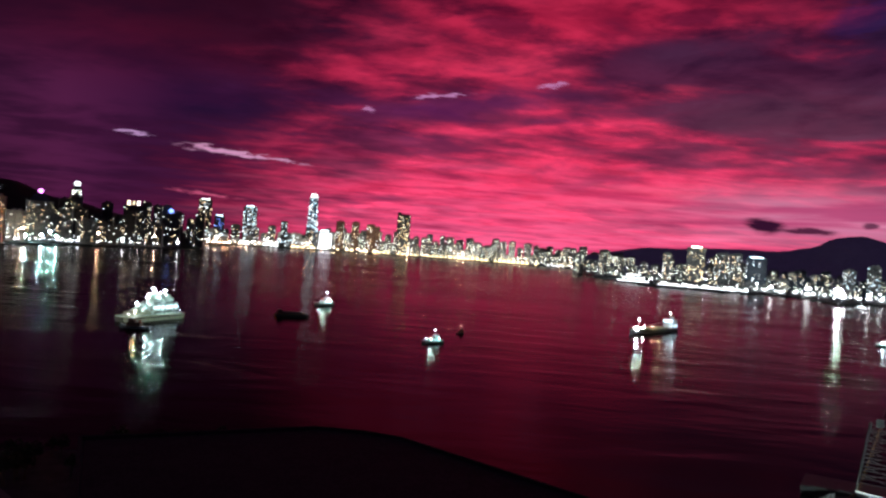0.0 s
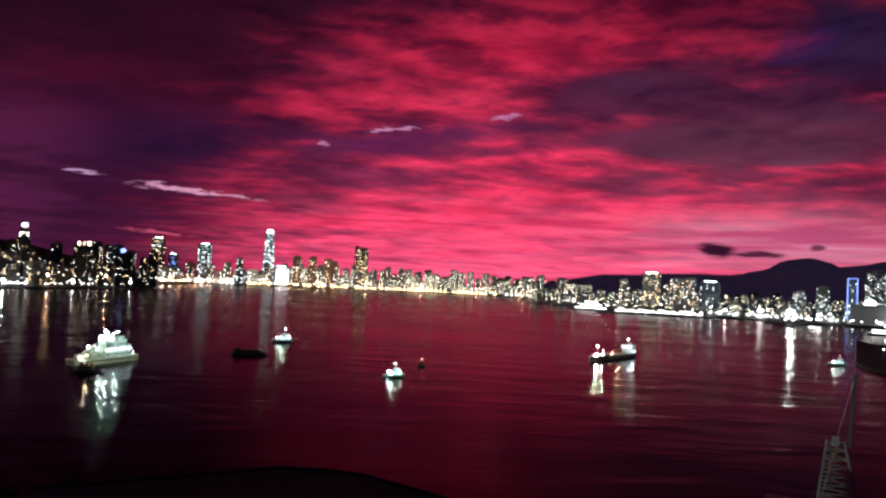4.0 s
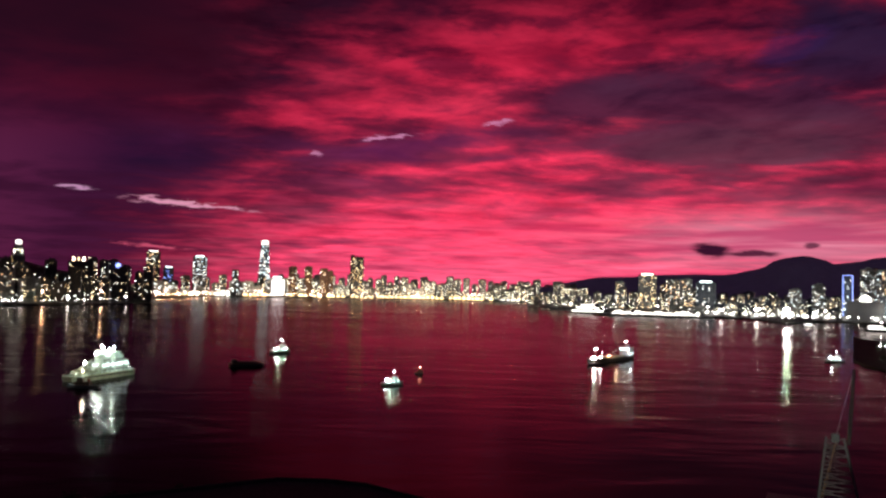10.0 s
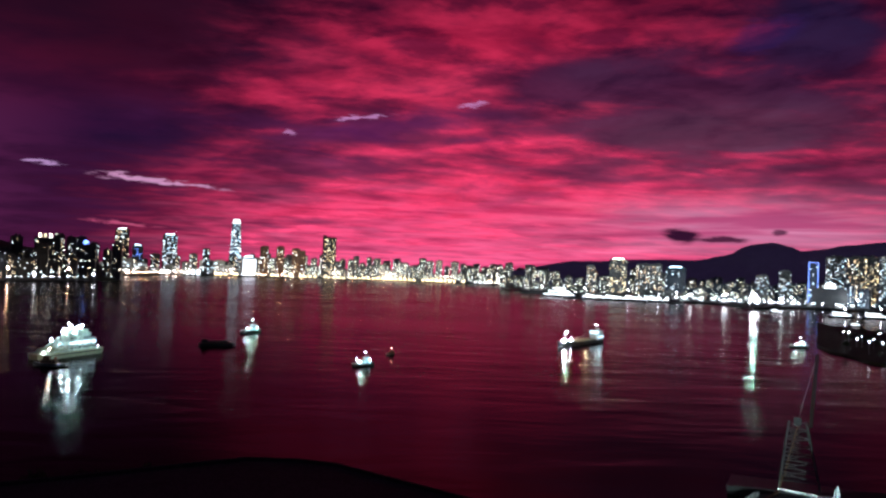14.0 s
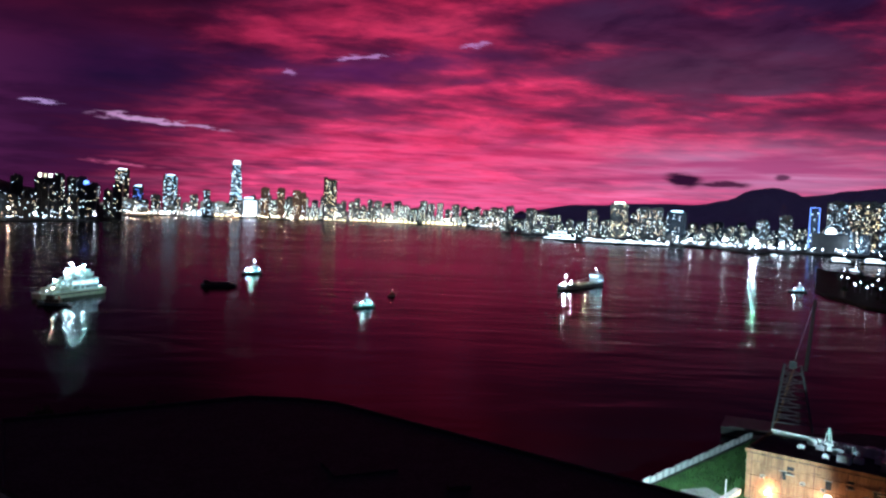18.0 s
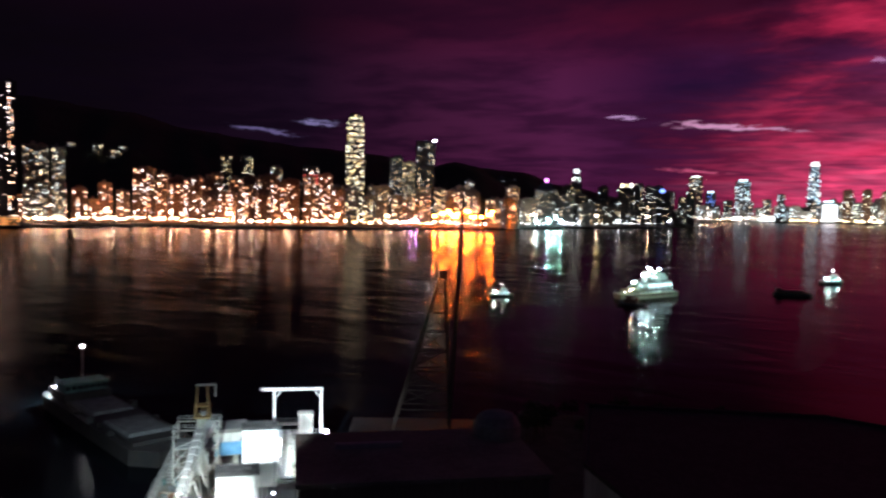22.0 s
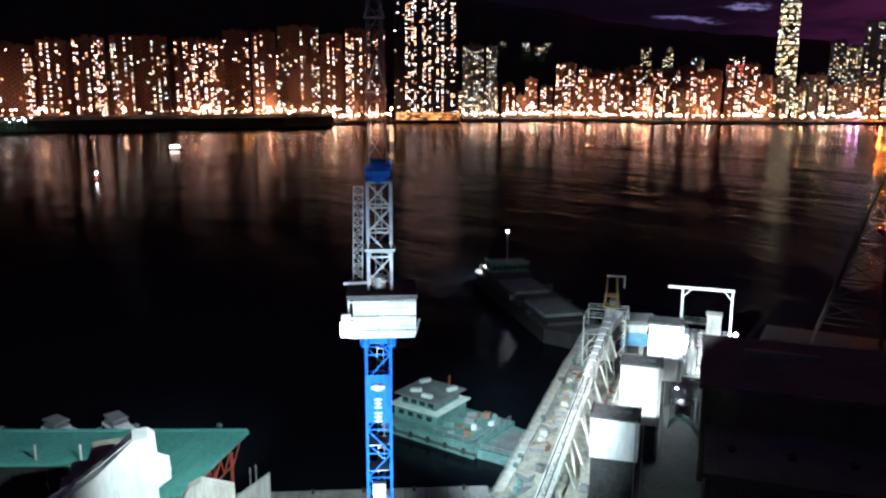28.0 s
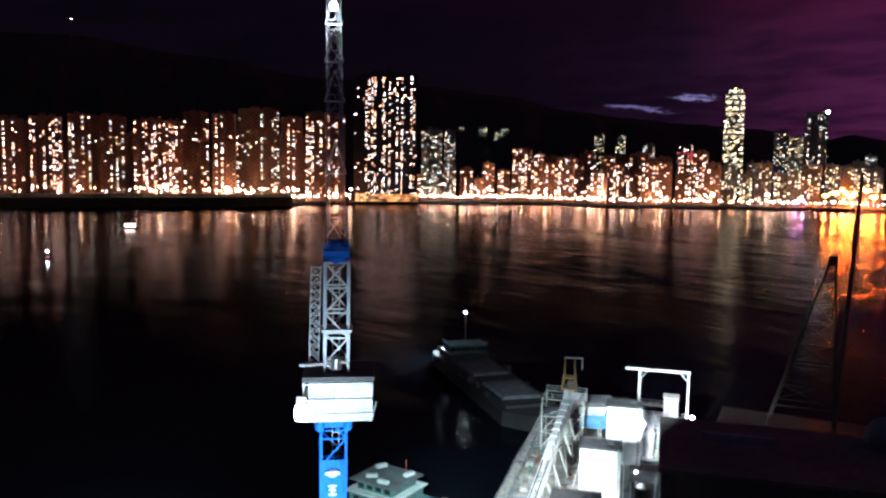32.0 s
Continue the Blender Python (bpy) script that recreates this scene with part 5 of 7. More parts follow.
def plant():
    apron = solid("wharf", Geo().prism([(-0.5, -14), (13.4, -14), (13.4, 56), (15.5, 60), (15.5, 88), (-0.5, 88)], -6.0, 0.25), M["yard"], PLANT, "worn concrete wharf of the batching plant", "wharf", kind="structure")
    solid("yard_ground", Geo().prism([(13.4, -14), (30, -14), (30, 10), (34, 46), (36, 88), (15.5, 88), (15.5, 60), (13.4, 56)], -6.0, 0.2), M["dark_yard"], PLANT, "dark asphalt between silos and warehouse", "ground", kind="structure")
    for k in range(12):
        part("bollard_fender", Geo().beam((-0.7, -4 + k * 8, -5), (-0.7, -4 + k * 8, 0.1), 0.28, 6), M["tyre"], apron)
    for k in range(3):
        y0 = (-5.4, 17.8, 42.9)[k]
        x0 = (17.7, 19.3, 21.9)[k]
        si = thing("cement_silo", PLANT @ pose(x0, y0, 0.25, 0, 0, 3), "square white cement silo with a dark flat roof", "silo", "cement silos")
        # lower walls dark: a shadow across the silo fronts, put in as colour
        sk = (10.3, 6.0, 5.0)[k]
        part("shadow_base", Geo().box(0, 2.2, 0, 6.3, 4.1, sk), M["roofdark"], si, "lower wall coloured dark for a cast shadow")
        part("hopper_wall", Geo().box(0, 2.2, sk, 6.6, 4.4, 16.2 - sk), M["white"], si)
        for j in range(6):
            part("cladding_sheet", Geo().box(-2.75 + 1.1 * j, -0.04, sk + 0.1, 1.07, 0.08, 16.0 - sk), M["white"], si)
        part("roof", Geo().box(0, 2.2, 16.2, 7.0, 4.8, 0.3), M["roofdark"], si, "dark roof slab")
        rail(si, [(-3.4, -0.1, 16.5), (3.4, -0.1, 16.5), (3.4, 4.4, 16.5), (-3.4, 4.4, 16.5), (-3.4, -0.1, 16.5)], 0.3, M["roofdark"])
        part("vent_filter", Geo().box(1.6, 2.8, 16.5, 1.2, 1.2, 0.35), M["roofdark"], si)
        g = Geo()
        for sy in (0.0, 0.5):
            g.beam((3.85, 1 + sy, 0), (3.85, 1 + sy, 16.4), 0.05)
        for j in range(32):
            g.beam((3.85, 1, 0.5 * j), (3.85, 1.5, 0.5 * j), 0.03)
        part("ladder", g, M["steel"], si)
        part("feed_pipe", Geo().beam((2.9, -0.4, 1), (2.9, -0.4, 16.6), 0.1, 8), M["steel"], si)
    # white glare lamp between the rear silos
    lp = thing("yard_lamp", PLANT @ pose(24.6, 40.0, 0.25), "white glaring yard lamp on a post", "lamp")
    part("post", Geo().beam((0, 0, 0), (0, 0, 14.0), 0.12, 6), M["steel"], lp)
    part("arm", Geo().beam((0, 0, 13.8), (0.4, 1.4, 14.2), 0.08, 6), M["steel"], lp)
    part("flood_head", Geo().box(0.4, 1.5, 13.9, 0.8, 0.4, 0.5), M["hull"], lp)
    part("lamp_head", Geo().ball(0, 0, 4.4, 0.55), M["lamp_white"], lp, "glowing lamp head")
    # inclined conveyor
    cv = thing("belt_conveyor", PLANT, "long inclined white conveyor gallery on trestles", "conveyor")
    p, q = Vector((8.4, -12, 4.0)), Vector((9.6, 54, 12.6))
    lattice(cv, p, q, 1.5, 1.5, 22, M["white"], 0.11, 0.075, up=(0, 0, 1))
    d = (q - p).normalized()
    sidev = d.cross(Vector((0, 0, 1))).normalized()
    for k in range(2):
        part("belt_edge", Geo().beam(p + sidev * (0.5 - k) + Vector((0, 0, 0.9)), p.lerp(q, 0.6) + sidev * (0.5 - k) + Vector((0, 0, 0.9)), 0.1), M["tyre"], cv)
    for k in range(13, 22):
        a, b = p.lerp(q, k / 22 + 0.004), p.lerp(q, (k + 1) / 22 - 0.004)
        g = Geo()
        w = sidev * (0.55 + 0.06 * (k - 13))
        up = Vector((0, 0, 1.05))
        g.add([tuple(v) for v in (a - w + up, a + w + up, b + w + up, b - w + up, a - w * 0.8 + up * 1.4, a + w * 0.8 + up * 1.4, b + w * 0.8 + up * 1.4, b - w * 0.8 + up * 1.4)],
              [(0, 1, 2, 3), (7, 6, 5, 4), (0, 4, 5, 1), (1, 5, 6, 2), (2, 6, 7, 3), (3, 7, 4, 0)])
        part("cover_sheet", g, M["white"], cv)
    rail(cv, [tuple(p + sidev * 1.2), tuple(q + sidev * 1.2)], 1.2, M["white"], "walkway_rail")
    for k in range(9):
        c = p.lerp(q, 0.1 + 0.1 * k)
        part("hanging_hose", Geo().beam((c.x + 1.4, c.y, c.z), (c.x + 2.6, c.y + 2.0, max(0.4, c.z - 5)), 0.14, 6), M["white"], cv)
    for k in (0.12, 0.3, 0.48, 0.66, 0.84, 0.98):
        c = p.lerp(q, k)
        for sx in (-1, 1):
            part("trestle_leg", Geo().beam((c.x + sx * 2.0, c.y, 0.2), (c.x + sx * 0.8, c.y, c.z - 0.9), 0.16), M["dirty_white"], cv)
        part("trestle_tie", Geo().beam((c.x - 1.6, c.y, c.z * 0.4), (c.x + 1.2, c.y, c.z * 0.7), 0.09), M["dirty_white"], cv)
    # head frame at the conveyor's end
    hf = thing("conveyor_head_frame", PLANT @ pose(3.5, 60, 0.25), "white open steel frame with sloping chute", "steel frame")
    for sx in (0, 9):
        for sy in (0, 7):
            part("column", Geo().beam((sx, sy, 0), (sx, sy, 11.5), 0.22), M["dirty_white"], hf)
    for z in (3.8, 7.6, 11.5):
        for a, b in (((0, 0), (9, 0)), ((9, 0), (9, 7)), ((9, 7), (0, 7)), ((0, 7), (0, 0))):
            part("girt", Geo().beam((*a, z), (*b, z), 0.15), M["dirty_white"], hf)
    for z in (0, 3.8, 7.6):
        part("brace", Geo().beam((0, 0, z), (9, 0, z + 3.8), 0.1), M["dirty_white"], hf)
        part("brace", Geo().beam((0, 0, z + 3.8), (0, 7, z), 0.1), M["dirty_white"], hf)
    part("platform", Geo().box(4.5, 3.5, 7.7, 9, 7, 0.12), M["steel"], hf)
    part("chute", Geo().beam((7.6, 1.5, 12.4), (5.4, -8, 9.6), 1.25, 4, 0.8), M["white"], hf, "sloping white chute")
    for k in range(6):
        a, b = (k % 3) * 3.4, 0.6 + k * 1.1
        part("pipe_run", Geo().beam((a, -0.4, b), (a + 2.6, -0.4, b + 3.4), 0.12, 6), M["white"], hf)
    rail(hf, [(0, 0, 7.8), (9, 0, 7.8), (9, 7, 7.8)], 1.1, M["white"])
    rail(hf, [(0, 0, 11.6), (9, 0, 11.6), (9, 7, 11.6), (0, 7, 11.6)], 1.1, M["white"])
    for k in range(9):
        part("stair_tread", Geo().box(-1.0, 0.6 + 0.7 * k, 0.42 * (k + 1), 1.0, 0.6, 0.08), M["white"], hf)
    # catwalk and ducts behind the silos
    cw = thing("silo_catwalk", PLANT @ pose(15.0, -4, 0.25), "white steel catwalk with ducts beside the silos", "catwalk")
    for k in range(9):
        y = 2 + 6.2 * k
        part("post", Geo().beam((0, y, 0), (0, y, 6.2), 0.12), M["dirty_white"], cw)
        part("brace", Geo().beam((0, y, 0.4), (0, y + 6.0, 5.8), 0.07), M["dirty_white"], cw)
    part("walkway", Geo().box(0, 27, 6.2, 1.2, 52, 0.12), M["dirty_white"], cw)
    rail(cw, [(-0.6, 2, 6.3), (-0.6, 52, 6.3)], 1.1, M["white"])
    for k in range(4):
        part("duct", Geo().beam((0.3, 4 + 12 * k, 5.6), (2.0, 9 + 12 * k, 9.5), 0.28, 8), M["white"], cw)
    # ochre unloader with cab
    un = thing("ship_unloader", PLANT @ pose(8.6, 66.5, 0.25), "ochre slewing ship unloader on a pedestal", "crane")
    part("pedestal", Geo().turned(0, 0, 0, [(1.6, 0), (1.3, 5), (1.2, 12.5)], 12), M["dirty_white"], un)
    part("slew_deck", Geo().box(0, 0.3, 12.5, 3.4, 3.6, 0.35), M["yellow"], un)
    for sx in (-1.5, 1.5):
        for sy in (-1.2, 1.8):
            part("frame_post", Geo().beam((sx, sy, 12.8), (sx * 0.8, sy * 0.6, 16.0), 0.14), M["yellow"], un)
    part("frame_ring", Geo().box(0, 0.3, 15.0, 3.0, 2.6, 0.25), M["yellow"], un)
    part("winch_box", Geo().box(0.3, 0.8, 12.9, 1.5, 1.4, 1.2), M["yellow"], un)
    for sx in (-1.2, 1.2):
        part("mast_leg", Geo().beam((sx, 0, 15), (sx * 0.9, 0, 19.6), 0.2), M["yellow"], un)
    part("mast_head", Geo().beam((-1.3, 0, 19.6), (2.8, 0.4, 19.6), 0.22), M["white"], un)
    part("drop_leg", Geo().beam((2.7, 0.4, 19.6), (2.7, 0.4, 17.0), 0.16), M["white"], un)
    part("spout", Geo().turned(0.4, -1.6, 13.2, [(0.3, 0), (0.7, 0.5), (0.7, 1.2)], 10), M["steel"], un)
    # blue tarpaulin hopper and dark heap behind it
    hp = thing("receiving_hopper", PLANT @ pose(13.5, 67.0, 0.25, 0, 0, 12), "receiving hopper hung with pale blue tarpaulin", "hopper")
    part("bin", Geo().box(0, 0, 5.0, 5, 5, 4.5, top=1.25), M["dirty_white"], hp)
    part("tarpaulin", Geo().box(0.2, -2.9, 4.6, 5.6, 0.25, 3.0, lean=-0.4), M["bluetarp"], hp, "pale blue tarpaulin sheet")
    for sx in (-2.2, 2.2):
        for sy in (-2, 2):
            part("leg", Geo().beam((sx, sy, 0), (sx, sy, 5.2), 0.18), M["dirty_white"], hp)
    part("canopy", Geo().box(1.5, 2.0, 9.6, 7.4, 5.0, 0.2, lean=1.2), M["tar"], hp, "grey sloping canopy")
    # portal gantry
    gn = thing("portal_gantry", PLANT @ pose(20.6, 76.0, 0.25), "white portal gantry on a raised deck", "gantry")
    part("deck", Geo().box(7.5, 1, 3.6, 15.0, 5, 0.4), M["dirty_white"], gn)
    for sx in (1, 7.5, 14):
        for sy in (-1, 3):
            part("deck_leg", Geo().beam((sx, sy, 0), (sx, sy, 3.7), 0.22), M["dirty_white"], gn)
    part("top_beam", Geo().box(7.1, 1, 15.5, 14.6, 0.6, 0.6), M["white"], gn)
    for sx in (3.1, 14.0):
        part("upright", Geo().box(sx, 1, 4.0, 0.5, 0.6, 11.5), M["white"], gn)
        part("knee_brace", Geo().beam((sx, 1, 13.4), (sx + (1.8 if sx < 8 else -1.8), 1, 15.5), 0.12), M["white"], gn)
    part("cabin", Geo().box(10.4, 1.2, 4.0, 3.2, 3.0, 5.8), M["white"], gn, "white equipment cabin")
    part("cabin_roof", Geo().box(10.4, 1.2, 9.8, 3.6, 3.4, 0.25), M["dirty_white"], gn)
    rail(gn, [(3.5, -1.3, 4.0), (15, -1.3, 4.0)], 1.3, M["white"])
    rail(gn, [(3.5, 1.2, 7.6), (8.6, 1.2, 7.6)], 1.1, M["white"])
    rail(gn, [(0.4, 3.2, 4.0), (15, 3.2, 4.0)], 1.3, M["white"])
    part("upper_walk", Geo().box(6.0, 1.2, 7.4, 5.6, 1.6, 0.12), M["dirty_white"], gn)
    for sx in (1, 4.2, 7.5, 10.8):
        part("deck_brace", Geo().beam((sx, -1, 0.2), (sx + 3.2, -1, 3.6), 0.1), M["white"], gn)
    g = Geo()
    for sx in (12.6, 13.1):
        g.beam((sx, -1.4, 0), (sx, -1.4, 4.2), 0.05)
    for j in range(9):
        g.beam((12.6, -1.4, 0.45 * j), (13.1, -1.4, 0.45 * j), 0.03)
    part("ladder", g, M["white"], gn)
    for k in range(3):
        part("motor", Geo().turned(4.6 + 1.7 * k, 0.6, 4.0, [(0.7, 0), (0.8, 0.8), (0.8, 1.7), (0.3, 2.1)], 10), M["steel"], gn)
    part("lamp", Geo().ball(15.2, -0.8, 6.0, 0.42), M["lamp_white"], gn, "white lamp")
    # pumps and filter drums between the rear silo and the gantry
    sk = thing("filter_skid", PLANT @ pose(24.2, 61.0, 0.25), "crowded white skid of pumps, drums and pipework", "machinery")
    part("frame", Geo().box(2.8, 7, 0, 6.4, 15, 0.35), M["steel"], sk)
    rk = random.Random(77)
    for k in range(12):
        px, py = 0.6 + 2.0 * (k % 3), 1.2 + 3.4 * (k // 3)
        rr, hh = rk.uniform(0.55, 1.0), rk.uniform(2.0, 6.5)
        part("drum", Geo().turned(px, py, 0.35, [(rr, 0), (rr, hh * 0.75), (rr * 0.8, hh * 0.9), (rr * 0.3, hh)], 12), M[rk.choice(["white", "dirty_white", "steel"])], sk)
        part("pipe", Geo().beam((px, py, hh + 0.3), (px + rk.uniform(-2.4, 2.4), py + rk.uniform(-2.6, 2.6), rk.uniform(1.5, 7.0)), 0.14, 6), M["white"], sk)
    for k in range(5):
        part("post", Geo().beam((6.0, 3.2 * k, 0.3), (6.0, 3.2 * k, 7.4), 0.12), M["dirty_white"], sk)
        part("cross_pipe", Geo().beam((0.0, 3.2 * k + 0.4, 5.2 + 0.4 * (k % 2)), (6.0, 3.2 * k + 0.4, 6.4), 0.12, 6), M["white"], sk)
    rail(sk, [(0, 0, 6.4), (6.2, 0, 6.4), (6.2, 14, 6.4)], 1.0, M["white"])
    # pale pad stands in for the floodlight's glare on the ground
    solid("glare_pad", Geo().prism([(17.5, 48.6), (24.2, 48.6), (24.2, 60.5), (17.5, 60.5)], 0.2, 0.3), M["concrete"], PLANT, "pale concrete pad standing in for floodlight glare", "ground", kind="structure")
    ap = thing("arched_hose", PLANT @ pose(24.6, 27.0, 0.25), "grey feed hoses arching over the yard", "hose")
    for q in range(3):
        prev = None
        for k in range(9):
            w = k / 8
            c = Vector((-0.9 + 5.2 * w, 1.2 * q + 2.0 * w, 0.3 + 3.4 * math.sin(math.pi * min(1.0, 0.18 + 0.82 * w))))
            if prev is not None:
                part("hose_length", Geo().beam(prev, c, 0.11, 6), M["deck"], ap)
            prev = c
    # pipes, bins and clutter on the wharf
    rnd = random.Random(5)
    for k in range(60):
        x, y = rnd.uniform(0.8, 14), rnd.uniform(-4, 62)
        if 5 < x < 12.2 and y < 55:
            x = rnd.uniform(0.8, 3.5) if rnd.random() < 0.6 else rnd.uniform(12.3, 12.9)
        kind = k % 4
        if kind == 0:
            b = thing("steel_skip", PLANT @ pose(x, y, 0.25, 0, 0, rnd.uniform(-40, 40)), "rusty open steel skip on the wharf", "skip", "wharf clutter")
            part("tub", Geo().box(0, 0, 0, 2.4, 1.5, 1.1, top=1.2), M["rust"] if k % 3 == 0 else M["steel"], b)
            part("load", Geo().box(0, 0, 1.0, 2.3, 1.4, 0.35, top=0.6), M["gravel"], b)
        elif kind == 1:
            b = thing("drum", PLANT @ pose(x, y, 0.25), "steel drum standing on the wharf", "drum", "wharf clutter")
            part("shell", Geo().turned(0, 0, 0, [(0.42, 0), (0.45, 0.1), (0.42, 0.5), (0.45, 0.9), (0.4, 1.2)], 10), M["deck"] if k % 2 else M["steel"], b)
        elif kind == 2:
            b = thing("pipe_bundle", PLANT @ pose(x, y, 0.25, 0, 0, rnd.uniform(60, 120)), "pipes stacked on the wharf", "pipes", "wharf clutter")
            for j in range(4):
                part("pipe", Geo().beam((-2, j * 0.35, 0.18), (2.5, j * 0.35, 0.18), 0.16, 8), M["steel"], b)
        else:
            b = thing("pallet_box", PLANT @ pose(x, y, 0.25, 0, 0, rnd.uniform(-30, 30)), "covered pallet of bags on the wharf", "pallet", "wharf clutter")
            part("pallet", Geo().box(0, 0, 0, 1.3, 1.1, 0.15), M["rust"], b)
            part("cover", Geo().box(0, 0, 0.15, 1.25, 1.05, 1.0, top=0.9), M["tar"] if k % 8 < 4 else M["dirty_white"], b)
    wall = thing("wharf_edge_wall", PLANT, "pale worn concrete edge strip along the wharf", "kerb")
    for k in range(22):
        part("edge_block", Geo().box(0.5, -6 + 4.2 * k, 0.25, 1.6, 4.1, 0.55 + 0.1 * (k % 3)), M["dirty_white"], wall)
    rail(wall, [(0.0, -7, 0.8), (0.0, 60, 0.8)], 1.2, M["dirty_white"])
    aw = thing("yard_awning", PLANT @ pose(26.0, 40, 0.25), "low grey machinery and awning between silo and shed", "awning")
    part("roof", Geo().box(0, 0, 4.6, 5.0, 9, 0.2, lean=0.5), M["tar"], aw)
    for sx in (-2.2, 2.2):
        for sy in (-4, 4):
            part("post", Geo().beam((sx, sy, 0), (sx, sy, 4.6), 0.1), M["steel"], aw)
    part("tank", Geo().turned(0, -1, 0, [(1.5, 0), (1.5, 2.4), (0.4, 3.1)], 14), M["hull"], aw)


plant()


# ---- dark sheds and roofs
def dark_sheds():
    b = thing("warehouse", PLANT @ pose(49.5, 26, 0), "unlit dark warehouse with a broad flat roof", "warehouse")
    part("wall", Geo().box(0, 0, 0, 41, 26, 15.8), M["brown_clad"], b)
    part("roof", Geo().box(0, 0, 15.8, 42, 27, 0.7), M["flatroof"], b)
    for k in range(9):
        part("pilaster", Geo().box(-20 + 5 * k, -13.15, 0, 0.7, 0.4, 15.6), M["brown_clad"], b)
    part("water_tank", Geo().turned(17, 9, 16.5, [(4.6, 0), (4.5, 2.4), (3.4, 4.0), (1.2, 4.8)], 18), M["tar"], b, "grey domed roof tank")
    part("annex", Geo().box(0.5, -22, 0, 40, 17.6, 9.6), M["brown_clad"], b, "lower brown wing")
    part("annex_roof", Geo().box(0.5, -22, 9.6, 40.6, 17.8, 0.4), M["flatroof"], b)
    part("annex_kerb", Geo().box(0.5, -30.8, 10.0, 40.6, 0.3, 0.4), M["brown_clad"], b)
    for k in range(5):
        part("roof_vent", Geo().turned(-16 + 8 * k, -22, 10.0, [(0.5, 0), (0.5, 0.5), (0.75, 0.6), (0.2, 1.0)], 10), M["roofdark"], b)
    part("roof_duct", Geo().box(-8, 4, 16.5, 12, 1.0, 0.9), M["steel"], b)
    poly = [(-6, 143.5), (-13, 146), (-22, 146.5), (-57, 127), (-44, 98), (8, 52), (66, 76)]
    a = thing("factory_block", pose(0, 0, 0), "black unlit factory block with a flat parapet roof", "factory")
    part("wall", Geo().prism(poly, 3.0, 29.2), M["concrete"], a)
    part("roof", Geo().prism([(x * 0.985, 0.985 * y + 1.2) for x, y in poly], 29.2, 29.5), M["roofdark"], a)
    for (x0, y0), (x1, y1) in zip(poly, poly[1:] + poly[:1]):
        part("parapet", Geo().beam((x0, y0, 29.6), (x1, y1, 29.6), 0.45), M["roofdark"], a)
    part("roof_hatch", Geo().box(-1, 108, 29.5, 9, 6, 0.3, 20), M["roofdark"], a)
    part("vent_block", Geo().box(12, 100, 29.5, 3, 1.0, 0.6, 10), M["roofdark"], a)


dark_sheds()


# ---- derrick lighters with A-frames
def derrick(az, dist, base_w, top_z, lean_deg, boom, length=46, crown=0.08, house=True, steel="oldsteel", name="derrick_barge", label="unlit derrick lighter with a tall lattice frame"):
    x, y = at(az, dist)
    ob = thing(name, pose(x, y, 0, 0, 0, az), label, "derrick barge")
    part("hull", Geo().prism([(-length * 0.5, -8), (length * 0.42, -8), (length * 0.5, 0), (length * 0.42, 8), (-length * 0.5, 8)], -1.0, 2.6, 1.02), M["hull"], ob)
    part("deck", Geo().box(-1, 0, 2.6, length * 0.84, 14.5, 0.2), M["hull"], ob)
    if house:
        part("deckhouse", Geo().box(-length * 0.3, 2, 2.8, 9, 9, 5), M["hull"], ob)
    tip = Vector((lean_deg, 1.0, top_z))
    legs = [Vector((sx * base_w / 2, sy * 3.5, 2.8)) for sx in (-1, 1) for sy in (-1, 1)]
    for l in legs:
        part("frame_leg", Geo().beam(l, tip + (l - Vector((0, 0, 2.8))) * crown, 0.34), M[steel], ob)
    n = 8
    for k in range(1, n):
        ring = [l.lerp(tip + (l - Vector((0, 0, 2.8))) * crown, k / n) for l in legs]
        nxt = [l.lerp(tip + (l - Vector((0, 0, 2.8))) * crown, (k + 1) / n) for l in legs]
        for i, j in ((0, 1), (1, 3), (3, 2), (2, 0)):
            part("frame_tie", Geo().beam(ring[i], ring[j], 0.14), M[steel], ob)
            part("frame_brace", Geo().beam(ring[i], nxt[j], 0.11), M[steel], ob)
    part("crown_block", Geo().box(tip.x, tip.y, tip.z - 1.0, 2.2, 2.0, 2.4), M["hull"], ob)
    if boom:
        (bx0, bz0), (bx1, bz1) = boom
        part("boom", Geo().beam((bx0, -3, bz0), (bx1, -1, bz1), 0.55, 6, 0.45), M["oldsteel"], ob)
        part("boom_stay", Geo().beam(tip, (bx1, -1, bz1), 0.07), M["steel"], ob)
    a0, a1 = legs[0], tip
    lad = part("ladder", Geo().beam(a0 + Vector((0.3, -0.4, 0)), a1 + Vector((0.3, -0.4, 0)), 0.05), M["yellow"] if steel == "tar" else M["oldsteel"], ob, "thin ladder")
    for k in range(30):
        c = a0.lerp(a1, k / 30)
        part("rung", Geo().beam(c + Vector((0.3, -0.4, 0)), c + Vector((1.0, -0.4, 0)), 0.06), M["yellow"] if steel == "tar" else M["oldsteel"], lad)
    return ob


derrick(36.2, 214, 15.5, 44.5, 5.0, ((7.5, 4.0), (10.0, 66.0)), 38, house=False)
derrick(-29.4, 268, 11.5, 22.8, -1.0, ((2.6, 22.0), (4.0, 44.0)), 40, 0.42, house=False, steel="tar", label="derrick lighter with a short pale braced frame by the fence")


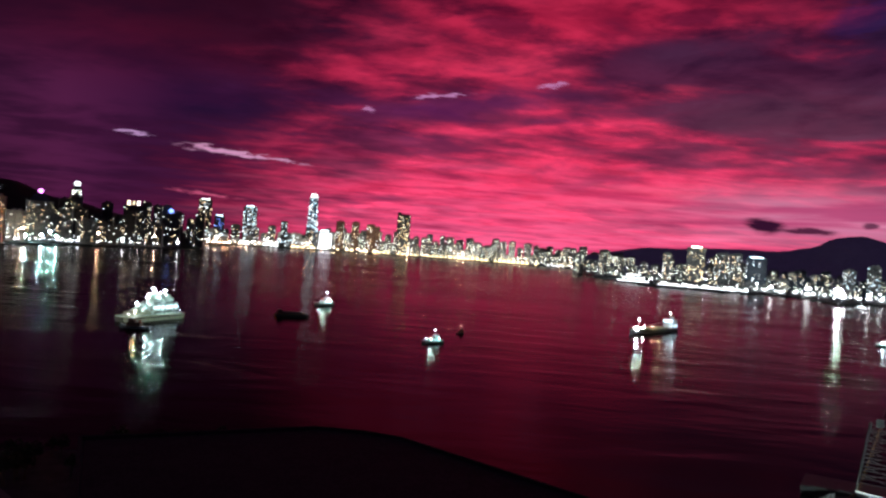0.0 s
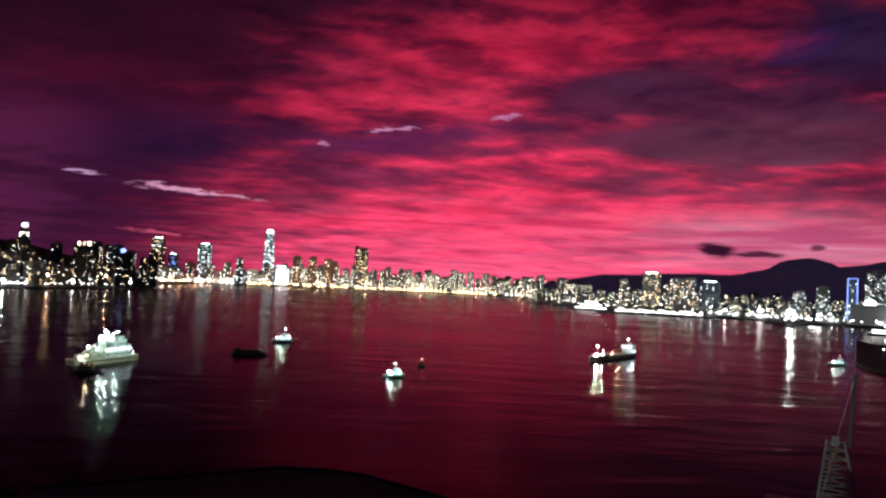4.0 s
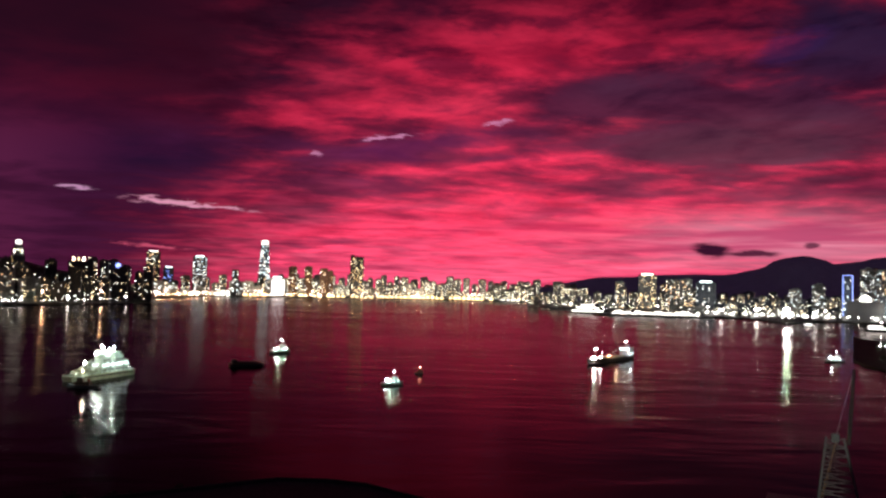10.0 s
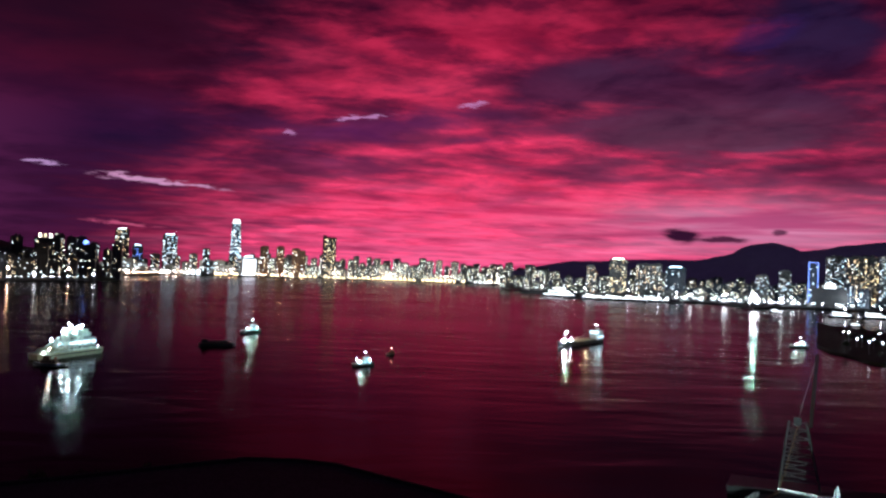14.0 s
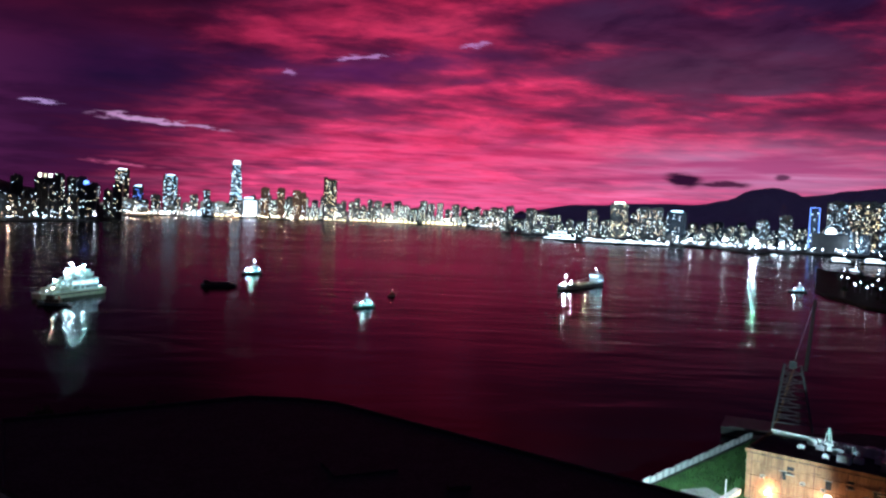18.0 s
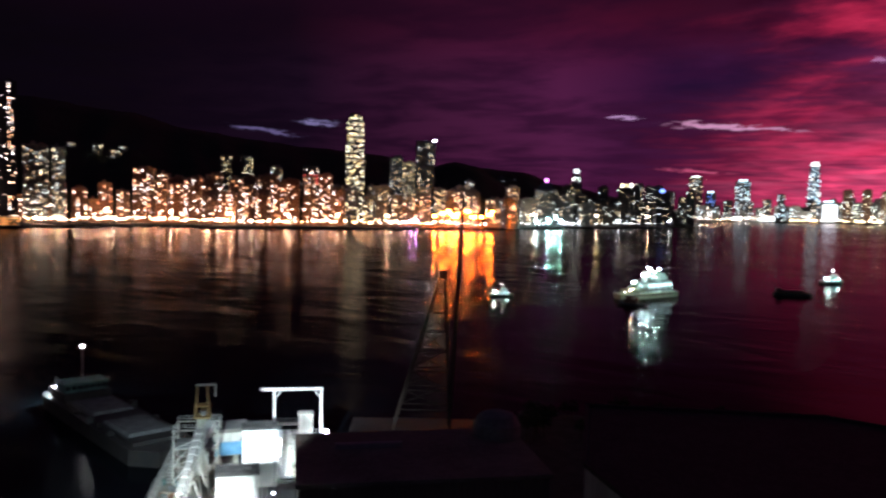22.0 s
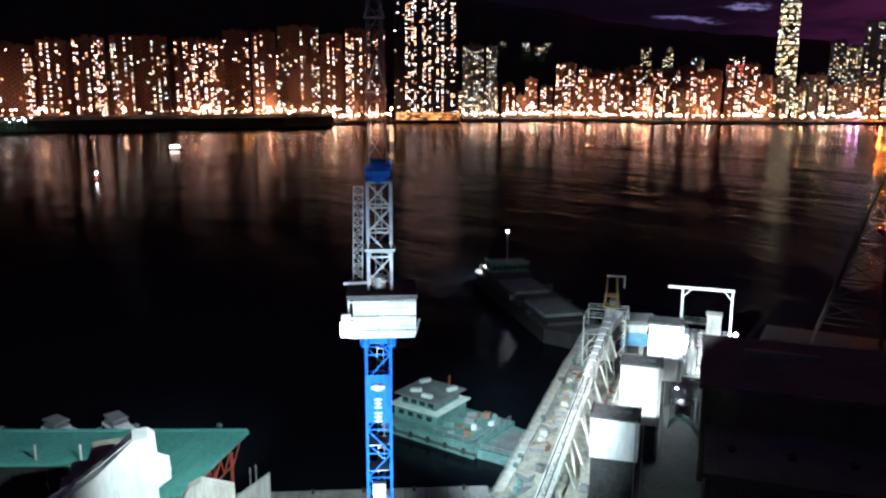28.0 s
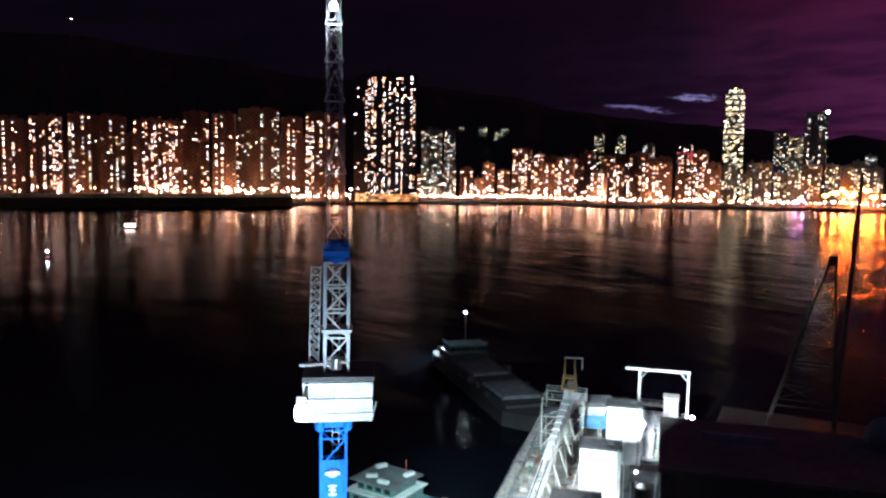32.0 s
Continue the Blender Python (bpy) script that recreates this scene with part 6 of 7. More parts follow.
# ---- waterfront shed with the green roof, white stair tower
def green_shed():
    ob = thing("boatyard_shed", pose(0, 0, 0), "boatyard shed with a teal sheet roof and red trusses", "shed")
    fr, nr = Vector((-109, 21, 16)), Vector((-93.5, 9.2, 16))
    along = Vector((-15, -32.5, 0)).normalized()
    inner = fr.lerp(nr, 0.543)
    n = 26
    for k in range(n):
        a, b = fr + along * (2.3 * k), fr + along * (2.3 * k + 2.24)
        edge = nr if k < 3 else inner
        c, d = edge + along * (2.3 * k), edge + along * (2.3 * k + 2.24)
        g = Geo().add([tuple(v) for v in (a, b, d, c, a - Vector((0, 0, 0.35)), b - Vector((0, 0, 0.35)), d - Vector((0, 0, 0.35)), c - Vector((0, 0, 0.35)))],
                      [(0, 3, 2, 1), (4, 5, 6, 7), (0, 1, 5, 4), (1, 2, 6, 5), (2, 3, 7, 6), (3, 0, 4, 7)])
        part("roof_sheet", g, M["teal"], ob)
    part("fascia", Geo().beam(fr + Vector((0, 0, -0.2)), nr + Vector((0, 0, -0.2)), 0.42), M["teal"], ob, "teal edge fascia")
    part("fascia", Geo().beam(fr, fr + along * 58, 0.3), M["teal"], ob, "teal edge fascia")
    # dark sheets added to stand for the shade below the roof edge
    part("shade_rail", Geo().beam(inner + along * 7.2 + Vector((0.8, -0.3, -6.5)), inner + along * 58 + Vector((0.8, -0.3, -6.5)), 0.2), M["roofdark"], ob)
    for k in range(10):
        a, b = inner + along * (7.0 + 5 * k) + Vector((-0.3, 0.1, 0)), inner + along * (11.9 + 5 * k) + Vector((-0.3, 0.1, 0))
        part("shade_sheet", Geo().add([(a.x, a.y, 3.6), (b.x, b.y, 3.6), (b.x, b.y, 15.5), (a.x, a.y, 15.5), (a.x - 0.2, a.y + 0.1, 3.6), (b.x - 0.2, b.y + 0.1, 3.6), (b.x - 0.2, b.y + 0.1, 15.5), (a.x - 0.2, a.y + 0.1, 15.5)], [(0, 1, 2, 3), (7, 6, 5, 4), (0, 3, 7, 4), (1, 5, 6, 2), (3, 2, 6, 7), (0, 4, 5, 1)]), M["roofdark"], ob)
    for t in range(3):
        o = along * (-0.35 + 2.4 * t) + Vector((0, 0, -0.4))
        for k in range(6):
            p, q = fr.lerp(nr, 0.16 + k * 0.15) + o, fr.lerp(nr, 0.16 + (k + 1) * 0.15) + o
            drop = Vector((0.7, -0.4, -2.1 - 0.1 * k))
            part("truss_web", Geo().beam(p, (p + q) / 2 + drop, 0.11), M["redsteel"], ob)
            part("truss_web", Geo().beam(q, (p + q) / 2 + drop, 0.11), M["redsteel"], ob)
            if k:
                part("truss_chord", Geo().beam((fr.lerp(nr, 0.16 + (k - 1) * 0.15) + p) / 2 + o * 0.5 + drop, (p + q) / 2 + drop, 0.13), M["redsteel"], ob)
        for k in (0.3, 0.95):
            p = fr.lerp(nr, k) + o
            part("column", Geo().beam((p.x, p.y, 3.4), (p.x, p.y, p.z - 0.3), 0.28), M["redsteel"], ob)
    # added lamp boxes with spots, there only to brighten the moored yachts
    for k in (4, 16):
        p = fr + along * k + Vector((-0.3, 0.1, 0.5))
        part("added_lamp_box", Geo().box(p.x, p.y, p.z, 0.7, 0.5, 0.4, 30), M["steel"], ob)
        bulb("yacht_fill_light", p.x - 0.9, p.y + 0.4, p.z + 0.4, (p.x - 38, p.y - 6, 3), 26000, (0.82, 0.96, 1.0), 80, 0.3, 0.6)
    for k in range(4):
        p = inner.lerp(fr, 0.12) + along * (18 + 6 * k)
        part("vent_pipe", Geo().beam(p, p + Vector((0, 0, 2.2)), 0.16, 8), M["white"], ob)


green_shed()


def wall_face(name, az, dist, outline, depth, mat, label, category):
    """A block whose profile (sideways, height) faces the balcony."""
    x, y = at(az, dist)
    g = Geo()
    n = len(outline)
    g.add([(u, 0, z) for u, z in outline] + [(u, depth, z) for u, z in outline],
          [tuple(range(n)), tuple(range(2 * n - 1, n - 1, -1))] + [((i + 1) % n, i, n + i, n + (i + 1) % n) for i in range(n)])
    ob = thing(name, pose(x, y, 0, 0, 0, az), label, category)
    part("wall", g, M[mat], ob)
    return ob


st = wall_face("stair_tower", 86, 80, [(-14, 3.4), (0.6, 3.4), (0.6, 24.6), (1.9, 25.5), (1.9, 26.6), (0.7, 27.2), (0.6, 29.6), (-0.1, 30.2), (-1.6, 30.1), (-4.6, 27.4), (-7.8, 25.2), (-14, 22.0)], 3.0, "white", "white concrete stair tower with a stepped parapet", "stair tower")
for k in range(7):
    part("coping", Geo().beam((-1.6 - 1.7 * k, 0.6, 30.1 - 1.22 * k), (-1.6 - 1.7 * (k + 1) + 0.1, 0.6, 30.1 - 1.22 * (k + 1)), 0.12), M["concrete"], st)
part("roof_slab", Geo().box(-7, 5.5, 3.4, 14, 5, 17.0), M["concrete"], st)
tp = thing("covered_stack", pose(*at(86.5, 88), 0, 0, 0, 86), "heap under a mottled tarpaulin beside the stair tower", "stack")
part("stand", Geo().box(-5, 2, 3.4, 7.5, 6, 18.0), M["concrete"], tp)
part("tarpaulin", Geo().box(-4.6, 2, 21.4, 7.0, 5, 2.0, top=0.85).box(-3.4, 2, 23.4, 5.0, 4, 2.4, top=0.7), M["yard"], tp)
for k in range(6):
    part("fold", Geo().beam((-6.8 + 0.9 * k, -0.6, 21.6), (-5.2 + 0.6 * k, 0.3, 25.4), 0.14), M["concrete"], tp)
wb = wall_face("lift_house", 82, 85, [(-3.2, 3.4), (2.6, 3.4), (2.7, 20.7), (-0.8, 22.0), (-2.2, 21.4), (-3.2, 19.6)], 1.4, "dirty_white", "pale rooftop lift house with a hipped top", "lift house")
part("door", Geo().box(0.8, -0.06, 16.4, 0.9, 0.1, 2.0), M["steel"], wb)
gw = wall_face("boundary_ramp", 78, 90, [(-3.3, 3.4), (0.7, 3.4), (0.7, 19.4), (-3.3, 16.8)], 0.6, "concrete", "grey sloping ramp wall", "wall")
part("rail_post", Geo().beam((-0.9, 0.3, 18.3), (-0.9, 0.3, 20.6), 0.08), M["steel"], gw)
part("rail_post", Geo().beam((-1.6, 0.3, 17.9), (-1.6, 0.3, 20.3), 0.08), M["steel"], gw)

# quay strip along the water
qs = thing("quay_strip", pose(0, 0, 0), "pale concrete quay strip at the water's edge", "quay")
q0, q1 = Vector((-114, 20, 3.6)), Vector((-99.6, 56, 3.6))
for k in range(12):
    a, b = q0.lerp(q1, k / 12), q0.lerp(q1, (k + 0.97) / 12)
    w = Vector((7.5, -3.0, 0))
    part("slab", Geo().add([tuple(v) for v in (a, b, b + w, a + w)] + [tuple(v + Vector((0, 0, 0.25))) for v in (a, b, b + w, a + w)],
                           [(0, 3, 2, 1)[::-1], (4, 5, 6, 7)[::-1], (0, 1, 5, 4)[::-1], (1, 2, 6, 5)[::-1], (2, 3, 7, 6)[::-1], (3, 0, 4, 7)[::-1]]), M["concrete"], qs)
for k in range(5):
    p = q0.lerp(q1, 0.1 + 0.2 * k)
    part("bollard", Geo().turned(p.x + 0.8, p.y - 0.3, 3.85, [(0.25, 0), (0.2, 0.4), (0.35, 0.6)], 8), M["hull"], qs)


# ---- fenced lot and ochre building to the north
def fenced_lot():
    f = thing("site_fence", pose(0, 0, 0), "white sheet hoarding along the quay", "fence")
    a, b = Vector((59.5, 172.5, 3.6)), Vector((112.5, 221, 3.6))
    n = 22
    ang = math.degrees(math.atan2(b.y - a.y, b.x - a.x))
    for k in range(n):
        p = a.lerp(b, (k + 0.5) / n)
        part("panel", Geo().box(p.x, p.y, 3.6, 2.75, 0.12, 1.5 + 0.15 * ((k * 7) % 3), ang), M["white"], f)
        q = a.lerp(b, k / n)
        part("post", Geo().box(q.x, q.y, 3.6, 0.25, 0.3, 1.95, ang), M["concrete"], f)
    lot = [(60.2, 171.6), (113, 219.6), (96, 184), (84, 166), (70, 150), (60, 152)]
    solid("grass_lot", Geo().prism(lot, 3.5, 3.75), M["grass"], label="rough green grass on the fenced lot", category="grass", kind="structure")
    r = random.Random(3)
    g = Geo()
    for k in range(2200):
        u, v = r.random(), r.random()
        p = Vector((60.8, 171, 3.7)).lerp(Vector((111, 217, 3.7)), u) + Vector((16, -18, 0)) * v * 0.8 * (1 - 0.6 * u)
        g.beam(p, p + Vector((r.uniform(-0.3, 0.3), r.uniform(-0.3, 0.3), r.uniform(0.4, 1.1))), 0.12, 3, 0.01)
    solid("grass_tufts", g, M["grass"], label="tufts of rough grass", category="grass", kind="stuff")
    solid("lot_slab", Geo().prism([(67.0, 164.5), (73, 163.5), (80, 170.0), (79, 175.5), (72, 173.5)], 3.6, 4.3), M["concrete"], label="cracked pale concrete slab on the lot", category="ground", kind="structure")
    w = thing("lot_wall", pose(0, 0, 0), "low white wall across the lot", "wall")
    for k in range(8):
        p, q = Vector((71.8, 159.2, 3.6)).lerp(Vector((85.2, 172.4, 3.6)), k / 8), Vector((71.8, 159.2, 3.6)).lerp(Vector((85.2, 172.4, 3.6)), (k + 0.96) / 8)
        part("wall_bay", Geo().beam(p + Vector((0, 0, 1.0)), q + Vector((0, 0, 1.0)), 0.9), M["white"], w)
    part("post", Geo().beam((82, 172, 3.6), (82, 172, 7.4), 0.14, 8), M["white"], w)
    # building: local x along its front, y inward
    bl = thing("ochre_workshop", pose(86, 171, 3.6, 0, 0, -43.5), "ochre rendered workshop under an orange lamp", "workshop")
    part("wall", Geo().box(30, 9.5, 0, 60, 19, 10.6), M["orange"], bl)
    part("roof", Geo().box(30, 9.5, 10.6, 60.6, 19.6, 0.4), M["roofdark"], bl)
    part("parapet", Geo().box(30, -0.1, 10.6, 60.8, 0.4, 1.0), M["orange"], bl)
    part("parapet", Geo().box(-0.2, 9.5, 10.6, 0.4, 19.4, 1.0), M["orange"], bl)
    part("parapet", Geo().box(30, 19.2, 10.6, 60.8, 0.4, 1.6), M["white"], bl, "white rear parapet")
    for z in (2.6, 5.4, 8.2):
        part("string_course", Geo().box(30, -0.12, z, 60, 0.25, 0.3), M["orange"], bl)
    for k in range(12):
        x = 3.5 + 4.6 * k
        for z in ((3.2, 6.2) if k % 4 == 3 else (6.2,) if k % 2 else ()):
            wn = part("window", Geo().box(x, -0.02, z, 1.2, 0.12, 1.8), M["win_gold"] if (k, z) in ((3, 3.2), (5, 3.2), (8, 6.2)) else M["glass"], bl)
            part("hood", Geo().box(x, -0.25, z + 1.9, 1.6, 0.4, 0.12), M["concrete"], wn)
    for k in range(14):
        x = 2.2 + 4.2 * k
        part("pipe_bracket", Geo().box(x, -0.22, 8.9 - 0.5 * (k % 3), 1.5 + 0.5 * (k % 2), 0.22, 0.14), M["rust"], bl)
        if k % 3 != 1:
            ac = part("window_cooler", Geo().box(x + 1.6, -0.45, 5.6 + 0.2 * (k % 3), 0.9, 0.7, 0.6), M["dirty_white"], bl, "pale window cooling box")
            part("grille", Geo().box(x + 1.6, -0.82, 5.68 + 0.2 * (k % 3), 0.7, 0.05, 0.44), M["hull"], ac)
    for k, x in enumerate((9.5, 21.5, 27.5, 36.0)):
        dw = part("dark_opening", Geo().box(x, -0.04, 7.6 - 0.2 * (k % 2), 1.5, 0.14, 1.7), M["glass"], bl)
        part("sill", Geo().box(x, -0.2, 7.5 - 0.2 * (k % 2), 1.8, 0.35, 0.12), M["concrete"], dw)
    for k in range(9):
        part("drainpipe", Geo().beam((1.2 + 6.6 * k, -0.2, 0), (1.2 + 6.6 * k, -0.2, 10.6), 0.1, 6), M["rust"], bl)
    part("wall_lamp", Geo().ball(5.0, -0.6, 2.6, 0.35), M["lamp_warm"], bl, "glaring orange wall lamp")
    for x in (16.5, 30.0):
        part("wall_lamp", Geo().box(x, -0.5, 2.9, 0.9, 0.3, 0.6), M["lamp_warm"], bl, "bright boxed wall lamp")
    r = random.Random(9)
    for k in range(40):
        x, y = 9 + 1.25 * k, r.uniform(3.5, 17.5)
        ac = thing("roof_unit", pose(86, 171, 3.6, 0, 0, -43.5) @ pose(x, y, 11.0, 0, 0, r.uniform(-10, 10)), "pale cooling unit on the workshop roof", "roof unit", "roof units")
        s = r.uniform(0.6, 1.7)
        part("casing", Geo().box(0, 0, 0.3, 2.0 * s, 1.4 * s, 1.3 * s), M["white"] if k % 3 else M["steel"], ac)
        part("fan_cowl", Geo().turned(0, 0, 0.3 + 1.3 * s, [(0.5 * s, 0), (0.55 * s, 0.25)], 10), M["steel"], ac)
        for sx in (-0.8, 0.8):
            part("foot", Geo().box(sx * s, 0, 0, 0.2, 1.3 * s, 0.3), M["rust"], ac)
    fl = thing("roof_flue", pose(86, 171, 3.6, 0, 0, -43.5) @ pose(14, 13, 11.0), "pale steel flue frame on the roof", "flue")
    for sx in (-1.2, 1.2):
        part("leg", Geo().beam((sx, 0, 0), (sx * 0.3, 0, 4.6), 0.12), M["white"], fl)
    part("stack", Geo().beam((0, 0.5, 0), (0, 0.5, 5.4), 0.3, 8), M["steel"], fl)


fenced_lot()
lx, ly = (Matrix.Translation((86, 171, 3.6)) @ Euler((0, 0, radians(-43.5))).to_matrix().to_4x4() @ Vector((5.0, -1.6, 3.0))).xy
bulb("wall_lamp_light", lx, ly, 6.9, None, 1900, (1.0, 0.42, 0.12), size=0.5)
for along_wall in (16.5, 30.0):
    lx, ly = (Matrix.Translation((86, 171, 3.6)) @ Euler((0, 0, radians(-43.5))).to_matrix().to_4x4() @ Vector((along_wall, -2.6, 3.0))).xy
    bulb("wall_lamp_light", lx, ly, 7.4, None, 1500, (1.0, 0.48, 0.18), size=0.5)
# added floodlight in mid-air, without a post, to light the lot and workshop
bulb("yard_floodlight", 64, 142, 15.0, (84, 186, 4), 130000, (0.80, 1.0, 0.94), 86, 0.5)
bulb("jib_worklight", *(Matrix.Translation((*at(69, 60), 3.6)) @ Euler((0, 0, radians(69))).to_matrix().to_4x4() @ Vector((-0.3, 11.6, 74.6))), None, 420, (0.9, 0.97, 1.0), size=0.3)
# added spot with no lamp on the unloader, to brighten the sand barge
ux = PLANT @ Vector((8.6, 68.0, 19.0))
bulb("unloader_floodlight", *ux, (-205, 128, 6), 8000, (0.75, 0.97, 1.0), 70, 0.4)
bulb("yard_floodlight", *(PLANT @ Vector((25.0, 41.9, 14.0))), tuple(PLANT @ Vector((26.5, 66.0, 2.5))), 130000, (0.92, 0.99, 1.0), 74, 0.3, 0.6)
yl = PLANT @ Vector((24.6, 39.2, 4.7))
bulb("yard_lamp_light", *yl, None, 800, (0.9, 0.98, 1.0), size=0.5)

# dark spit with the boat shelter to the north-east
shore("ground_spit", [(-30.2, 930), (-30.9, 860), (-32, 825), (-33.2, 770), (-36, 720), (-42, 650), (-60, 600)], 480, 2.2, "wood_hill", "dark wooded spit beside the boat shelter")


def trees(name, spots, label):
    """Dark broadleaf trees: trunk, limbs and a crown of leaf clumps."""
    r = random.Random(31)
    trunk, crown = Geo(), Geo()
    h = 9.0
    trunk.beam((0, 0, -0.5), (0.2, 0.1, h * 0.45), 0.35, 7, 0.22)
    for k in range(6):
        a = k * 1.05
        trunk.beam((0.2, 0.1, h * 0.40), (2.2 * math.cos(a), 2.2 * math.sin(a), h * (0.62 + 0.05 * (k % 3))), 0.15, 5, 0.05)
    for k in range(230):
        a, u = r.uniform(0, 6.28), r.random() ** 0.5
        rr = 3.4 * u * (0.75 + 0.35 * math.sin(3 * a))
        z = h * (0.5 + 0.5 * r.random() * (1 - 0.6 * u * u))
        s = r.uniform(0.35, 0.75)
        n = Vector((r.uniform(-1, 1), r.uniform(-1, 1), r.uniform(-0.2, 1))).normalized() * s
        t2 = n.orthogonal().normalized() * s
        c = Vector((rr * math.cos(a), rr * math.sin(a), z))
        crown.add([tuple(c - t2), tuple(c + n * 0.4), tuple(c + t2), tuple(c - n * 0.4)], [(0, 1, 2, 3)])
    tm, cm = trunk.mesh("trunk", M["bark"]), crown.mesh("crown", M["leaf"])
    for x, y, z, s in spots:
        t = thing(name, pose(x, y, z, 0, 0, r.uniform(0, 360)) @ Matrix.Scale(s, 4), label, "tree", "dark shore trees")
        part("trunk", tm, None, t)
        part("crown", cm, None, t)


rt = random.Random(17)
trees("tree", [(*at(rt.uniform(14, 28.5), rt.uniform(196, 226)), 3.6, rt.uniform(0.6, 1.0)) for _ in range(26)], "dark leafy tree on the unlit headland")
trees("tree", [(*at(rt.uniform(-44, -33.5), rt.uniform(745, 830)), 2.6, rt.uniform(0.6, 1.1)) for _ in range(40)], "dark leafy tree on the unlit spit")
trees("tree", [(*at(rt.uniform(-44, -31.4), rt.uniform(850, 1150)), 3.0, rt.uniform(0.8, 1.6)) for _ in range(90)], "dark leafy tree on the unlit spit")

# ---------------------------------------------------------------- vessels
def hull_mesh(length, beam, depth, sheer=0.8, stern=0.8):
    """A ship's hull along +x, from a few rounded stations."""
    g = Geo()
    st = [(-0.5, stern, 0.15), (-0.35, 0.97, 0.0), (0.0, 1.0, 0.0), (0.25, 0.92, 0.05), (0.40, 0.55, 0.4), (0.5, 0.06, 1.0)]
    for u, w, s in st:
        for v, zz in ((0.62, -0.8), (0.95, 0.3), (1.0, depth + sheer * s)):
            for sg in (-1, 1):
                g.v.append((u * length, sg * v * w * beam / 2, zz))
    for i in range(len(st) - 1):
        a, b = 6 * i, 6 * (i + 1)
        for k in (0, 2):
            g.f += [(a + k, b + k, b + k + 2, a + k + 2), (a + k + 3, b + k + 3, b + k + 1, a + k + 1)]
        g.f += [(a + 4, b + 4, b + 5, a + 5), (a + 1, b + 1, b, a)]
    g.f += [(0, 2, 4, 5, 3, 1), tuple(6 * (len(st) - 1) + k for k in (1, 3, 5, 4, 2, 0))]
    return g


def tug(az, dist, length, heading, label, lit=True, lamp="lamp_white", name="tugboat"):
    x, y = at(az, dist)
    s = length / 20.0
    ob = thing(name, pose(x, y, 0, 0, 0, az + heading), label, "boat")
    part("hull", hull_mesh(length, 6.4 * s, 1.7 * s, 1.3 * s), M["hull"], ob)
    part("bulwark_rail", Geo().beam((-9.5 * s, -2.9 * s, 2.1 * s), (5 * s, -3.0 * s, 2.2 * s), 0.12 * s).beam((-9.5 * s, 2.9 * s, 2.1 * s), (5 * s, 3.0 * s, 2.2 * s), 0.12 * s), M["white"] if lit else M["rust"], ob)
    dk = part("deckhouse", Geo().box(0.5 * s, 0, 1.6 * s, 9 * s, 4.4 * s, 2.4 * s), M["white"] if lit else M["rust"], ob)
    for k in range(4):
        for sg in (-1, 1):
            part("porthole", Geo().box((-2.6 + 2 * k) * s, sg * 2.2 * s, 2.6 * s, 0.8 * s, 0.15 * s, 0.7 * s), M["win_cool"] if lit and k % 2 else M["glass"], dk)
    wh = part("wheelhouse", Geo().box(2.0 * s, 0, 4.0 * s, 4 * s, 3.4 * s, 2.2 * s, top=0.92), M["white"] if lit else M["rust"], ob)
    for k in (-1, 0, 1):
        part("pane", Geo().box(4.0 * s, k * 1.0 * s, 4.9 * s, 0.15 * s, 0.85 * s, 0.8 * s), M["glass"], wh)
    part("roof", Geo().box(2.0 * s, 0, 6.2 * s, 4.6 * s, 3.9 * s, 0.2 * s), M["white"] if lit else M["hull"], wh)
    part("funnel", Geo().turned(-3.0 * s, 0, 4.0 * s, [(0.8 * s, 0), (0.7 * s, 1.8 * s)], 10), M["redsteel"], ob)
    mast = part("mast", Geo().beam((1.0 * s, 0, 6.3 * s), (1.0 * s, 0, 10.5 * s), 0.12 * s, 6).beam((1.0 * s, -1.0 * s, 8.5 * s), (1.0 * s, 1.0 * s, 8.5 * s), 0.07 * s), M["white"], ob)
    part("masthead_lamp", Geo().ball(1.0 * s, 0, 10.6 * s, 0.30 * s), M[lamp], mast, "white masthead lamp")
    for k in range(5):
        for sg in (-1, 1):
            part("tyre_fender", Geo().turned((-7 + 3 * k) * s, sg * 3.25 * s, 0.5 * s, [(0.25 * s, 0), (0.45 * s, 0.2 * s), (0.25 * s, 0.9 * s)], 8), M["tyre"], ob)
    if lit:
        for k, sg in ((-5.5, -1), (-5.5, 1), (4.6, -1)):
            part("deck_lamp", Geo().ball(k * s, sg * 1.9 * s, 4.4 * s, 0.2 * s), M["lamp_deck"], ob, "bright deck lamp")
        bulb("tug_deck_light", *(Vector((x, y, 0)) + Euler((0, 0, radians(az + heading))).to_matrix() @ Vector((-6.5 * s, -4.5 * s, 6.5 * s))), None, 1300 * s * s, (0.85, 0.97, 1.0), size=0.6)
    return ob


tug(8.6, 765, 23, 42, "tugboat with white-lit deckhouse riding at anchor")
tug(0.6, 528, 17, 38, "small workboat with a lit white cabin")
tug(-1.3, 602, 10, 60, "small dark launch with one lamp", lit=False, lamp="lamp_warm", name="launch")
tug(30.6, 540, 16, 5, "tugboat with white deck lights before orange reflections")
tug(-29.2, 905, 20, 30, "workboat with a glaring white lamp near the breakwater")
tug(21.3, 520, 19, 160, "black tug lashed in front of the stone barge", lit=False, lamp="lamp_warm")


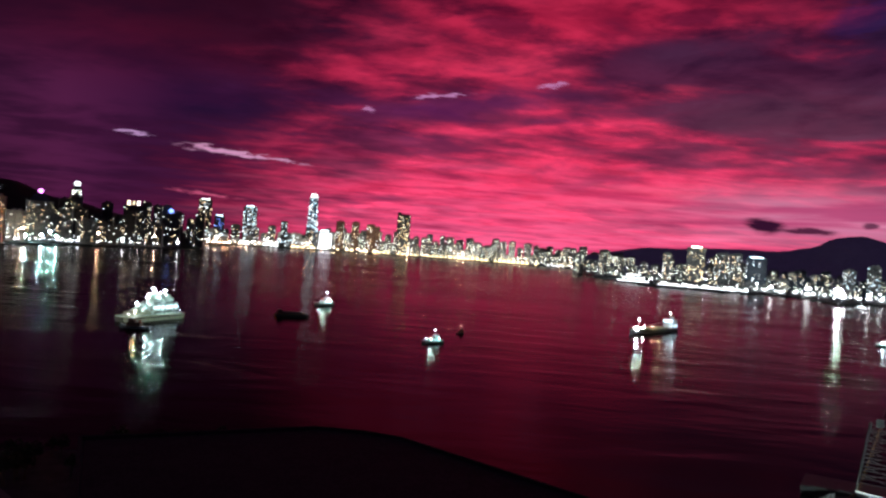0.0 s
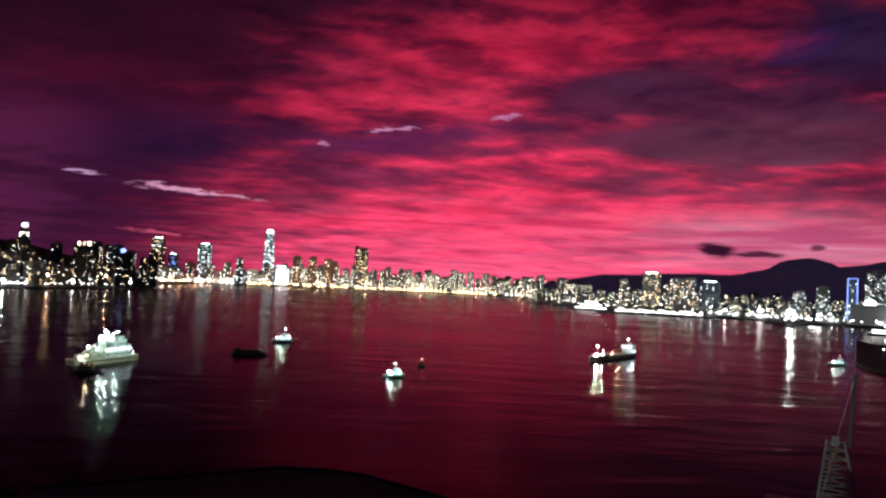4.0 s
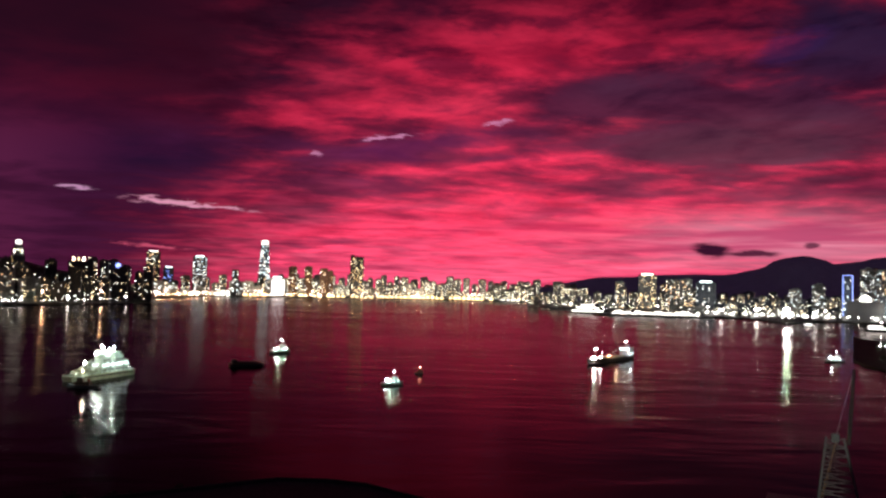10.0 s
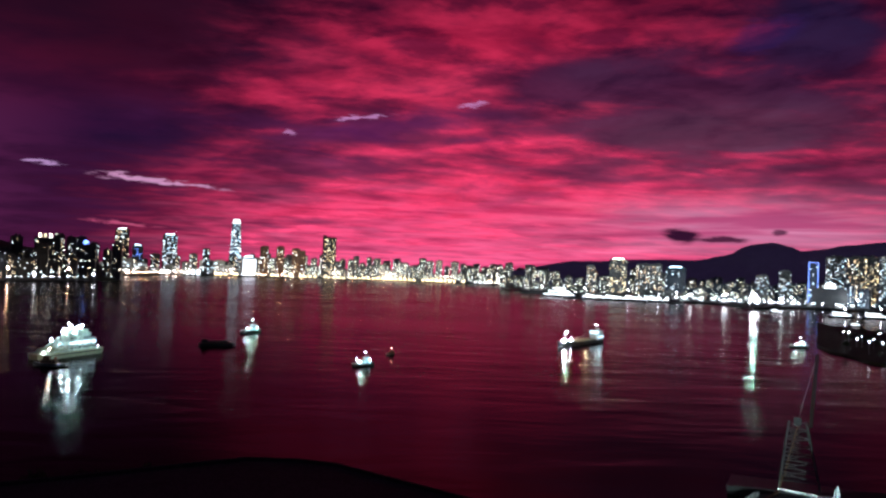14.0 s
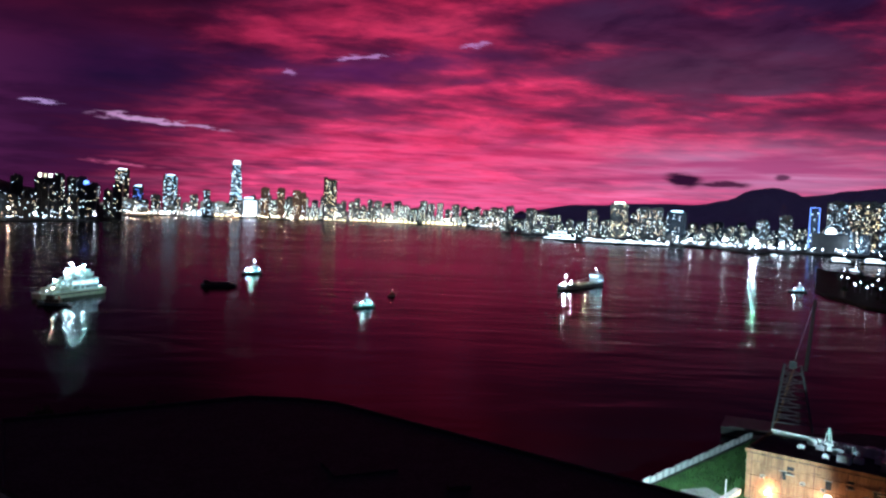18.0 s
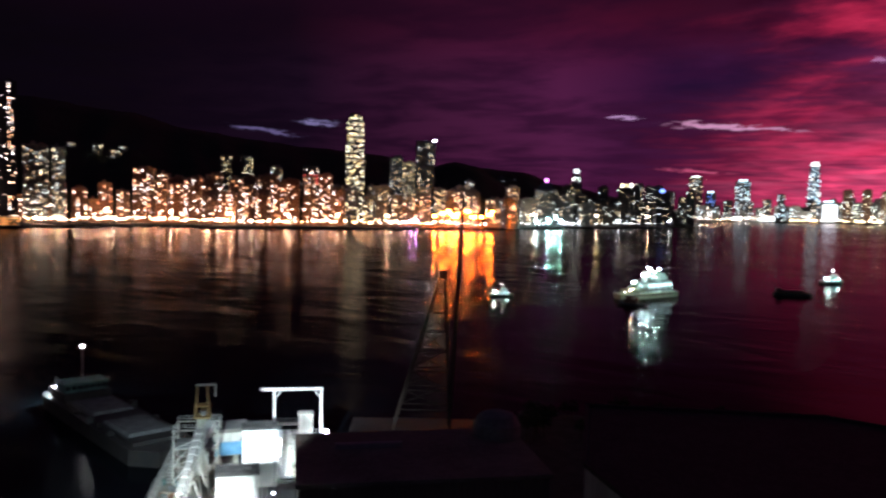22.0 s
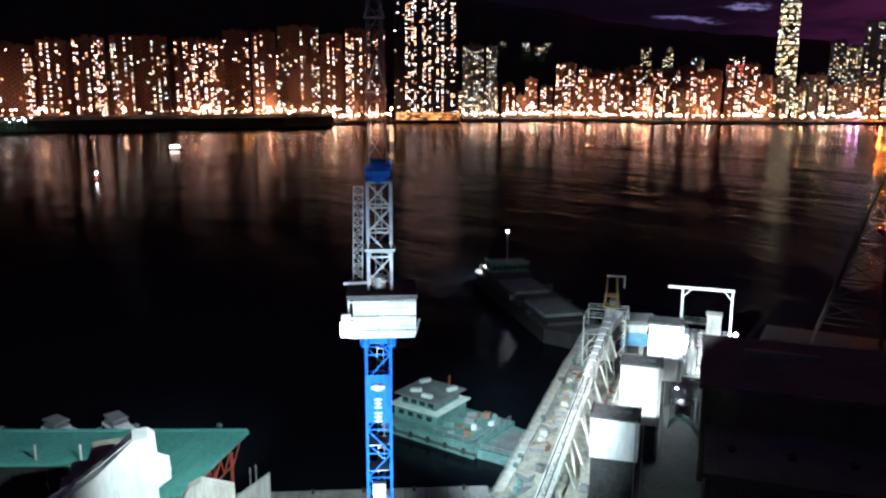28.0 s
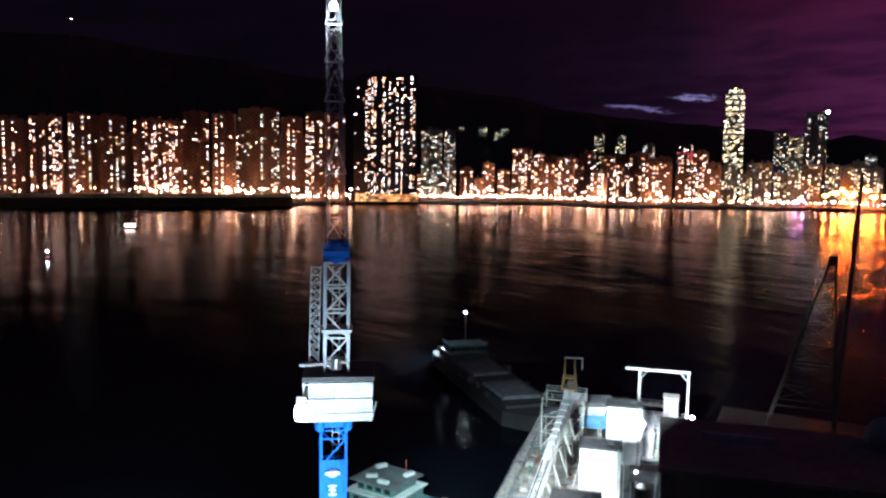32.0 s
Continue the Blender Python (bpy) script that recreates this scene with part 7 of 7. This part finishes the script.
def flat_barge(az, dist, length, beam, heading, label, name="barge", cargo=None):
    x, y = at(az, dist)
    ob = thing(name, pose(x, y, 0, 0, 0, az + heading), label, "barge")
    part("hull", Geo().prism([(-length / 2, -beam / 2), (length * 0.44, -beam / 2), (length / 2, -beam * 0.3), (length / 2, beam * 0.3), (length * 0.44, beam / 2), (-length / 2, beam / 2)], -0.8, 2.0, 1.03), M["hull"], ob)
    part("coaming", Geo().box(0, 0, 2.0, length * 0.86, beam * 0.86, 0.6), M["rust"], ob)
    return ob


db = flat_barge(10.9, 640, 26, 10, 8, "low unlit black barge at anchor")
part("hatch_cover", Geo().box(0, 0, 2.6, 17, 6, 1.2, top=0.9), M["hull"], db)
part("deckhouse", Geo().box(-9.5, 0, 2.6, 4, 5, 2.6), M["hull"], db)


def stone_barge():
    x, y = at(20.4, 572)
    turn = 20.5 + 50
    ob = thing("stone_barge", pose(x, y, 0, 0, 0, turn) @ Matrix.Diagonal((1.12, 1.0, 1.02, 1.0)), "stone barge with pale hull and stacked white houses under floodlights", "barge")
    part("hull", Geo().prism([(-25, -3.5), (-21, -7), (21, -7.5), (25, -5.5), (25, 5.5), (21, 7.5), (-21, 7), (-25, 3.5)], -0.8, 3.4, 1.04), M["sandhull"], ob, "pale beige hull side")
    part("rubbing_strake", Geo().box(0, -7.75, 2.2, 42, 0.4, 0.5), M["hull"], ob)
    r = random.Random(21)
    heap = Geo()
    n, m = 30, 12
    for i in range(n + 1):
        for j in range(m + 1):
            u, v = i / n, j / m
            h = 3.2 * (math.sin(math.pi * u) ** 0.7) * (math.sin(math.pi * v) ** 0.7) * (1.0 + 0.6 * noise.noise((u * 9, v * 5, 2)))
            heap.v.append((-22 + 24 * u, -6.2 + 12.4 * v, 3.3 + h))
    for i in range(n):
        for j in range(m):
            a = i * (m + 1) + j
            heap.f.append((a, a + m + 1, a + m + 2, a + 1))
    part("stone_heap", heap, M["gravel"], ob, "pale heap of quarry stone")
    for k in range(50):
        u, v = r.uniform(-20, 2), r.uniform(-5.5, 5)
        s = r.uniform(0.5, 1.3)
        part("boulder", Geo().turned(u, v, 4.0 + r.uniform(0, 2.2), [(s * 0.6, 0), (s, s * 0.5), (s * 0.5, s)], 6), M["gravel"], ob)
    # crushing plant and houses, rising to the middle
    for px, py, sx, sy, z, h, top in ((-8.5, -1, 4, 5, 3.4, 4.2, 0.85), (-4.5, 2, 4, 5, 3.4, 6.6, 0.8), (-0.5, -1, 3.5, 7, 3.4, 10.5, 0.94), (3.5, 1, 4.2, 8, 3.4, 13.6, 0.95), (7.4, 0, 2.6, 7, 3.4, 9.0, 0.9),
                                      (11, 0, 4.5, 9, 3.4, 12.6, 0.9), (15.5, 1, 4, 8, 3.4, 10.4, 0.92), (19.5, 0, 3.4, 7, 3.4, 6.8, 0.9)):
        hs = part("house_block", Geo().box(px, py, z, sx, sy, h, top=top), M["white"] if px > 2 else M["dirty_white"], ob)
        part("roof_edge", Geo().box(px, py, z + h, sx * top + 0.5, sy * top + 0.5, 0.3), M["dirty_white"], hs)
        for k in range(int(h / 3.2)):
            for q in (-1, 1):
                part("pane", Geo().box(px + q * sx * 0.22, py - sy / 2 - 0.02, z + 1.2 + 3.1 * k, 1.1, 0.16, 0.9), M["glass"] if (k + q) % 2 else M["win_cool"], hs)
        part("ladder_rail", Geo().beam((px - sx / 2 - 0.2, py - sy / 2, z), (px - sx / 2 * top - 0.2, py - sy / 2 * top, z + h + 1.2), 0.10), M["white"], hs)
    for sx, zz in ((-12, 11.0), (-3, 15.5), (1.5, 20.2), (3.0, 19.2), (8, 17.5), (12, 18.6)):
        mt = part("light_mast", Geo().beam((sx, 0.5, 4), (sx, 0.5, zz), 0.15, 6), M["white"], ob)
        part("flood_lamp", Geo().ball(sx, 0.2, zz, 0.42), M["lamp_deck"], mt, "glaring floodlight")
    for p0, p1 in (((-4, 2, 12), (-19, -1, 6.5)), ((11, 2, 15), (22, 0, 8)), ((1, -3, 12), (-9, -4, 8))):
        part("belt_boom", Geo().beam(p0, p1, 0.45, 4), M["dirty_white"], ob)
    rail(ob, [(-21, -7.1, 3.4), (21, -7.6, 3.4)], 1.2, M["white"])
    for sx in (-22, 23):
        part("bow_light", Geo().ball(sx, -3.5, 5.0, 0.2), M["lamp_white"], ob, "small white deck lamp")
    # added fill lights in the air off the hull side, no lamps there
    for dx, dy, dz, w in ((-22, -18, 15, 6500), (9, -22, 22, 15000)):
        p = Vector((x, y, 0)) + Euler((0, 0, radians(turn))).to_matrix() @ Vector((dx, dy, dz))
        bulb("barge_floodlight", *p, Vector((x, y, 6)) + Euler((0, 0, radians(turn))).to_matrix() @ Vector((dx * 0.6, 0, 0)), w, (0.60, 1.0, 0.92), 120, 0.6)


stone_barge()


def coaster():
    x, y = at(-14.8, 768)
    turn = 232
    ob = thing("coaster", pose(x, y, 0, 0, 0, turn) @ Matrix.Diagonal((2.15, 1.25, 1.15, 1.0)), "small dark cargo ship with ochre-lit hatch and white stern house", "ship")
    part("hull", hull_mesh(46, 9, 2.8, 1.6), M["hull"], ob)
    part("bulwark", Geo().box(14, 4.0, 2.9, 10, 0.25, 1.1).box(14, -4.0, 2.9, 10, 0.25, 1.1), M["hull"], ob)
    part("hatch", Geo().box(-3, 0, 2.8, 20, 6.6, 1.4), M["gravel"], ob, "ochre-lit hatch cargo")
    for k in range(5):
        part("hatch_beam", Geo().box(-11 + 4 * k, 0, 4.2, 0.35, 6.8, 0.25), M["rust"], ob)
    hs = part("stern_house", Geo().box(-19, 0, 2.8, 6, 7.4, 4.4), M["white"], ob)
    part("bridge", Geo().box(-18.4, 0, 7.2, 4.4, 8.2, 2.6), M["white"], hs)
    part("bridge_roof", Geo().box(-18.4, 0, 9.8, 5.0, 8.8, 0.25), M["white"], hs)
    for k in range(5):
        part("pane", Geo().box(-16.1, -3 + 1.5 * k, 8.2, 0.15, 1.1, 0.9), M["win_cool"], hs)
        part("pane", Geo().box(-21 + 1.1 * k, 3.75, 4.6, 0.7, 0.15, 0.7), M["win_cool"], hs)
    part("funnel", Geo().turned(-20.5, 0, 9.8, [(1, 0), (0.8, 2)], 10), M["white"], hs)
    for sx, h, rr in ((-18, 15.0, 0.5), (9, 7, 0.25), (15, 11.5, 0.55)):
        mt = part("mast", Geo().beam((sx, 0, 2.8), (sx, 0, h), 0.16, 6).beam((sx, -1.5, h * 0.8), (sx, 1.5, h * 0.8), 0.08), M["white"], ob)
        part("mast_lamp", Geo().ball(sx, 0, h, rr * 0.8), M["lamp_white"], mt, "white mast lamp")
    part("derrick_boom", Geo().beam((9, 0, 5), (-8, 1, 8), 0.15, 6), M["steel"], ob)
    for sx, rr in ((13, 0.4), (19.5, 0.75)):
        part("bow_lamp", Geo().ball(sx, 2.2, 5.0, rr), M["lamp_port"], ob, "bright bow lamp")
    part("work_lamp", Geo().ball(5, 3.2, 5.2, 0.16), M["lamp_warm"], ob, "orange work lamp")
    part("foredeck_house", Geo().box(16, 0, 3.4, 4, 4.4, 2.0), M["dirty_white"], ob)
    part("windlass", Geo().beam((19.6, -1.4, 4.6), (19.6, 1.4, 4.6), 0.5, 8), M["rust"], ob)
    rot = Euler((0, 0, radians(turn))).to_matrix()
    bulb("deck_floodlight", *(Vector((x, y, 0)) + rot @ Vector((4, 8, 11))), None, 4200, (1.0, 0.74, 0.45), size=0.5)
    bulb("deck_floodlight", *(Vector((x, y, 0)) + rot @ Vector((-28, 9, 12))), None, 5200, (0.70, 0.92, 1.0), size=0.5)


coaster()


def hopper_barge():
    """Long dark barge with a bridge house, moored off the plant."""
    a, b = Vector((*at(60.4, 266), 0)), Vector((*at(53.9, 196), 0))
    d = b - a
    ang = math.degrees(math.atan2(d.y, d.x))
    L = d.length
    ob = thing("sand_barge", Matrix.Translation(a) @ Euler((0, 0, radians(ang))).to_matrix().to_4x4(), "long dark sand barge with a stern bridge house", "barge")
    part("hull", Geo().prism([(0, -6.5), (4, -8), (L * 0.92, -8), (L, -3), (L, 3), (L * 0.92, 8), (4, 8), (0, 6.5)], -1.0, 4.0, 1.02, (L / 2, 0)), M["hull"], ob)
    part("coaming", Geo().box(L * 0.58, 0, 4.0, L * 0.66, 13, 0.9), M["hull"], ob)
    for k in range(2):
        part("sand_cargo", Geo().box(L * (0.40 + 0.33 * k), 0, 4.9, L * 0.23, 11.4, 0.7, top=0.9), M["tar"], ob, "grey-brown sand cargo")
    hs = part("stern_house", Geo().box(12, 0, 4.0, 12, 13, 2.6), M["hull"], ob)
    part("bridge", Geo().box(13, 0, 6.6, 7, 12, 2.4), M["deck"], hs)
    for k in range(7):
        part("pane", Geo().box(16.55, -5.1 + 1.7 * k, 7.4, 0.15, 1.4, 1.1), M["glass"], hs)
        part("pane", Geo().box(9.45, -5.1 + 1.7 * k, 7.4, 0.15, 1.4, 1.1), M["glass"], hs)
    part("roof", Geo().box(13, 0, 9.0, 8, 13, 0.25), M["deck"], hs)
    rail(hs, [(9.2, -6.4, 9.25), (16.8, -6.4, 9.25), (16.8, 6.4, 9.25)], 1.0)
    part("winch_gear", Geo().box(3.5, -2, 4.0, 3, 3, 3.4, top=0.6).box(3.0, 3, 4.0, 2, 3, 2.4), M["white"], ob, "white stern winch gear")
    part("winch_drum", Geo().beam((3, -4.5, 5.2), (3, 4.5, 5.2), 0.9, 10), M["white"], ob)
    rr = random.Random(8)
    for k in range(26):
        px, py = (rr.uniform(0.8, 6), rr.uniform(-6, 6)) if k < 16 else (rr.uniform(20, L * 0.9), rr.choice([-7.2, 7.2]))
        part("deck_gear", Geo().box(px, py, 4.0, rr.uniform(0.4, 1.6), rr.uniform(0.4, 1.4), rr.uniform(0.5, 2.4), rr.uniform(0, 90)), M[rr.choice(["white", "steel", "dirty_white"]) if k < 16 else "hull"], ob)
    for sy in (-6.9, 6.9):
        part("side_rail", Geo().beam((20, sy, 5.0), (L * 0.9, sy, 5.0), 0.08), M["hull"], ob)
    part("mast", Geo().beam((13, 0, 9.2), (13, 0, 19), 0.14, 6), M["steel"], hs)
    part("masthead_lamp", Geo().ball(13, 0, 19.2, 0.36), M["lamp_white"], hs, "white masthead lamp")
    # unseen light added to brighten the stern gear and house
    p = ob.matrix_basis @ Vector((0, -3, 8))
    bulb("stern_light", *p, None, 15000, (0.8, 0.95, 1.0), size=0.4)


hopper_barge()


def work_barge():
    m = pose(-126.5, 63.5, 0, 0, 0, 29)
    ob = thing("work_barge", m, "teal and grey work barge with a flat-roofed deckhouse", "barge")
    part("hull", Geo().prism([(-12, -7), (9, -7), (9, 7), (-12, 7)], -0.8, 2.2, 1.02), M["deck"], ob)
    for k in range(6):
        part("rubbing_strake", Geo().box(-10 + 3.6 * k, -7.25, 0.8, 3.4, 0.25, 0.4), M["hull"], ob)
    part("fore_pontoon", Geo().prism([(9.3, -6.2), (19.5, -5.4), (19.5, 5.2), (9.3, 6.2)], -0.8, 1.7, 1.0), M["deck"], ob, "low decked pontoon ahead of the house")
    rail(ob, [(9.8, -5.9, 1.7), (19, -5.2, 1.7), (19, 5.0, 1.7)], 1.0)
    for k in range(7):
        part("hatch_board", Geo().box(11 + 1.2 * k, 0, 1.7, 1.1, 7.5, 0.25), M["tar"], ob)
    part("deck_plate", Geo().box(-1.5, 0, 2.2, 20.4, 13.4, 0.12), M["deck"], ob)
    hs = part("deckhouse", Geo().box(-6, 0.5, 2.3, 10, 10, 2.6), M["deck"], ob)
    part("upper_house", Geo().box(-6, 0.5, 5.1, 8, 8, 1.8), M["deck"], hs)
    part("gallery", Geo().box(-6, 0.5, 4.9, 11.4, 11.2, 0.2), M["white"], hs)
    part("roof", Geo().box(-6, 0.5, 6.9, 10.4, 9.6, 0.25), M["tar"], hs, "grey flat roof")
    for k in range(4):
        part("pane", Geo().box(-9 + 2 * k, -3.55, 5.6, 1.2, 0.12, 0.8), M["glass"], hs)
        part("lower_pane", Geo().box(-9.3 + 2.2 * k, -4.55, 3.3, 1.2, 0.12, 0.9), M["glass"], hs)
    for px, py in ((-9.5, 3.5), (-2.6, 3.0), (-4.4, -2.8), (-8, -1.5)):
        part("roof_locker", Geo().box(px, py, 7.15, 2.2, 0.9, 0.6, (px * 40) % 90), M["white"], hs)
    for k in range(3):
        part("float_ring", Geo().turned(-11.4, -3 + 3 * k, 3.2, [(0.4, 0), (0.7, 0.3), (0.4, 0.6)], 10), M["white"], hs)
    rail(ob, [(0, -6.6, 2.3), (8.6, -6.6, 2.3), (8.6, 6.4, 2.3)], 1.1)
    r = random.Random(4)
    for k in range(14):
        px, py = r.uniform(0.5, 8), r.uniform(-5.5, 5.5)
        part("deck_gear", Geo().box(px, py, 2.3, r.uniform(0.5, 2.4), r.uniform(0.5, 1.5), r.uniform(0.3, 1.3), r.uniform(0, 90)), M[r.choice(["white", "rust", "steel", "deck"])], ob)
    part("mast", Geo().beam((-4, 4, 7), (-4, 4, 9.6), 0.08, 6), M["redsteel"], hs)
    for k in range(5):
        part("tyre_fender", Geo().turned(-9 + 4 * k, -7.3, 0.6, [(0.3, 0), (0.55, 0.25), (0.3, 1.1)], 8), M["tyre"], ob)


work_barge()


def yacht(az, dist, heading, label):
    x, y = at(az, dist)
    ob = thing("motor_yacht", pose(x, y, 0, 0, 0, heading), label, "boat", "moored yachts")
    part("hull", hull_mesh(15, 4.6, 1.8, 0.8), M["white"], ob)
    cb = part("cabin", Geo().box(-1.2, 0, 1.8, 8.2, 3.7, 2.2, top=0.88), M["white"], ob)
    for k in range(4):
        part("pane", Geo().box(-4.0 + 1.7 * k, -1.80, 2.7, 1.2, 0.15, 0.8), M["glass"], cb)
    part("flybridge", Geo().box(-2.2, 0, 3.9, 4.6, 3.0, 0.7, top=0.9), M["tar"], ob)
    part("hardtop", Geo().box(-2.4, 0, 5.3, 4.4, 2.9, 0.15), M["tar"], ob)
    for sx in (-4.2, -0.6):
        for sy in (-1.2, 1.2):
            part("stanchion", Geo().beam((sx, sy, 4.5), (sx, sy, 5.3), 0.05), M["steel"], ob)
    part("windscreen", Geo().box(3.0, 0, 3.0, 0.2, 3.0, 1.0, lean=-0.0), M["glass"], ob)
    return ob


yacht(91.4, 150, 30, "white motor yacht moored beyond the green roof")
yacht(87.7, 147, 20, "grey and white motor yacht moored beyond the green roof")
yacht(95.2, 152, 60, "small white yacht moored beside the shed")

# lit sampan and buoy far to the south
sp = thing("ferry", pose(*at(82.9, 880), 0, 0, 0, 82.9), "small ferry with a warm lit saloon", "boat")
part("hull", hull_mesh(16, 5, 1.6), M["hull"], sp)
part("saloon", Geo().box(-1, 0, 1.6, 9, 4, 2.4), M["win_warm"], sp, "warm lit saloon")
part("roof", Geo().box(-1, 0, 4.0, 10, 4.6, 0.3), M["white"], sp)
bu = thing("light_buoy", pose(*at(88.0, 612), 0), "harbour buoy with a white lamp", "buoy")
part("float", Geo().turned(0, 0, -0.3, [(1.5, 0), (1.6, 0.6), (0.6, 1.2)], 12), M["redsteel"], bu)
part("cage", Geo().beam((0, 0, 0.8), (0, 0, 4.2), 0.2, 6), M["redsteel"], bu)
part("lamp", Geo().ball(0, 0, 4.4, 0.7), M["lamp_white"], bu, "white lamp")


def ferry(az, dist, heading, length, label):
    x, y = at(az, dist)
    s = length / 30.0
    ob = thing("ferry", pose(x, y, 0, 0, 0, az + heading), label, "boat", "lit boats in the shelter")
    part("hull", hull_mesh(30 * s, 8 * s, 2 * s), M["hull"], ob)
    part("main_saloon", Geo().box(-1 * s, 0, 2 * s, 22 * s, 6.6 * s, 2.2 * s), M["white"], ob)
    part("upper_saloon", Geo().box(-2 * s, 0, 4.6 * s, 16 * s, 6 * s, 2.0 * s), M["white"], ob)
    for j, z in enumerate((2.7, 5.2)):
        for k in range(8 - 2 * j):
            part("pane", Geo().box((-9.5 + 2.5 * k) * s, (-3.4 + 0.3 * j) * s, z * s, 1.9 * s, 0.2 * s, 1.1 * s), M["strip_white"], ob, "lit saloon window")
    part("mast", Geo().beam((4 * s, 0, 6.6 * s), (4 * s, 0, 11 * s), 0.15 * s, 6), M["white"], ob)
    part("lamp", Geo().ball(4 * s, 0, 11 * s, 0.7 * s), M["lamp_white"], ob, "white lamp")
    return ob


ferry(-31.6, 1840, 10, 52, "brightly lit ferry moored in the shelter")
ferry(-33.6, 1860, -6, 56, "brightly lit ferry moored in the shelter")
ferry(-32.4, 1480, 20, 20, "small boat with white lights in the shelter")
ferry(-34.8, 1400, 0, 20, "small boat with white lights in the shelter")
ferry(-27.6, 1990, 30, 24, "small ferry with white lights off the quay")
lamps("marina_lamps", [(97, 1225), (94, 1240), (91.5, 1250)], 22, "lamp_white", 0.9, 12, "white lamps of the small marina", 60)
lamps("spit_lamps", [(-31.5, 980), (-36, 960), (-44, 900)], 26, "lamp_shore", 0.7, 8, "few white lamps on the dark spit", 260, -160)
flood_mast(86.2, 2780, high(2780, 9.2) - 3.5, "lamp_shore", 1.2, "hilltop mast with one white light")
